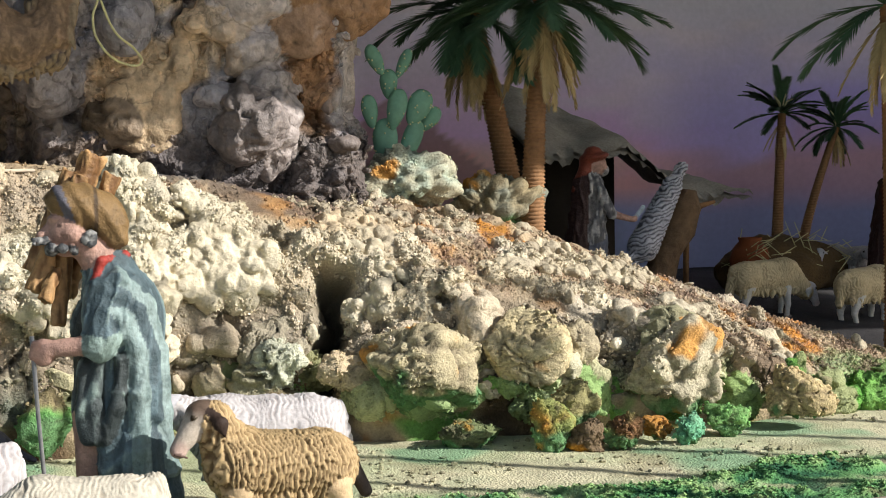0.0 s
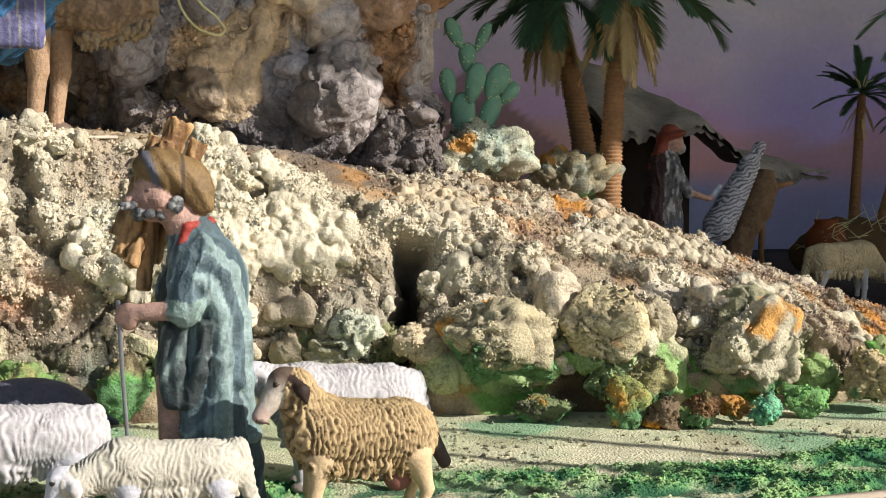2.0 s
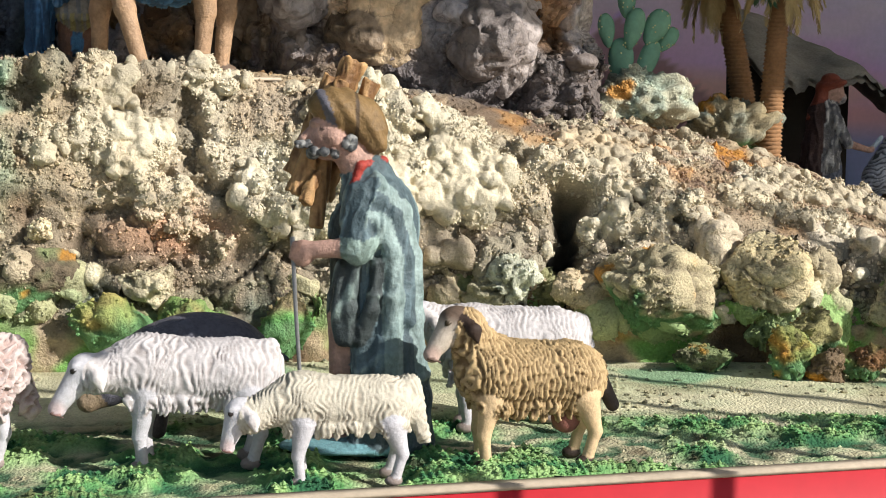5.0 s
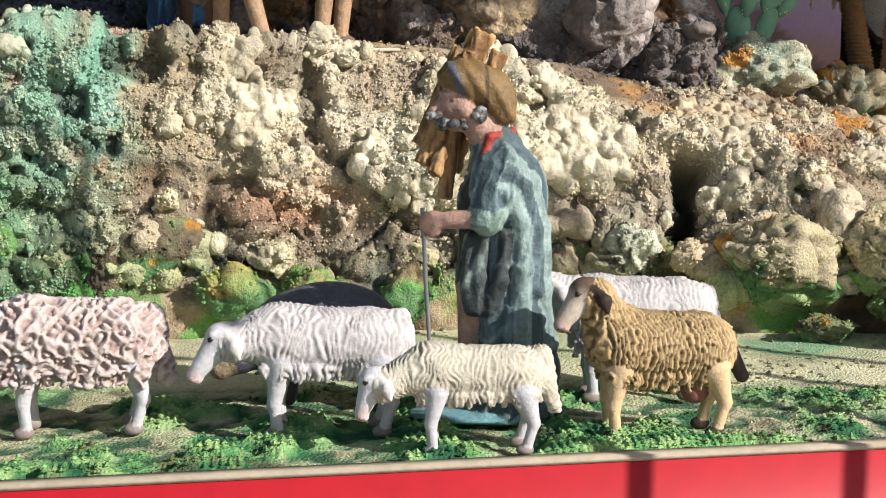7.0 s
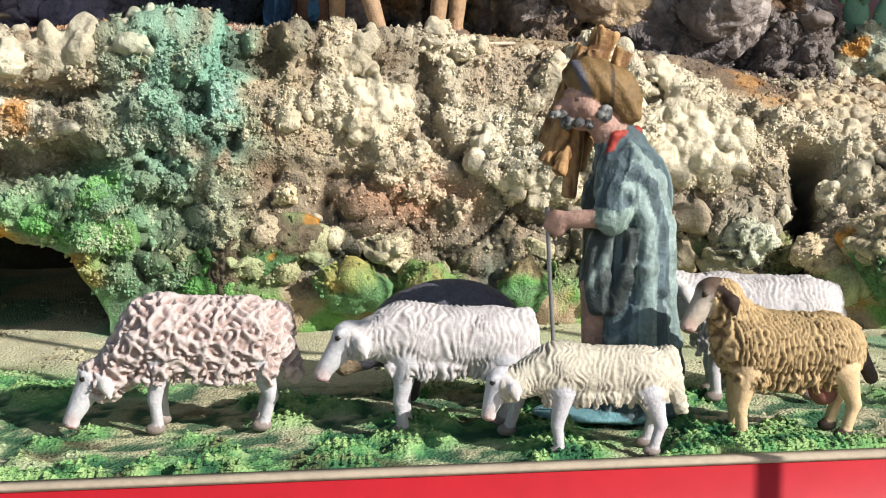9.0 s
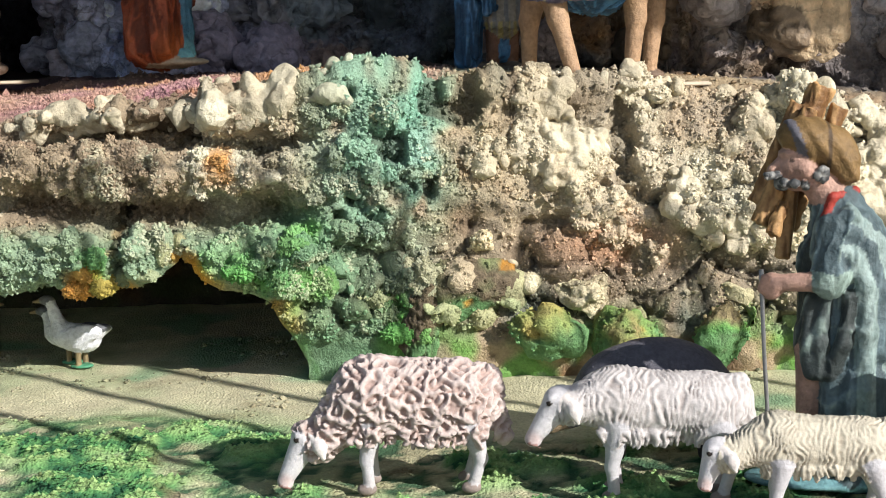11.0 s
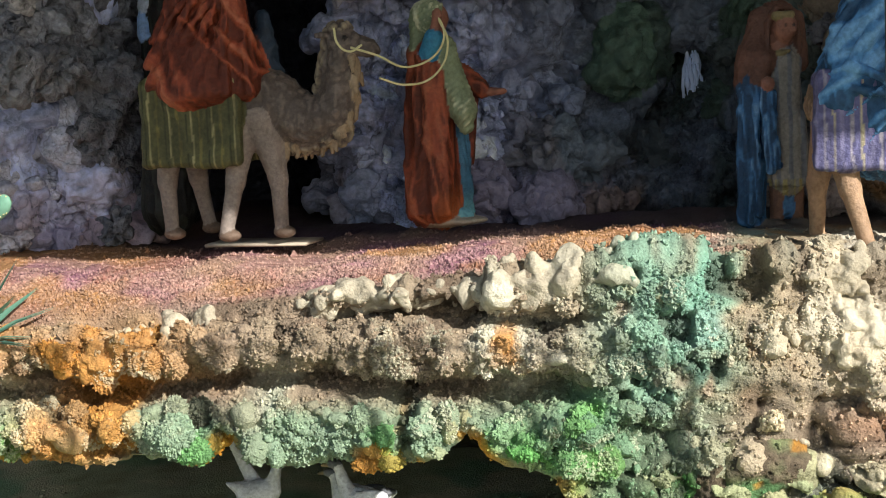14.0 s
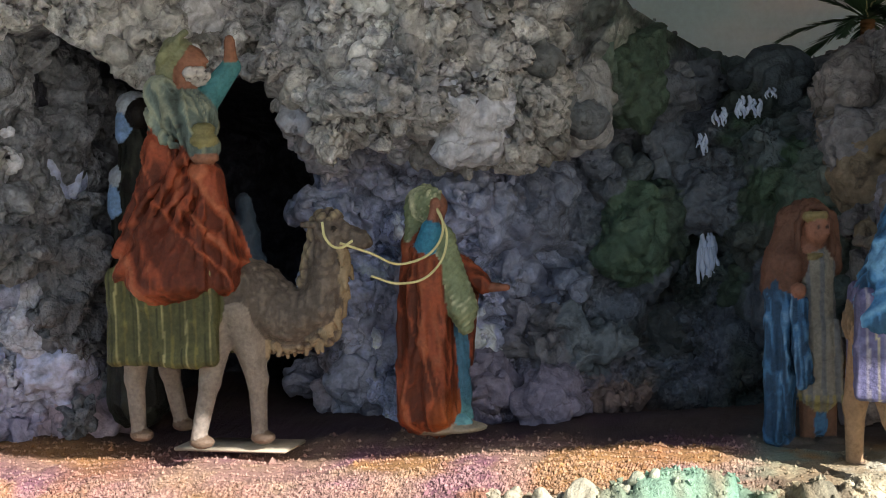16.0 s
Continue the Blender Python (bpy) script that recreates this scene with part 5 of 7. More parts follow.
def folds(scale, amp, seed, cloth, lean=0.0, axis=None):
    """Hanging folds of cloth: long ridges round an upright axis, bending and joining on their way down."""
    def relief(p, n, tag):
        on = np.isin(tag, cloth).astype(float)
        c = axis if axis else (p[on > 0][:, 0].mean(), p[on > 0][:, 1].mean()) if on.any() else (0, 0)
        a = np.arctan2(p[:, 1] - c[1], p[:, 0] - c[0])
        w = np.stack([0.075 * np.cos(a), 0.075 * np.sin(a), p[:, 2] * 0.22], 1)
        a2 = a + lean * p[:, 2] / 0.075
        k = np.stack([0.075 * np.cos(a2), 0.075 * np.sin(a2), p[:, 2] * 0.20], 1)
        k = k + 0.5 * scale * np.stack([vnoise(w, 0.05, seed + q) for q in (0, 1, 2)], 1) + 0.12 * scale * np.stack([vnoise(p, 0.035, seed + q) for q in (3, 4, 5)], 1)
        r = np.exp(-(vnoise(k, scale * 0.85, seed + 9) / 0.15) ** 2) + 0.45 * smooth(0.0, 0.6, vnoise(k, scale * 1.7, seed + 11))
        keep = 0.45 + 0.55 * smooth(-0.3, 0.3, vnoise(w, 0.05, seed + 7))
        small = np.exp(-(vnoise(p * np.array((1.0, 1.0, 0.3)), scale * 0.6, seed + 5) / 0.22) ** 2)
        return on * amp * 1.35 * (1.5 * r * keep + 0.45 * small - 0.7)
    return relief


def fold_tones(light, cloth, amp, dark=0.30):
    """Dry-brushed paint, pale on the cloth's ridges; its hollows carry painted fold shade."""
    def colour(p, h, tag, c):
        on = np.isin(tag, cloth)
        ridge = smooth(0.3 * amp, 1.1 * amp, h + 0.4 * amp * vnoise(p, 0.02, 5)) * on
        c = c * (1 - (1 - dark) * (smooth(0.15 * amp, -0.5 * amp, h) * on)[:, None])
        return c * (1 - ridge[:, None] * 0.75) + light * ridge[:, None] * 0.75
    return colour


# the wood carrier
SHEP = dict(robe=rgb("62757a"), pale=rgb("8b9d99"), inner=rgb("4a5352"), cuff=rgb("8fa39a"), skin=rgb("b39080"), cap=rgb("7d6440"), beard=rgb("8c8c88"), wood=rgb("b08a5c"), collar=rgb("9c3a30"), base=rgb("6f9aa0"))


def ridge(points, r0, r1, col, k=0.008):
    """A raised fold of cloth along a line of points."""
    n = len(points) - 1
    return [cap(points[i], points[i + 1], r0 + (r1 - r0) * i / n, r0 + (r1 - r0) * (i + 1) / n, col, k) for i in range(n)]


shep = [
    ell((0.115, -0.01, 0.012), (0.135, 0.075, 0.013), "base", 0.004),
    cap((0.140, 0.0, 0.485), (0.158, 0, 0.40), 0.046, 0.064, "robe", 0.02, (1, 0.85, 1)),
    cap((0.160, 0, 0.42), (0.165, 0.0, 0.20), 0.064, 0.066, "robe", 0.02, (1, 0.85, 1)),
    cap((0.165, 0.0, 0.22), (0.180, 0.0, 0.020), 0.066, 0.074, "robe", 0.02, (1, 0.85, 1)),
    cap((0.108, 0.0, 0.40), (0.108, 0.0, 0.225), 0.036, 0.040, "inner", 0.015),
    cap((0.128, -0.03, 0.45), (0.118, -0.056, 0.385), 0.034, 0.030, "robe", 0.012),
    cap((0.122, -0.058, 0.378), (0.112, -0.060, 0.368), 0.028, 0.030, "cuff", 0.006),
    cap((0.108, -0.06, 0.368), (0.030, -0.035, 0.362), 0.0185, 0.0145, "skin", 0.006),
    ell((0.022, -0.032, 0.356), (0.021, 0.018, 0.024), "skin", 0.006), cap((0.010, -0.045, 0.372), (0.004, -0.040, 0.352), 0.008, 0.007, "skin", 0.004),
    cap((0.092, -0.01, 0.24), (0.092, 0.0, 0.03), 0.024, 0.019, "skin", 0.006), ell((0.080, -0.01, 0.026), (0.030, 0.016, 0.012), "skin", 0.006),
    cap((0.135, 0, 0.495), (0.095, 0, 0.545), 0.036, 0.029, "skin", 0.010),
    cap((0.165, -0.010, 0.515), (0.122, -0.036, 0.508), 0.009, 0.007, "collar", 0.004), cap((0.122, -0.036, 0.508), (0.106, -0.036, 0.465), 0.006, 0.005, "collar", 0.004),
    ell((0.074, 0, 0.560), (0.036, 0.033, 0.046), "skin", 0.008, (0, 22, 0)),
    cap((0.044, 0, 0.572), (0.026, 0, 0.553), 0.008, 0.009, "skin", 0.006), ell((0.050, 0, 0.582), (0.014, 0.026, 0.007), "skin", 0.006),
    ell((0.078, -0.030, 0.556), (0.014, 0.010, 0.016), "skin", 0.008),
    ell((0.100, 0, 0.600), (0.060, 0.048, 0.040), "cap", 0.006, (0, 24, 0)), ell((0.136, 0, 0.580), (0.034, 0.043, 0.042), "cap", 0.010), ell((0.068, 0, 0.612), (0.034, 0.042, 0.026), "cap", 0.010, (0, 10, 0)),
    cap((0.148, -0.018, 0.565), (0.152, -0.020, 0.548), 0.024, 0.020, "cap", 0.008),
]
_rng = np.random.default_rng(4)
for _i in range(26):      # beard of small curls
    _t = _rng.random()
    shep.append(ell((0.036 + 0.048 * _t, _rng.uniform(-0.032, 0.012), 0.522 + 0.010 * _rng.random() + 0.006 * _t), (0.0062, 0.0062, 0.0062), "beard", 0.0018))
for _i in range(12):
    shep.append(ell((0.094 + 0.024 * _rng.random(), -0.030 - 0.006 * _rng.random(), 0.536 + 0.022 * _rng.random()), (0.0048, 0.0048, 0.0048), "beard", 0.0025))
for _a in ((0.050, 0.030), (0.052, 0.024)):
    shep.append(cap((0.040, -0.012, 0.545), (0.012, -0.022, 0.548 + _a[1] - 0.03), 0.0045, 0.002, "beard", 0.002))
# split logs on the shoulder, one beside the other
for _top, _foot, _r0, _r1 in (((0.124, 0.075, 0.692), (0.028, 0.060, 0.470), 0.023, 0.021), ((0.158, 0.080, 0.655), (0.065, 0.070, 0.440), 0.016, 0.016), ((0.082, 0.075, 0.664), (0.006, 0.060, 0.490), 0.015, 0.014), ((0.100, 0.050, 0.655), (0.012, 0.035, 0.455), 0.016, 0.018),
                              ((0.070, 0.050, 0.540), (0.050, 0.030, 0.395), 0.017, 0.015), ((0.054, 0.020, 0.495), (0.026, 0.000, 0.440), 0.011, 0.013)):
    shep.append(("log", _top, _foot, _r0, _r1, "wood", 0.0012, (1, 1, 1)))
# the shawl's folds: bent across the shoulder, then falling
for _pts, _r0, _r1, _col in (      # broad, soft ridges
        (((0.128, -0.062, 0.425), (0.156, -0.064, 0.408), (0.174, -0.064, 0.36), (0.178, -0.062, 0.28), (0.176, -0.064, 0.18), (0.184, -0.068, 0.06)), 0.009, 0.013, "pale"),
        (((0.150, -0.045, 0.478), (0.194, -0.044, 0.43), (0.215, -0.036, 0.35), (0.219, -0.034, 0.24), (0.226, -0.036, 0.14)), 0.011, 0.014, "pale"),
        (((0.138, -0.050, 0.458), (0.180, -0.054, 0.425), (0.200, -0.052, 0.35), (0.203, -0.050, 0.24)), 0.008, 0.010, "robe"),
        (((0.215, -0.030, 0.20), (0.228, -0.034, 0.10), (0.238, -0.034, 0.02)), 0.014, 0.018, "robe"),
        (((0.196, -0.052, 0.20), (0.206, -0.060, 0.10), (0.214, -0.060, 0.02)), 0.010, 0.014, "robe"),
        (((0.112, -0.044, 0.445), (0.146, -0.056, 0.452), (0.186, -0.044, 0.452)), 0.006, 0.007, "robe"),
        (((0.112, -0.048, 0.470), (0.146, -0.052, 0.478), (0.180, -0.036, 0.472)), 0.006, 0.007, "robe"),
        (((0.150, -0.060, 0.34), (0.140, -0.062, 0.26), (0.118, -0.052, 0.205)), 0.008, 0.007, "inner"),
        (((0.088, -0.034, 0.33), (0.082, -0.036, 0.26), (0.088, -0.040, 0.205)), 0.007, 0.008, "inner"),
        (((0.112, -0.044, 0.34), (0.104, -0.048, 0.26), (0.100, -0.046, 0.205)), 0.006, 0.008, "inner"),
        (((0.156, -0.058, 0.20), (0.146, -0.062, 0.10), (0.150, -0.066, 0.02)), 0.010, 0.016, "robe"),
        (((0.130, -0.040, 0.22), (0.120, -0.044, 0.10), (0.118, -0.048, 0.02)), 0.012, 0.016, "robe")):
    shep += ridge(_pts, _r0 + 0.003, _r1 + 0.003, _col, 0.013)
SHEP_CLOTH = ("robe", "inner", "pale", "cuff")
_rf = folds(0.026, 0.0032, 7, SHEP_CLOTH, -0.25, (0.12, 0.03))


def shep_relief(p, n, tag):
    h = _rf(p, n, tag)
    b, _ = blobs(p, 0.0085, 9, 0.9)
    h += np.where(tag == "beard", 0.0045 * b, 0)
    h += np.where(tag == "wood", 0.006 * np.abs(vnoise(p * np.array((1, 1, 0.12)), 0.014, 13)) + 0.002 * vnoise(p * np.array((1, 1, 0.1)), 0.006, 14) - 0.003, 0)
    h += np.where(tag == "cap", 0.003 * np.sin((p[:, 0] + 0.6 * p[:, 2]) / 0.0045), 0) * 0.5
    return h


def shep_colour(p, h, tag, c):
    c = fold_tones(rgb("93a59c"), ("robe", "inner"), 0.0034, 0.6)(p, h, tag, c)
    c = over(c, rgb("5d706e"), (tag == "pale") * smooth(-0.1, 0.35, fbm(p * np.array((1, 1, 0.3)), 0.012, 3, 31)) * 0.6)
    c = over(c, rgb("5f7068"), (tag == "cuff") * smooth(0.0, 0.3, fbm(p, 0.014, 2, 33)) * 0.7)
    c = over(c, rgb("5a3a20"), (tag == "wood") * smooth(0.0, -0.003, h) * 0.8)
    c = over(c, rgb("c8a272"), (tag == "wood") * smooth(0.000, 0.003, h) * 0.6)
    c = over(c, rgb("3c3f42"), (tag == "beard") * smooth(-0.1, 0.25, vnoise(p, 0.006, 15)) * 0.9)
    c = over(c, rgb("7a5a4a"), (tag == "skin") * (p[:, 2] > 0.52) * smooth(-0.2, 0.4, vnoise(p, 0.03, 17)) * 0.4)
    c = over(c, rgb("62646f"), (tag == "cap") * (np.abs(p[:, 0] + 0.35 * (p[:, 2] - 0.6) - 0.066) < 0.008) * 0.9)
    c = over(c, rgb("3a2e24"), (tag == "cap") * (np.abs(p[:, 0] - 0.116) < 0.0035) * 0.8)
    c = over(c, rgb("2a2420"), (tag == "skin") * (np.hypot((p[:, 0] - 0.056) * 0.6, p[:, 2] - 0.571) < 0.0030) * 0.8)
    return c


figure("shepherd_statue", shep, 0.0034, turned(0, 0, 0), SHEP, shep_relief, shep_colour,
       "old wood carrier statue in a grey-green robe bearing split logs", "statue")
bm = tube_bm([(0.004, -0.035, 0.385), (0.010, -0.035, 0.25), (0.018, -0.035, 0.12), (0.022, -0.035, 0.0)], [0.004, 0.0036, 0.0036, 0.0034], 8)
staff = new("walking_stick")
part("shaft", bm, M["stick"], staff)
tagged(staff, "thin grey walking stick gripped by the wood carrier", "stick")


# camels
CAMEL = dict(hide=rgb("75695f"), mane=rgb("5c5049"), fringe=rgb("a08c70"), leg=rgb("8f847a"), hoof=rgb("6f5d4e"), blanket=rgb("5a5a38"), eye=rgb("201a16"), trim=rgb("b8a888"))


def camel(place, palette, stripes, seed, label, feet, drop, head_up=True):
    """Faces +x; feet: four (x, y); drop: height of the blanket's hem."""
    P = [ell((0, 0, 0.36), (0.21, 0.105, 0.11), "hide", 0.03), ell((-0.02, 0, 0.46), (0.10, 0.06, 0.07), "hide", 0.05),
         cap((0.13, 0, 0.36), (0.245, 0, 0.305), 0.095, 0.064, "hide", 0.03), cap((0.245, 0, 0.305), (0.322, 0, 0.335), 0.064, 0.054, "hide", 0.03),
         cap((0.322, 0, 0.335), (0.350, 0, 0.50), 0.052, 0.038, "hide", 0.02), cap((0.29, 0, 0.40), (0.325, 0, 0.53), 0.022, 0.020, "mane", 0.015),
         cap((0.345, 0, 0.52), (0.43, 0, 0.495), 0.038, 0.024, "hide", 0.012), ell((0.425, 0, 0.488), (0.030, 0.023, 0.020), "hide", 0.008),
         ell((0.345, 0, 0.54), (0.035, 0.03, 0.028), "mane", 0.01),
         ell((0.305, -0.03, 0.535), (0.022, 0.008, 0.011), "hide", 0.004), ell((0.305, 0.03, 0.535), (0.022, 0.008, 0.011), "hide", 0.004),
         ell((0.372, -0.033, 0.525), (0.008, 0.005, 0.006), "eye", 0.002),
         cap((0.21, 0, 0.25), (0.33, 0, 0.275), 0.030, 0.028, "mane", 0.015), cap((0.33, 0, 0.275), (0.375, 0, 0.42), 0.026, 0.016, "mane", 0.015)]
    rng = np.random.default_rng(seed)
    line = [(0.19, 0.245), (0.25, 0.235), (0.32, 0.255), (0.365, 0.31), (0.385, 0.40), (0.385, 0.46)]
    for t in np.linspace(0, 1, 34):
        fx = np.interp(t * 5, range(6), [a for a, _ in line])
        fz = np.interp(t * 5, range(6), [b for _, b in line])
        fy = rng.uniform(-0.028, 0.028)
        P.append(cap((fx, fy, fz + 0.012), (fx + rng.uniform(-0.008, 0.012), fy * 1.2, fz - rng.uniform(0.012, 0.034)), 0.011, 0.005, "fringe", 0.004))
    for i, (fx, fy) in enumerate(feet):
        front = fx > 0
        bx = (0.13 if fx > 0.1 else 0.075) if front else -0.14
        by = 0.05 if fy > 0 else -0.05
        kx = bx * 0.35 + fx * 0.65 + (0.012 if front else -0.012)
        P += [cap((bx, by, 0.33), (kx, fy * 0.7 + by * 0.3, 0.16), 0.05, 0.026, "leg", 0.02),
              cap((kx, fy * 0.7 + by * 0.3, 0.16), (fx, fy, 0.03), 0.024, 0.019, "leg", 0.012),
              ell((fx + 0.008, fy, 0.016), (0.032, 0.024, 0.017), "hoof", 0.006)]
    P += [ell((-0.035, 0, 0.40), (0.155, 0.125, 0.12), "blanket", 0.02)]
    for s in (-1, 1):
        P += [cap((bx, s * 0.118, 0.42), (bx * 1.05 - 0.002, s * 0.128, drop + 0.02), 0.024, 0.019, "blanket", 0.018) for bx in np.linspace(-0.165, 0.085, 11)]
    rf = folds(0.035, 0.004, seed, ("blanket",))

    def relief(p, n, tag):
        h = rf(p, n, tag)
        b, _ = blobs(p * np.array((1, 1, 0.5)), 0.014, seed + 3, 0.85)
        h += np.where(tag == "mane", 0.013 * b - 0.004, 0)
        return h + np.where(tag == "hide", 0.011 * np.abs(fbm(p * np.array((1, 1, 0.6)), 0.018, 3, seed + 5)) - 0.004, 0)

    def colour(p, h, tag, c):
        bl = tag == "blanket"
        w = p[:, 0] + 0.004 * vnoise(p, 0.05, 3)
        for off, width, col in stripes:
            c = over(c, rgb(col), bl * (np.abs((w / 0.062 + off) % 1 - 0.5) < width) * 0.85)
        c = over(c, palette["blanket"] * 0.5, bl * smooth(0.0, -0.005, h) * 0.7)
        c = over(c, palette["hide"] * 0.45, (tag == "hide") * smooth(0.0, -0.003, h) * 0.7)
        c = over(c, palette["hide"] * 1.5, (tag == "leg") * smooth(-0.2, 0.4, fbm(p * np.array((1, 1, 0.25)), 0.02, 3, 17)) * 0.4)
        c = over(c, palette["trim"], (tag == "mane") * smooth(0.002, 0.008, h) * 0.6)
        c = over(c, palette["hide"] * 0.6, (tag == "hide") * smooth(0.1, 0.6, fbm(p, 0.04, 2, 7)) * 0.6)
        return c
    return figure("camel_statue", P, 0.0046, place, palette, relief, colour, label, "camel statue")


camel(turned(-1.95, 1.24, 0.725, -4, 1.0), CAMEL, ((0.0, 0.045, "a8a070"), (0.25, 0.03, "2c2e1c"), (0.62, 0.06, "7d7440")), 3,
      "grey-brown camel statue under a green striped blanket", ((-0.17, -0.03), (-0.13, 0.12), (0.0 + 0.03, -0.10), (0.155, -0.02)), 0.20)
CAMEL_B = dict(CAMEL, hide=rgb("a08468"), leg=rgb("a98a6c"), blanket=rgb("6c6a92"), trim=rgb("c0a880"))
camel(turned(-0.22, 1.10, 0.675, 0, 0.98), CAMEL_B, ((0.1, 0.06, "b8b0b4"), (0.45, 0.07, "8a86a8"), (0.75, 0.04, "c4b890")), 13,
      "tan camel statue under a violet striped blanket", ((-0.18, 0.10), (-0.07, -0.12), (0.075, -0.03), (0.125, 0.05)), 0.20)

# riders and grooms
KING = dict(cloak=rgb("9a4a30"), shawl=rgb("76857e"), skin=rgb("9a6a54"), turban=rgb("8d9070"), beard=rgb("cfc8c4"), gift=rgb("8a8258"), sleeve=rgb("4f8a90"), lap=rgb("2c3a48"))
king = [
    cap((-0.03, 0, 0.40), (0.0, 0, 0.10), 0.065, 0.125, "cloak", 0.03, (1, 0.95, 1)),
    cap((-0.015, 0, 0.16), (-0.012, 0, 0.06), 0.135, 0.160, "cloak", 0.03, (1, 1.05, 0.45)),
    cap((0.07, -0.07, 0.30), (0.115, -0.08, 0.06), 0.04, 0.03, "cloak", 0.02),
    cap((-0.06, -0.05, 0.38), (-0.12, -0.06, 0.08), 0.03, 0.045, "cloak", 0.02),
    cap((0.125, 0.02, 0.24), (0.14, 0.03, 0.10), 0.024, 0.026, "lap", 0.01),
    *[q for pts in (((0.07, -0.085, 0.33), (-0.04, -0.115, 0.20), (-0.15, -0.11, 0.07)), ((0.04, -0.075, 0.36), (-0.07, -0.095, 0.26), (-0.155, -0.09, 0.13)), ((0.085, -0.09, 0.31), (0.065, -0.125, 0.18), (0.075, -0.14, 0.05)),
                    ((0.065, -0.09, 0.32), (0.005, -0.130, 0.18), (-0.05, -0.145, 0.05)), ((0.10, -0.08, 0.31), (0.115, -0.105, 0.17), (0.125, -0.11, 0.05)), ((-0.06, -0.05, 0.42), (-0.09, -0.07, 0.30), (-0.145, -0.075, 0.19)),
                    ((0.02, -0.08, 0.37), (-0.02, -0.105, 0.28), (-0.09, -0.115, 0.17)), ((0.08, -0.09, 0.29), (0.035, -0.135, 0.13), (0.01, -0.15, 0.05))) for q in ridge(pts, 0.009, 0.013, "cloak", 0.007)],
    *[q for pts in (((-0.06, -0.045, 0.50), (-0.01, -0.075, 0.42), (0.05, -0.085, 0.38)), ((-0.04, -0.04, 0.52), (0.01, -0.065, 0.46), (0.06, -0.075, 0.41)), ((-0.075, -0.03, 0.48), (-0.05, -0.065, 0.41), (0.0, -0.085, 0.375))) for q in ridge(pts, 0.007, 0.009, "shawl", 0.005)],
    ell((-0.015, 0, 0.44), (0.085, 0.07, 0.075), "shawl", 0.015), cap((-0.05, -0.04, 0.50), (0.06, -0.075, 0.37), 0.035, 0.032, "shawl", 0.01),
    cap((0.02, -0.06, 0.42), (0.08, -0.08, 0.37), 0.032, 0.028, "shawl", 0.01),
    cap((0.03, 0.03, 0.48), (0.105, 0.02, 0.56), 0.035, 0.024, "sleeve", 0.01), cap((0.105, 0.02, 0.56), (0.112, 0.0, 0.60), 0.018, 0.014, "skin", 0.008),
    ell((0.113, -0.005, 0.615), (0.014, 0.010, 0.020), "skin", 0.006),
    ell((0.075, -0.09, 0.345), (0.035, 0.02, 0.014), "skin", 0.005), ell((0.075, -0.09, 0.385), (0.034, 0.028, 0.022), "gift", 0.003), ell((0.075, -0.09, 0.412), (0.027, 0.022, 0.016), "gift", 0.003),
    cap((-0.01, 0, 0.50), (0.0, 0, 0.55), 0.03, 0.028, "skin", 0.01), ell((0.012, 0, 0.575), (0.038, 0.033, 0.040), "skin", 0.008, (0, -18, 0)),
    cap((0.048, -0.01, 0.582), (0.056, -0.01, 0.574), 0.007, 0.006, "skin", 0.004),
    *[ell((0.016 + 0.036 * (i % 7) / 6, -0.036 + 0.020 * (i % 7) / 6 + 0.012 * (i // 7), 0.546 - 0.009 * (i // 7) + 0.004 * (i % 2)), (0.009, 0.008, 0.009), "beard", 0.002) for i in range(21)],
    ell((-0.018, 0, 0.600), (0.042, 0.040, 0.036), "turban", 0.006, (0, 30, 0)),
    *[q for k in range(4) for q in ridge([(-0.045 + 0.014 * k + 0.012 * math.cos(a), 0.042 * math.sin(a), 0.592 + 0.010 * k + 0.030 * math.cos(a) * 0.8) for a in (-2.6, -2.0, -1.5, -1.0, -0.4)], 0.008, 0.008, "turban", 0.003)],
    cap((-0.045, -0.010, 0.58), (-0.055, -0.015, 0.49), 0.022, 0.026, "turban", 0.015)]


def cloth_relief(cloth, scale, amp, seed, lean=0.0, curly=("beard",), bands=()):
    rf = folds(scale, amp, seed, cloth, lean)

    def relief(p, n, tag):
        h = rf(p, n, tag)
        b, _ = blobs(p, 0.010, seed, 0.85)
        h += np.where(np.isin(tag, curly), 0.006 * b, 0)
        return h + np.where(np.isin(tag, bands), 0.0013 * np.sin((p[:, 0] * 0.8 - p[:, 2]) / 0.0028), 0)
    return relief


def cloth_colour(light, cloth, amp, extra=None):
    wf = fold_tones(light, cloth, amp, 0.36)

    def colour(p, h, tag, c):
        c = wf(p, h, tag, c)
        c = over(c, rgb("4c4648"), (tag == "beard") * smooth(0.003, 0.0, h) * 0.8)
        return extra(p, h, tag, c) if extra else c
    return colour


# shawl likewise: dry-brushed ridges, hollows darkened for fold shade
figure("rider_statue", king, 0.005, turned(-1.955, 1.22, 1.07, 0, 1.03), KING, cloth_relief(("cloak", "shawl", "lap"), 0.030, 0.0055, 17, 0.30, bands=("turban",)),
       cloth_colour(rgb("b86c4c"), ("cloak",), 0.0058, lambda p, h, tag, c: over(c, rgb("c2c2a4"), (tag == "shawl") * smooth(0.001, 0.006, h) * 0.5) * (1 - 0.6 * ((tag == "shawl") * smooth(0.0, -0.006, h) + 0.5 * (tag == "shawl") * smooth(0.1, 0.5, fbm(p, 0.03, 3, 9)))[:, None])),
       "bearded king statue in a rust-red cloak holding a gift box", "statue")

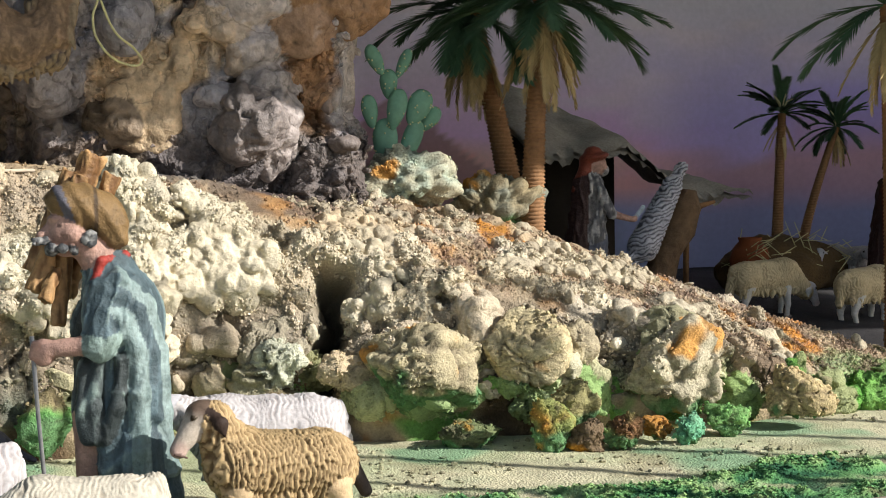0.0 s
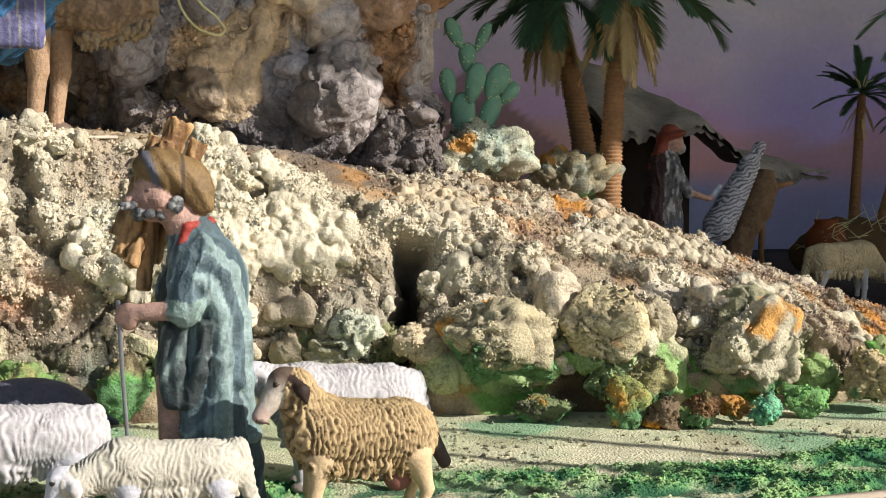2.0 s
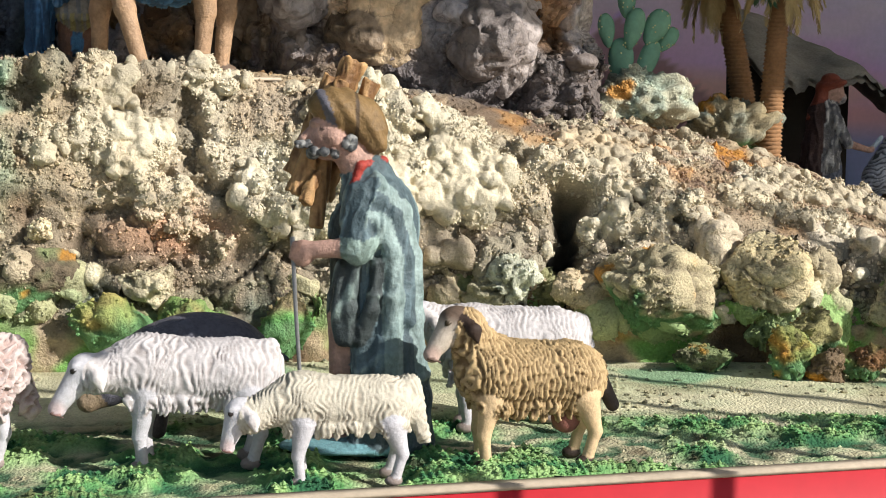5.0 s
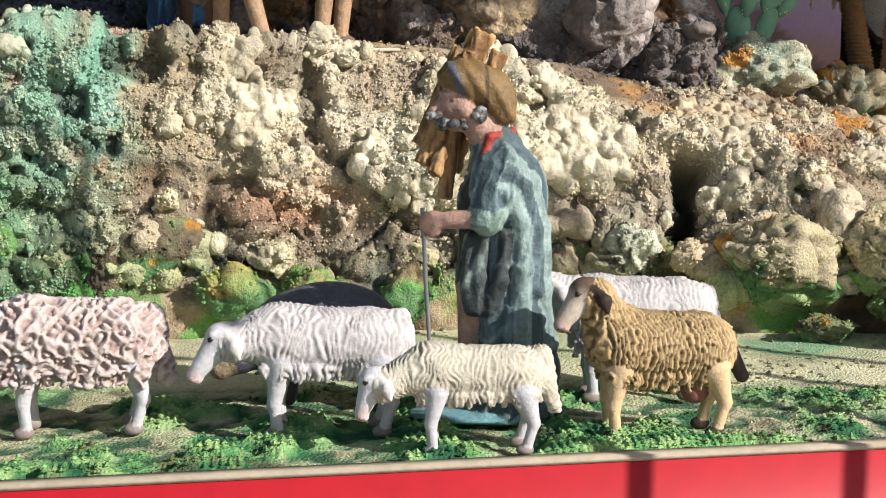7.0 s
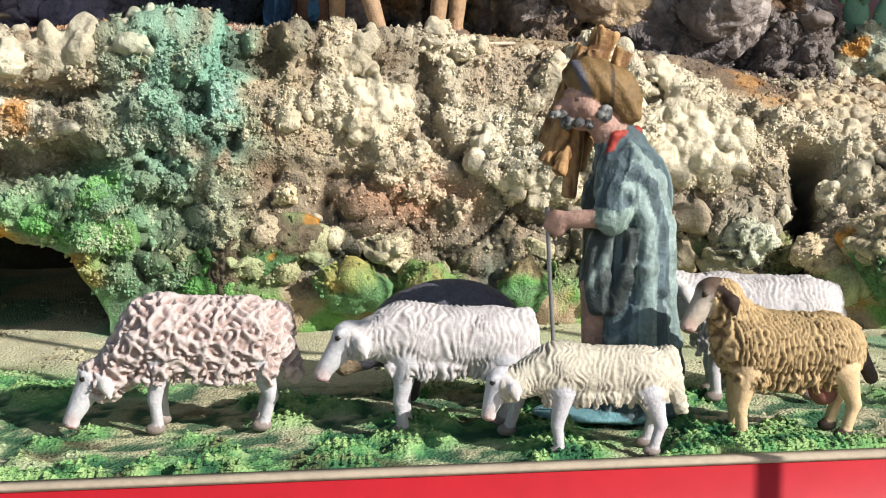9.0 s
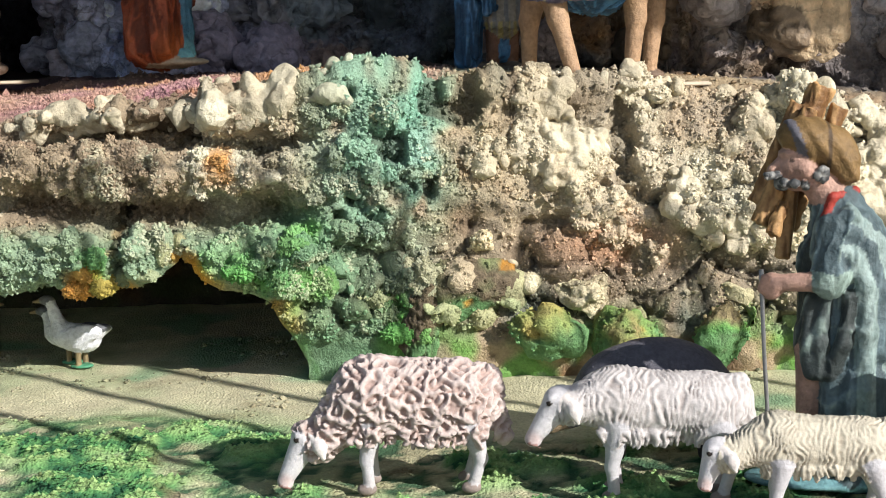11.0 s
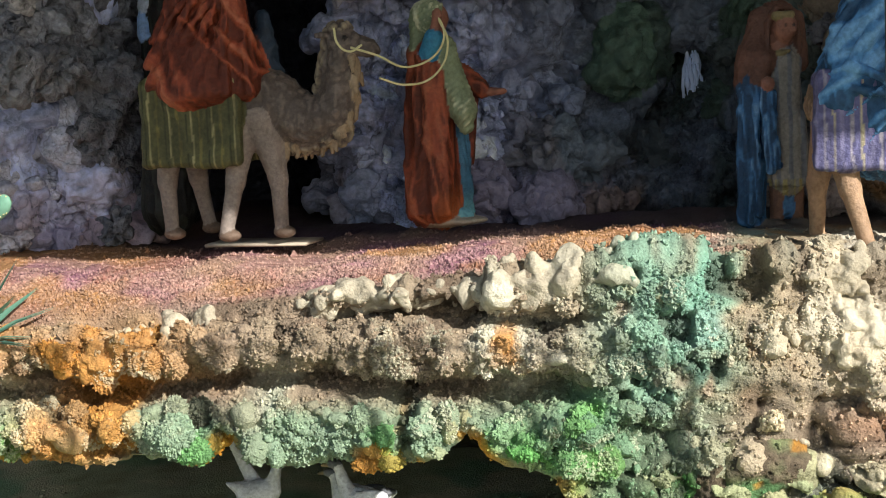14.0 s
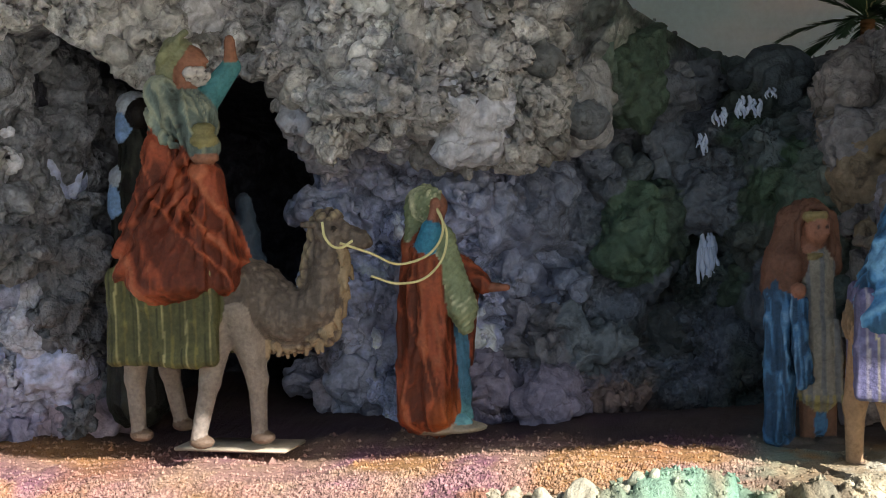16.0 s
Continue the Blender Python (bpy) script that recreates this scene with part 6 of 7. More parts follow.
GROOM = dict(cloak=rgb("8e472e"), scarf=rgb("7f8a6a"), skin=rgb("8a5c4a"), sleeve=rgb("3d86a8"), skirt=rgb("3f6c86"), base=rgb("a39886"), hem=rgb("b0602c"))
groom = [
    ell((0.03, 0, 0.012), (0.085, 0.06, 0.013), "base", 0.003),
    cap((-0.02, 0, 0.43), (-0.015, 0, 0.06), 0.056, 0.070, "cloak", 0.02, (1, 0.8, 1)), cap((-0.03, -0.03, 0.36), (-0.045, -0.03, 0.05), 0.04, 0.045, "cloak", 0.02),
    cap((0.035, 0.02, 0.30), (0.04, 0.02, 0.03), 0.036, 0.034, "skirt", 0.01), cap((0.0, -0.04, 0.38), (0.005, -0.045, 0.05), 0.038, 0.040, "cloak", 0.02), ell((0.055, -0.02, 0.03), (0.026, 0.018, 0.014), "skirt", 0.006),
    *[q for pts in (((-0.055, -0.035, 0.42), (-0.075, -0.045, 0.25), (-0.075, -0.050, 0.04)), ((-0.03, -0.055, 0.43), (-0.045, -0.068, 0.28), (-0.040, -0.070, 0.04)), ((-0.01, -0.060, 0.42), (-0.015, -0.075, 0.26), (-0.005, -0.078, 0.05)), ((0.015, -0.055, 0.40), (0.000, -0.078, 0.30), (-0.03, -0.080, 0.18), (-0.06, -0.070, 0.08)), ((0.03, -0.045, 0.36), (0.028, -0.068, 0.22), (0.026, -0.072, 0.04))) for q in ridge(pts, 0.009, 0.012, "cloak", 0.006)],
    cap((0.05, 0.03, 0.38), (0.11, 0.02, 0.34), 0.03, 0.024, "cloak", 0.01), cap((0.075, 0.03, 0.33), (0.07, 0.03, 0.16), 0.022, 0.012, "cloak", 0.01),
    cap((0.11, 0.02, 0.335), (0.15, 0.01, 0.335), 0.014, 0.010, "skin", 0.005), ell((0.16, 0.005, 0.335), (0.018, 0.009, 0.009), "skin", 0.004),
    cap((0.0, 0, 0.45), (0.0, 0, 0.52), 0.028, 0.026, "skin", 0.01), ell((0.002, 0, 0.525), (0.034, 0.032, 0.036), "skin", 0.006),
    ell((-0.016, -0.005, 0.53), (0.044, 0.040, 0.046), "scarf", 0.008, (0, 20, 0)), cap((-0.04, -0.01, 0.52), (-0.045, -0.02, 0.45), 0.026, 0.018, "scarf", 0.01),
    cap((0.03, -0.03, 0.46), (0.075, -0.045, 0.29), 0.026, 0.034, "scarf", 0.008), cap((0.075, -0.045, 0.29), (0.08, -0.045, 0.25), 0.03, 0.02, "scarf", 0.01),
    cap((-0.005, -0.05, 0.44), (0.012, -0.07, 0.475), 0.026, 0.024, "sleeve", 0.008), cap((0.012, -0.07, 0.475), (0.022, -0.075, 0.515), 0.014, 0.012, "skin", 0.005), ell((0.025, -0.075, 0.53), (0.014, 0.010, 0.018), "skin", 0.005)]


def groom_extra(p, h, tag, c):
    c = over(c, rgb("d0d0ac"), (tag == "scarf") * smooth(0.0, 0.003, h) * 0.7)
    c = over(c, rgb("b4602e"), (tag == "cloak") * smooth(0.13, 0.04, p[:, 2]) * smooth(-0.02, 0.03, p[:, 0]) * 0.6)
    return over(c, rgb("78b8c0"), (tag == "skirt") * smooth(0.10, 0.03, p[:, 2]) * 0.7)


figure("groom_statue", groom, 0.0046, turned(-1.375, 1.335, 0.735, 0, 1.06), GROOM, cloth_relief(("cloak", "skirt", "scarf"), 0.024, 0.0034, 27, 0.15, bands=("scarf",)),
       cloth_colour(rgb("96563a"), ("cloak",), 0.0036, groom_extra), "camel groom statue in a rust cloak and striped headcloth", "statue")

MAID = dict(drape=rgb("4a7ba8"), hood=rgb("6a4a3c"), dress=rgb("9a9488"), skin=rgb("a0705c"), leg=rgb("7c5a48"), base=rgb("5f574e"), trim=rgb("8f8058"))
maid = [
    ell((0.02, 0, 0.010), (0.085, 0.06, 0.012), "base", 0.003),
    cap((0.020, 0, 0.42), (0.030, 0, 0.14), 0.046, 0.046, "dress", 0.02, (1, 0.8, 1)),
    *[cap((0.005 + 0.016 * i, -0.034 + 0.002 * (i - 2) ** 2, 0.30), (0.002 + 0.018 * i, -0.038 + 0.002 * (i - 2) ** 2, 0.125), 0.008, 0.010, "dress", 0.006) for i in range(5)],
    cap((0.008, 0, 0.14), (0.000, 0, 0.03), 0.019, 0.015, "leg", 0.005), cap((0.052, 0.02, 0.14), (0.052, 0.02, 0.03), 0.019, 0.015, "leg", 0.005),
    ell((-0.008, -0.015, 0.022), (0.030, 0.014, 0.012), "base", 0.004), ell((0.058, 0.0, 0.022), (0.028, 0.014, 0.012), "base", 0.004),
    cap((-0.048, -0.005, 0.38), (-0.060, -0.005, 0.04), 0.036, 0.034, "drape", 0.015, (1, 0.8, 1)), cap((0.0, 0.01, 0.36), (0.02, 0.02, 0.06), 0.03, 0.03, "drape", 0.015),
    *[q for pts in (((-0.078, -0.022, 0.37), (-0.084, -0.026, 0.20), (-0.086, -0.022, 0.03)), ((-0.060, -0.034, 0.38), (-0.068, -0.036, 0.22), (-0.064, -0.034, 0.03)), ((-0.042, -0.038, 0.38), (-0.046, -0.040, 0.20), (-0.040, -0.034, 0.05)),
                    ((-0.020, -0.046, 0.36), (-0.022, -0.054, 0.24), (-0.010, -0.054, 0.16), (0.008, -0.048, 0.17)), ((0.000, -0.046, 0.35), (-0.006, -0.056, 0.26), (0.006, -0.054, 0.19))) for q in ridge(pts, 0.010, 0.011, "drape", 0.006)],
    cap((0.000, 0, 0.43), (0.020, 0, 0.48), 0.030, 0.024, "skin", 0.01), ell((0.030, -0.020, 0.507), (0.028, 0.028, 0.037), "skin", 0.004), cap((0.050, -0.038, 0.506), (0.054, -0.042, 0.498), 0.005, 0.005, "skin", 0.004),
    ell((0.010, 0.022, 0.525), (0.050, 0.042, 0.050), "hood", 0.006), cap((-0.028, 0.005, 0.53), (-0.055, -0.005, 0.42), 0.026, 0.036, "hood", 0.02), cap((-0.052, -0.006, 0.44), (-0.072, -0.006, 0.375), 0.034, 0.026, "hood", 0.02), cap((-0.02, -0.03, 0.43), (-0.035, -0.034, 0.385), 0.028, 0.022, "hood", 0.015), cap((0.058, 0.02, 0.53), (0.060, 0.02, 0.42), 0.018, 0.024, "hood", 0.012),
    *ridge(((-0.012, -0.030, 0.455), (-0.010, -0.030, 0.52), (0.012, -0.026, 0.556), (0.042, -0.020, 0.556), (0.062, -0.008, 0.52), (0.064, -0.004, 0.45)), 0.007, 0.007, "hood", 0.004),
    cap((0.010, -0.038, 0.535), (0.046, -0.032, 0.538), 0.011, 0.010, "trim", 0.003), cap((0.016, -0.032, 0.445), (0.040, -0.034, 0.450), 0.006, 0.005, "trim", 0.003), ell((-0.012, -0.056, 0.372), (0.016, 0.013, 0.018), "skin", 0.004)]


def maid_extra(p, h, tag, c):
    c = over(c, rgb("b8a860"), (tag == "dress") * (p[:, 2] < 0.135) * (np.sin(p[:, 0] / 0.003) > -0.2) * 0.7)
    c = over(c, rgb("5a6a80"), (tag == "dress") * (np.sin(p[:, 0] / 0.005) > 0.4) * 0.5)
    return over(c, rgb("2a2624"), (tag == "skin") * (np.minimum(np.hypot(p[:, 0] - 0.032, p[:, 2] - 0.512), np.hypot(p[:, 0] - 0.052, p[:, 2] - 0.512)) < 0.004) * 0.8)


figure("groom_statue", maid, 0.0046, turned(-0.495, 1.35, 0.695, 0, 1.03), MAID, cloth_relief(("drape", "hood", "dress"), 0.020, 0.0026, 37, 0.05),
       cloth_colour(rgb("7fa8cc"), ("drape",), 0.003, maid_extra), "attendant statue in a brown hood with a blue drape", "statue")

RIDER_B = dict(robe=rgb("5088ba"), skin=rgb("9a6a50"), dark=rgb("3f4a5c"), turban=rgb("8a8f9a"))
figure("rider_statue", [cap((0.0, 0, 0.42), (-0.04, 0, 0.10), 0.07, 0.13, "robe", 0.03, (1, 0.85, 1)), cap((0.0, -0.06, 0.34), (-0.13, -0.09, 0.06), 0.05, 0.045, "robe", 0.03),
                        cap((0.08, -0.04, 0.32), (0.12, -0.08, 0.06), 0.06, 0.06, "robe", 0.03), cap((-0.02, 0, 0.08), (-0.02, 0, 0.02), 0.15, 0.165, "robe", 0.03, (1, 0.8, 1)),
                        *[q for pts in (((0.02, -0.085, 0.34), (-0.07, -0.105, 0.26), (-0.145, -0.10, 0.15), (-0.11, -0.125, 0.08), (0.0, -0.145, 0.06), (0.12, -0.14, 0.07)), ((0.04, -0.09, 0.30), (-0.05, -0.125, 0.21), (-0.10, -0.13, 0.13), (-0.03, -0.15, 0.10), (0.10, -0.145, 0.11)),
                                        ((0.03, -0.08, 0.38), (-0.05, -0.09, 0.33), (-0.13, -0.085, 0.22), (-0.155, -0.08, 0.10)), ((0.06, -0.095, 0.27), (-0.01, -0.135, 0.19), (0.03, -0.145, 0.15), (0.11, -0.14, 0.16)), ((0.08, -0.08, 0.33), (0.06, -0.12, 0.24), (0.12, -0.13, 0.21))) for q in ridge(pts, 0.010, 0.013, "robe", 0.008)],
                        cap((0, 0, 0.45), (0.0, 0, 0.50), 0.032, 0.03, "skin", 0.01), ell((0.01, 0, 0.54), (0.04, 0.035, 0.045), "skin", 0.01), ell((-0.01, 0, 0.57), (0.055, 0.05, 0.045), "turban", 0.01)],
       0.0055, turned(-0.22, 1.08, 0.985, 0, 1.0), RIDER_B, cloth_relief(("robe",), 0.030, 0.004, 47, -0.8, bands=("turban",)), cloth_colour(rgb("7cb0d8"), ("robe",), 0.0042),
       "king statue in a deep blue robe riding a camel", "statue")

# two attendants in the dark passage
ATT = dict(robe=rgb("23241f"), skin=rgb("1c1614"), turban=rgb("c6cfdd"), cloth=rgb("8fb0de"))
for ax, ay, az, s in ((-2.222, 1.50, 1.09, 0.95), (-2.25, 1.50, 0.81, 1.0)):
    tall = 0.40 if az > 1 else 0.46
    figure("attendant_statue", [cap((0, 0, tall), (0, 0, -0.02 if az < 1 else -0.3), 0.05, 0.08, "robe", 0.03), ell((0.02, -0.02, tall + 0.09), (0.036, 0.034, 0.044), "skin", 0.01),
                                ell((-0.005, 0, tall + 0.115), (0.05, 0.045, 0.04), "turban", 0.01), cap((-0.03, -0.02, tall + 0.075), (-0.025, -0.03, tall + 0.03), 0.022, 0.024, "cloth", 0.015)],
           0.006, turned(ax, ay, az, 0, s), ATT, cloth_relief(("robe",), 0.03, 0.004, 57, bands=("turban",)), cloth_colour(rgb("3a3c34"), ("robe",), 0.004),
           "dark-faced attendant statue in a blue and white turban", "statue")

# planks under the camels
for px, py, pz, w, rz in ((-1.88, 1.29, 0.704, 0.30, -3), (-0.18, 1.14, 0.668, 0.46, -1)):
    pl = new("plank")
    part("board", box_bm(-w / 2, w / 2, -0.07, 0.07, -0.004, 0.005, 0.002), M["plank"], pl)
    pl.matrix_world = pose(px, py, pz, 0, 0, rz)
    tagged(pl, "pale sawn plank under the camel statue", "plank")


# geese
GOOSE = dict(white=rgb("d6d8dc"), grey=rgb("6a6c70"), beak=rgb("8a7a5a"), base=rgb("4c8a6a"))


def goose(place, neck, wing, label):
    P = [ell((0, 0, 0.075), (0.062, 0.034, 0.036), "white", 0.01, (0, 12, 0)), cap((0.045, 0, 0.085), (0.085, 0, 0.098), 0.022, 0.006, "white", 0.01),
         cap((-0.035, 0, 0.085), (neck[0], 0, neck[1]), 0.022, 0.012, "white", 0.012), ell((neck[0] - 0.008, 0, neck[1] + 0.006), (0.019, 0.013, 0.013), "grey", 0.006),
         cap((neck[0] - 0.022, 0, neck[1] + 0.005), (neck[0] - 0.042, 0, neck[1] + 0.002), 0.007, 0.004, "beak", 0.003),
         cap((0.005, -0.01, 0.05), (0.005, -0.01, 0.004), 0.008, 0.007, "beak", 0.004), cap((0.015, 0.015, 0.05), (0.015, 0.015, 0.004), 0.008, 0.007, "beak", 0.004), ell((0.01, 0, 0.004), (0.03, 0.022, 0.006), "base", 0.003)]
    if wing:
        P += [cap((0.02, -0.02, 0.10), (0.075, -0.02, 0.20), 0.022, 0.010, "white", 0.01, (1, 0.45, 1))]
    else:
        P += [ell((0.02, -0.026, 0.088), (0.055, 0.012, 0.024), "white", 0.006, (0, -10, 0)), ell((0.06, 0.0, 0.10), (0.03, 0.02, 0.010), "grey", 0.006)]
    return figure("goose_statue", P, 0.0035, place, GOOSE, lambda p, n, t: 0.0012 * vnoise(p * np.array((1, 1, 2)), 0.010, 3) * (t == "white"), None, label, "goose statue")


goose(turned(-1.53, 0.95, 0.0, 0, 1.0), (-0.062, 0.165), False, "white goose statue with a grey head, neck stretched")
goose(turned(-1.57, 1.0, 0.0, 0, 0.95), (-0.055, 0.135), False, "white goose statue standing close beside its mate")
goose(turned(-1.83, 1.00, 0.0, 180, 1.0), (-0.055, 0.150), True, "white goose statue with one raised wing")


# ropes
def rope(points, r=0.003):
    cu = bpy.data.curves.new("rope", "CURVE")
    cu.dimensions, cu.bevel_depth, cu.bevel_resolution = "3D", r, 2
    sp = cu.splines.new("BEZIER")
    sp.bezier_points.add(len(points) - 1)
    for b, p in zip(sp.bezier_points, points):
        b.co, b.handle_left_type, b.handle_right_type = p, "AUTO", "AUTO"
    cu.materials.append(M["rope"])
    return tagged(new("rope", cu), "pale yellow cord lead hanging from the camel's bridle", "rope")


rope([(-1.53, 1.06, 1.22), (-1.47, 1.06, 1.20), (-1.40, 1.15, 1.165), (-1.33, 1.20, 1.21), (-1.345, 1.25, 1.29), (-1.365, 1.26, 1.295)])
rope([(-1.47, 1.10, 1.14), (-1.41, 1.13, 1.12), (-1.345, 1.18, 1.14), (-1.315, 1.22, 1.22), (-1.345, 1.25, 1.29)])
rope([(-1.565, 1.04, 1.27), (-1.555, 1.035, 1.23), (-1.53, 1.045, 1.21), (-1.50, 1.06, 1.225)])
rope([(0.20, 1.06, 1.16), (0.21, 1.05, 1.09), (0.195, 1.05, 1.03), (0.215, 1.05, 0.965), (0.27, 1.06, 0.925), (0.31, 1.07, 0.93), (0.30, 1.07, 0.955), (0.25, 1.06, 1.0), (0.21, 1.05, 1.09)])


# ---- plants ----
def frond_bm(length, droop, width, leaflets=22, fold=0.5, bm=None):
    """A palm leaf along +x: a thin rib with a row of narrow leaflets on each side."""
    bm = bm or bmesh.new()
    pts = []
    for i in range(13):
        s = i / 12
        a = droop * s
        pts.append(Vector((length * (math.sin(a) / max(droop, 1e-3) if droop > 0.01 else s), 0, length * ((math.cos(a) - 1) / max(droop, 1e-3)))))
    tube_bm(pts, [0.0035 * (1 - 0.8 * i / 12) for i in range(13)], 5, bm)
    for i in range(leaflets):
        s = 0.10 + 0.90 * i / (leaflets - 1)
        k = min(int(s * 12), 11)
        p = pts[k].lerp(pts[k + 1], s * 12 - k)
        d = (pts[k + 1] - pts[k]).normalized()
        w = width * math.sin(math.pi * min(0.12 + 0.86 * s, 1)) ** 0.6 + 0.006
        for side in (-1, 1):
            up = Vector((d.z * -1, 0, d.x))
            out = (Vector((0, side, 0)) * 0.55 + d * 1.0 + up * fold * random.uniform(0.1, 0.5)).normalized()
            tip = p + out * w * random.uniform(0.85, 1.1) - Vector((0, 0, w * 0.15))
            m = p.lerp(tip, 0.5) + up * 0.002
            b = d * length * 0.017
            vs = [bm.verts.new(q) for q in (p - b, p + b, m + b * 0.9, tip, m - b * 0.9)]
            bm.faces.new(vs if side > 0 else vs[::-1])
    return bm


def palm(place, height, lean, radius, crown, n_green, n_dry, label, seed, dark=False):
    random.seed(seed)
    top = Vector((lean[0], lean[1], height))
    th = tagged(new("palm_tree"), label, "palm tree")
    th.location = place
    bm = bmesh.new()
    rings = int(height / 0.0115)
    sides, prev = 16, None
    for i in range(rings * 3 + 1):
        s = i / (rings * 3)
        c = Vector((lean[0] * s ** 1.3, lean[1] * s ** 1.3, height * s))
        r = radius * (1.35 - 0.45 * s + 0.25 * (1 - s) ** 6) * (0.98, 1.15, 1.03)[i % 3]
        ring = [bm.verts.new(c + Vector((math.cos(k * math.tau / sides), math.sin(k * math.tau / sides), 0)) * r * (1 + 0.035 * math.sin(k * 2.4 + i * 0.8))) for k in range(sides)]
        if prev:
            for k in range(sides):
                bm.faces.new((prev[k], prev[(k + 1) % sides], ring[(k + 1) % sides], ring[k]))
        prev = ring
    bm.faces.new(prev)
    part("trunk", bm, M["bark"], th)
    for kind, n, mat in (("frond", n_green, M["leaf"]), ("dry_frond", n_dry, M["dry_leaf"])):
        for i in range(n):
            az = i * 2.39996 + random.uniform(-0.2, 0.2)
            if kind == "frond":
                tilt = random.uniform(-18, 60) if i % 3 else random.uniform(40, 88)
                bm = frond_bm(crown * random.uniform(0.85, 1.1), random.uniform(0.5, 1.15), crown * 0.25, 36)
            else:
                tilt = random.uniform(-80, -50)
                bm = frond_bm(crown * random.uniform(0.6, 0.85), random.uniform(0.15, 0.4), crown * 0.11, 24, 0.9)
            o = part("frond", bm, mat, th, "dry straw-coloured frond" if kind == "dry_frond" else "")
            o.matrix_world = Matrix.Translation(Vector((*top[:2], top.z - (0.03 if kind == "dry_frond" else 0)))) @ Euler((0, radians(-tilt), az)).to_matrix().to_4x4()
    bm = bmesh.new()
    for i in range(7):
        a = i * 0.9
        tube_bm([top, top + Vector((math.cos(a) * 0.02, math.sin(a) * 0.02, 0.05)), top + Vector((math.cos(a) * 0.05, math.sin(a) * 0.05, 0.06 + 0.01 * (i % 3)))], [0.004, 0.003, 0.002], 5, bm)
    part("flower_stalk", bm, M["rope"], th, "yellow flower stalks at the crown")
    return th


palm((1.50, 1.52, 0.38), 0.78, (0.045, 0.0), 0.026, 0.38, 42, 26, "tall palm tree with ringed trunk and dry hanging fronds", 3)
palm((1.56, 1.78, 0.36), 0.78, (-0.15, 0.0), 0.030, 0.36, 40, 26, "leaning palm tree with a heavy skirt of fronds", 5)
palm((3.15, 2.90, 0.20), 0.66, (0.03, 0.0), 0.018, 0.20, 26, 10, "slim dark palm tree in the shaded valley", 7)
palm((3.27, 2.92, 0.20), 0.60, (0.19, 0.0), 0.016, 0.185, 26, 10, "slim leaning palm tree in the shaded valley", 9)
palm((2.56, 1.20, 0.02), 1.10, (-0.03, 0.0), 0.022, 0.36, 26, 14, "palm tree with green and dry fronds by the bank's end", 11)


def cactus(place):
    th = tagged(new("cactus"), "blue-green prickly pear cactus with pale spines", "cactus")
    th.location = place
    pads = [((0.0, 0, 0.07), (0.045, 0.022, 0.075), 0), ((0.075, -0.01, 0.075), (0.036, 0.02, 0.07), 24), ((-0.045, 0, 0.165), (0.030, 0.018, 0.05), -8),
            ((0.03, -0.02, 0.17), (0.036, 0.02, 0.062), 14), ((0.10, -0.01, 0.175), (0.044, 0.02, 0.058), 30), ((0.015, 0.005, 0.245), (0.032, 0.02, 0.045), 0),
            ((-0.025, 0, 0.315), (0.028, 0.016, 0.050), -28), ((0.06, 0, 0.305), (0.022, 0.014, 0.048), 26), ((0.14, 0.01, 0.14), (0.03, 0.018, 0.045), 40)]
    random.seed(21)
    for c, r, tilt in pads:
        bm = bmesh.new()
        bmesh.ops.create_icosphere(bm, subdivisions=4, radius=1)
        m = Euler((0, radians(tilt), random.uniform(-0.3, 0.3))).to_matrix()
        spots = []
        for v in bm.verts:
            q = v.co.copy()
            q.x *= (0.80 + 0.22 * q.z)
            if q.y < -0.1 and random.random() < 0.035:
                spots.append(m @ Vector((q.x * r[0], q.y * r[1], q.z * r[2])))
            v.co = Vector(c) + m @ Vector((q.x * r[0], q.y * r[1], q.z * r[2])) * (1 + 0.04 * noise.noise(q * 3))
        pad = part("pad", bm, M["cactus"], th)
        bm = bmesh.new()
        for s in spots[:14]:
            g = bmesh.ops.create_icosphere(bm, subdivisions=1, radius=0.0028)
            bmesh.ops.translate(bm, verts=g["verts"], vec=Vector(c) + s * 1.02)
        if spots:
            tagged(part("spine_tufts", bm, M["rope"], pad, "pale spine tufts"), kind="stuff")
        else:
            bm.free()


cactus((1.06, 1.56, 0.66))
cactus((-2.67, 1.02, 0.70))
palm((-0.27, 2.75, 0.80), 1.02, (0.02, 0.0), 0.024, 0.30, 26, 10, "palm tree rising behind the grotto's rim", 13)


def agave():
    th = tagged(new("agave"), "grey-green agave with long pointed leaves", "agave")
    th.location = (-2.43, 0.68, 0.53)
    random.seed(31)
    for i in range(24):
        az, el, ln = i * 2.4, random.uniform(0.1, 1.25), random.uniform(0.15, 0.27)
        out = Vector((math.cos(az) * math.cos(el), math.sin(az) * math.cos(el), math.sin(el)))
        tip = out * ln
        side = out.cross(Vector((0, 0, 1))).normalized() * 0.011
        bm = bmesh.new()
        a = [bm.verts.new(q) for q in (side * 0.6, -side * 0.6, tip * 0.5 - side, tip * 0.5 + side, tip - Vector((0, 0, 0.02)))]
        up = [bm.verts.new(v.co + Vector((0, 0, 0.004))) for v in a]
        for f in ((0, 1, 2, 3), (3, 2, 4)):
            bm.faces.new([a[k] for k in f][::-1])
            bm.faces.new([up[k] for k in f])
        part("leaf", bm, M["cactus"], th)


agave()

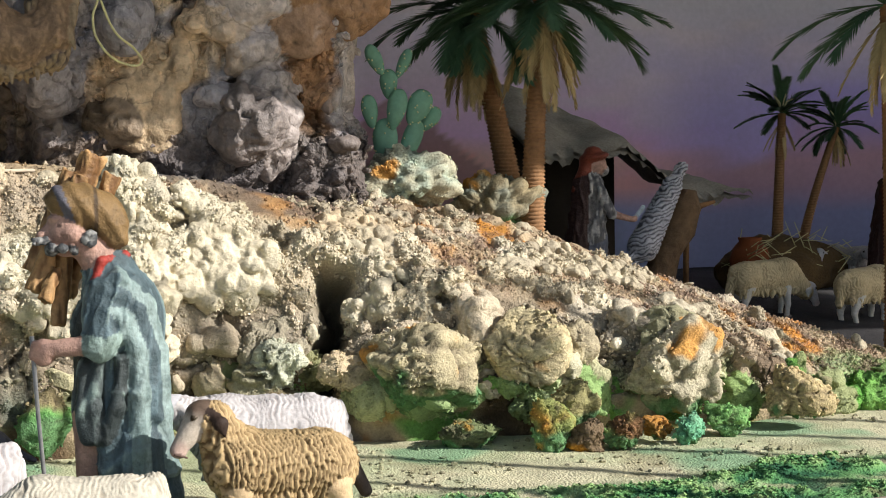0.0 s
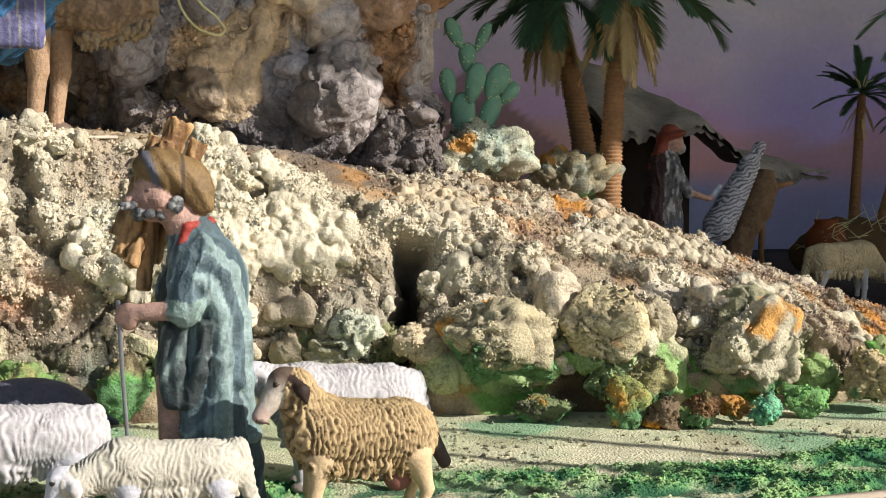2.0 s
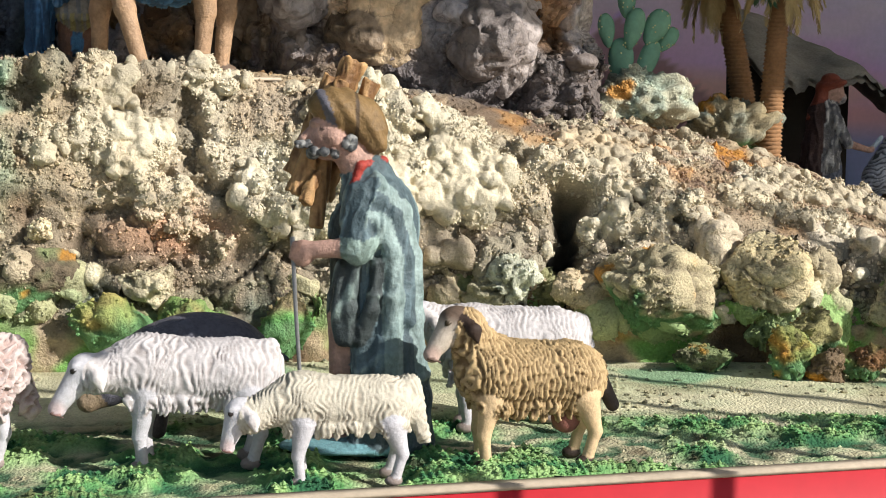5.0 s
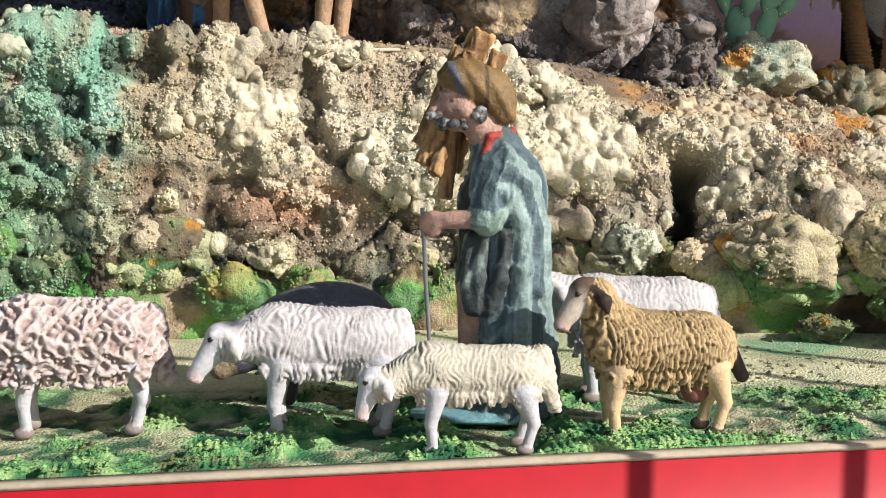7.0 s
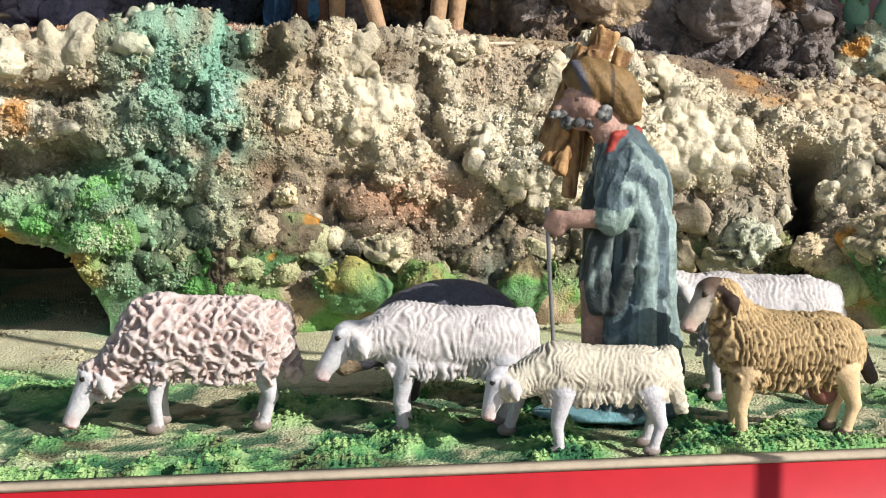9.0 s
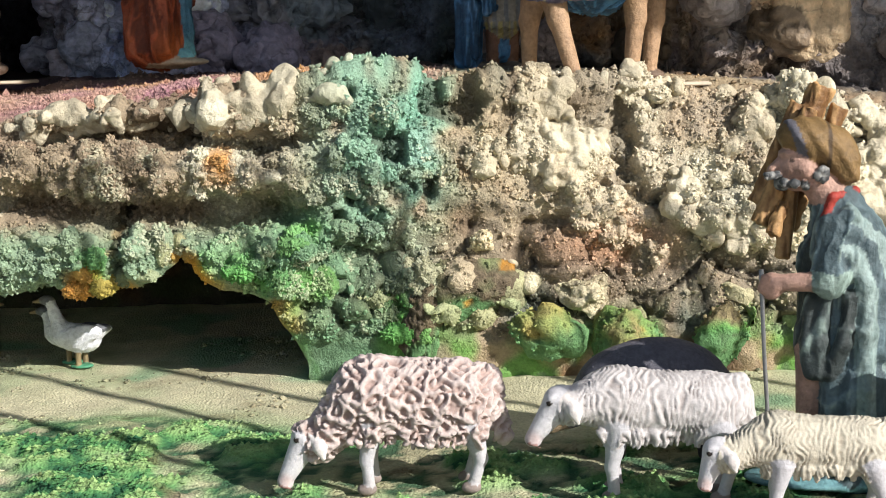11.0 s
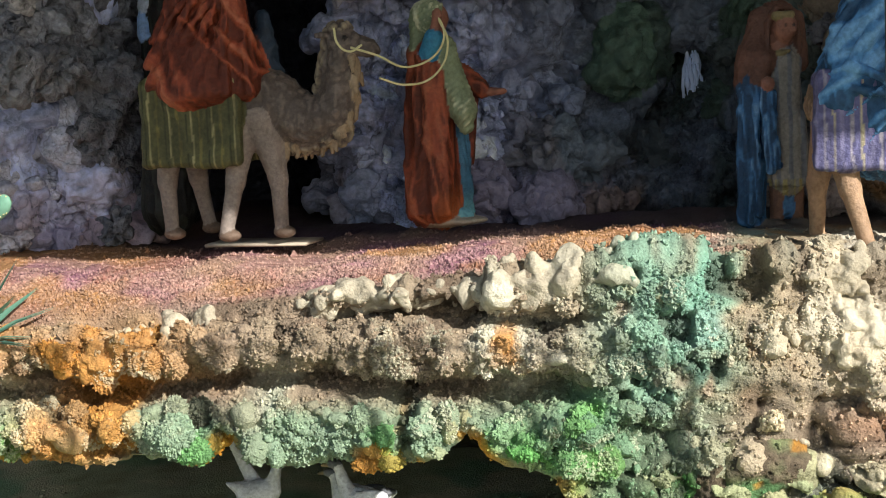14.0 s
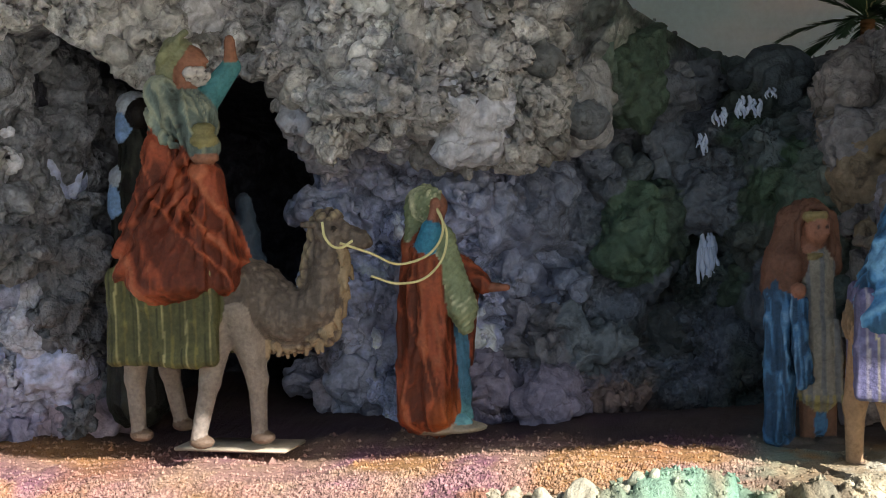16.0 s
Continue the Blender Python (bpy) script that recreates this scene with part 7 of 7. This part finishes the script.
# ---- the dim valley on the far side of the bank ----
M["thatch"] = plain("dull_thatch", rgb("a39c90"), 0.95, 0, 120, 8, 0.55, 1.3, 0.8, 0.006)
M["stump"] = plain("stump_bark", rgb("7a624a"), 0.9, 0, 40, 12, 0.5, 1.4, 1.0, 0.012)
M["hay"] = plain("old_hay", rgb("6a5436"), 0.95, 0, 160, 9, 0.5, 1.4, 0.9, 0.008)
M["jar"] = plain("terracotta", rgb("8a4a26"), 0.8, 0, 50, 6)


def tent():
    th = tagged(new("hut"), "low hut with a sagging thatched roof and dark inside", "hut")
    nx, nv = 60, 26
    u, v = np.meshgrid(np.linspace(0, 1, nx), np.linspace(0, 1, nv), indexing="ij")
    x = 1.78 + 0.90 * u + 0.02 * v
    y = 2.85 - 0.55 * v
    z = (0.98 - 0.38 * smooth(0.1, 1.0, u)) * (1 - v) + (0.73 - 0.20 * smooth(0.2, 1.0, u) - 0.03 * np.sin(u * 11)) * v + 0.03 * np.sin(u * 17) * np.sin(v * 3)
    p = np.stack([x, y, z], -1).reshape(-1, 3)
    p[:, 2] += 0.02 * fbm(p, 0.1, 3, 3) - 0.03 * smooth(0.9, 1, v.ravel()) * hashed((p[:, 0] * 150).astype(int), 0 * p[:, 0].astype(int), 0 * p[:, 0].astype(int))
    f = sheet_faces(nx, nv)
    n = len(p)
    q = np.concatenate([p, p - np.array((0, 0, 0.025))])
    ob = new("thatch", mesh_of("thatch", q, np.concatenate([f, f[:, ::-1] + n]), M["thatch"]))
    ob.parent = th
    # near-black panels stand in for the shade inside the hut
    for x0, x1, top in ((1.79, 1.93, 0.86), (1.93, 2.12, 0.79), (2.12, 2.26, 0.72)):
        part("back_wall", box_bm(x0, x1, 2.60, 2.64, 0.05, top), M["dark"], th)
    part("side_wall", box_bm(1.79, 1.82, 2.40, 2.6, 0.05, 0.72), M["dark"], th)
    for px in (1.80, 2.42):
        part("post", tube_bm([(px, 2.32, 0.08), (px + 0.01, 2.32, 0.55)], 0.012, 8), M["bark"], th)


tent()

BUTCH = dict(coat=rgb("a9a7a6"), trousers=rgb("6a6e7c"), hat=rgb("8a4634"), skin=rgb("c09a8a"), cloak=rgb("4a3632"), blade=rgb("b8c8d4"), beard=rgb("b8b4b4"))
figure("butcher_statue", [cap((0, 0, 0.42), (0.0, 0, 0.24), 0.042, 0.046, "coat", 0.015), cap((0.005, 0, 0.24), (0.0, 0, 0.03), 0.044, 0.036, "trousers", 0.015),
                          cap((-0.03, 0.0, 0.42), (-0.06, 0.01, 0.12), 0.035, 0.045, "cloak", 0.02), cap((0.035, 0.04, 0.34), (0.05, 0.04, 0.12), 0.02, 0.026, "cloak", 0.01),
                          cap((0.015, -0.03, 0.40), (0.05, -0.05, 0.32), 0.022, 0.017, "coat", 0.008), cap((0.05, -0.05, 0.32), (0.12, -0.05, 0.30), 0.014, 0.010, "skin", 0.006), ell((0.13, -0.05, 0.30), (0.014, 0.010, 0.010), "skin", 0.004),
                          cap((0.135, -0.05, 0.305), (0.165, -0.05, 0.34), 0.010, 0.010, "blade", 0.002, (1, 0.4, 1)),
                          ell((0.02, 0, 0.485), (0.032, 0.03, 0.036), "skin", 0.008), ell((0.036, 0, 0.468), (0.02, 0.022, 0.018), "beard", 0.005), ell((0.01, 0, 0.513), (0.05, 0.045, 0.016), "hat", 0.006, (0, -10, 0)), ell((0.005, 0, 0.53), (0.03, 0.03, 0.02), "hat", 0.008), cap((-0.02, 0, 0.50), (-0.05, 0, 0.40), 0.02, 0.02, "hat", 0.02)],
       0.005, turned(1.93, 2.05, 0.16, 0, 1.02), BUTCH, cloth_relief(("coat", "cloak", "trousers"), 0.02, 0.0035, 67), cloth_colour(rgb("d0ccc6"), ("coat",), 0.003, lambda p, h, tag, c: over(c, rgb("55555c"), (tag == "coat") * smooth(0.05, 0.25, vnoise(p, 0.012, 5)) * 0.8)), "butcher statue in a broad hat holding a pale knife", "statue")

figure("carcass_statue", [cap((0.10, 0, 0.34), (-0.015, 0, 0.13), 0.036, 0.056, "fleece", 0.02), cap((0.10, 0, 0.34), (0.135, 0, 0.40), 0.02, 0.022, "fleece", 0.01), ell((0.14, 0, 0.41), (0.022, 0.02, 0.016), "fleece", 0.01),
                          cap((-0.03, -0.01, 0.12), (-0.11, -0.02, 0.07), 0.020, 0.010, "fleece", 0.01), cap((-0.02, 0.01, 0.10), (-0.09, 0.0, 0.03), 0.020, 0.010, "fleece", 0.01)],
       0.0045, turned(2.16, 2.10, 0.235, 0, 1.0), dict(fleece=rgb("d0d0d8")), lambda p, n, t: 0.0025 * np.sin((p[:, 2] - p[:, 0] * 0.3) / 0.0022 + 5 * vnoise(p, 0.02, 3)),
       lambda p, h, t, c: over(c, rgb("4a4a54"), smooth(0.0, -0.002, h) * 0.9), "hanging sheep carcass statue with ridged grey fleece", "statue")

stump = new("tree_stump")
part("wood", tube_bm([(2.17, 2.16, 0.05), (2.20, 2.15, 0.16), (2.23, 2.15, 0.25), (2.26, 2.14, 0.34), (2.30, 2.13, 0.42), (2.33, 2.13, 0.50), (2.34, 2.13, 0.56)], [0.085, 0.056, 0.062, 0.048, 0.062, 0.055, 0.03], 14, None, 0.35), M["stump"], stump)
part("branch", tube_bm([(2.31, 2.13, 0.53), (2.38, 2.12, 0.50), (2.44, 2.12, 0.515)], [0.02, 0.012, 0.006], 8), M["bark"], stump)
tagged(stump, "gnarled brown tree stump bearing a carcass", "stump")

sheep("sheep_statue", turned(2.58, 2.02, 0.09, 178, 1.0), "wave", 103, CREAM, "cream sheep statue grazing in the shaded valley", head=(-0.185, 0.0, 0.10), nose=(-0.21, 0, 0.05), back=0.15)
sheep("sheep_statue", turned(2.90, 1.88, 0.06, 200, 1.0), "wave", 123, CREAM, "cream sheep statue with lowered head in the shade", head=(-0.165, 0.0, 0.15), nose=(-0.215, 0, 0.135), back=0.15)
lamb = sheep("sheep_statue", turned(3.28, 2.78, 0.13, 60, 0.8), "wave", 143, WHITE, "small white sheep statue in a huddled group", vox=0.005)
lamb["group"] = "huddled white sheep"
for sx, sy, rz in ((3.40, 2.74, 90), (3.46, 2.95, 70), (3.53, 2.75, 110)):
    copy_thing(lamb, pose(sx, sy, 0.13, 0, 0, rz))


def hay_heap():
    th = new("hay_heap")
    v, f = icosphere(5)
    p = v * np.array((0.28, 0.2, 0.15))
    q = p * (1 + 0.25 * fbm(p, 0.1, 4, 3))[:, None]
    ob = new("mound", mesh_of("mound", q, f, M["hay"]))
    ob.parent = th
    bm = bmesh.new()
    random.seed(5)
    for i in range(90):
        a = Vector((random.uniform(-0.26, 0.26), random.uniform(-0.18, 0.0), random.uniform(0.02, 0.14)))
        d = Vector((random.uniform(-1, 1), random.uniform(-0.6, 0.2), random.uniform(-0.4, 0.6))).normalized() * random.uniform(0.05, 0.14)
        tube_bm([a, a + d], [0.0025, 0.0015], 4, bm)
    part("straws", bm, M["rope"], th)
    th.location = (3.12, 2.80, 0.19)
    tagged(th, "heap of old brown hay under the palms", "hay")


hay_heap()
jar = new("clay_jar")
bm = bmesh.new()
prof = [(0.0, 0.0), (0.045, 0.0), (0.075, 0.04), (0.085, 0.09), (0.07, 0.14), (0.045, 0.17), (0.05, 0.185), (0.04, 0.185), (0.035, 0.16)]
prev = None
for r, z in prof:
    ring = [bm.verts.new((math.cos(k * math.tau / 24) * r, math.sin(k * math.tau / 24) * r, z)) for k in range(24)]
    if prev:
        for k in range(24):
            bm.faces.new((prev[k], prev[(k + 1) % 24], ring[(k + 1) % 24], ring[k]))
    prev = ring
part("body", bm, M["jar"], jar)
jar.matrix_world = pose(2.92, 2.72, 0.16)
tagged(jar, "terracotta jar leaning by the hay heap", "jar")
figure("herder_statue", [cap((0, 0, 0.40), (0, 0, 0.03), 0.045, 0.06, "robe", 0.02), ell((0, 0, 0.475), (0.032, 0.03, 0.04), "skin", 0.01), cap((-0.02, 0.03, 0.42), (-0.05, 0.03, 0.05), 0.03, 0.05, "cloak", 0.02), ell((0, 0.005, 0.50), (0.04, 0.038, 0.03), "cloak", 0.01)],
       0.006, turned(3.42, 2.45, 0.13, 0, 1.0), dict(robe=rgb("5a2c1e"), cloak=rgb("3a2420"), skin=rgb("8a6252")), cloth_relief(("robe", "cloak"), 0.025, 0.004, 77), None, "herder statue in a dark red robe", "statue")
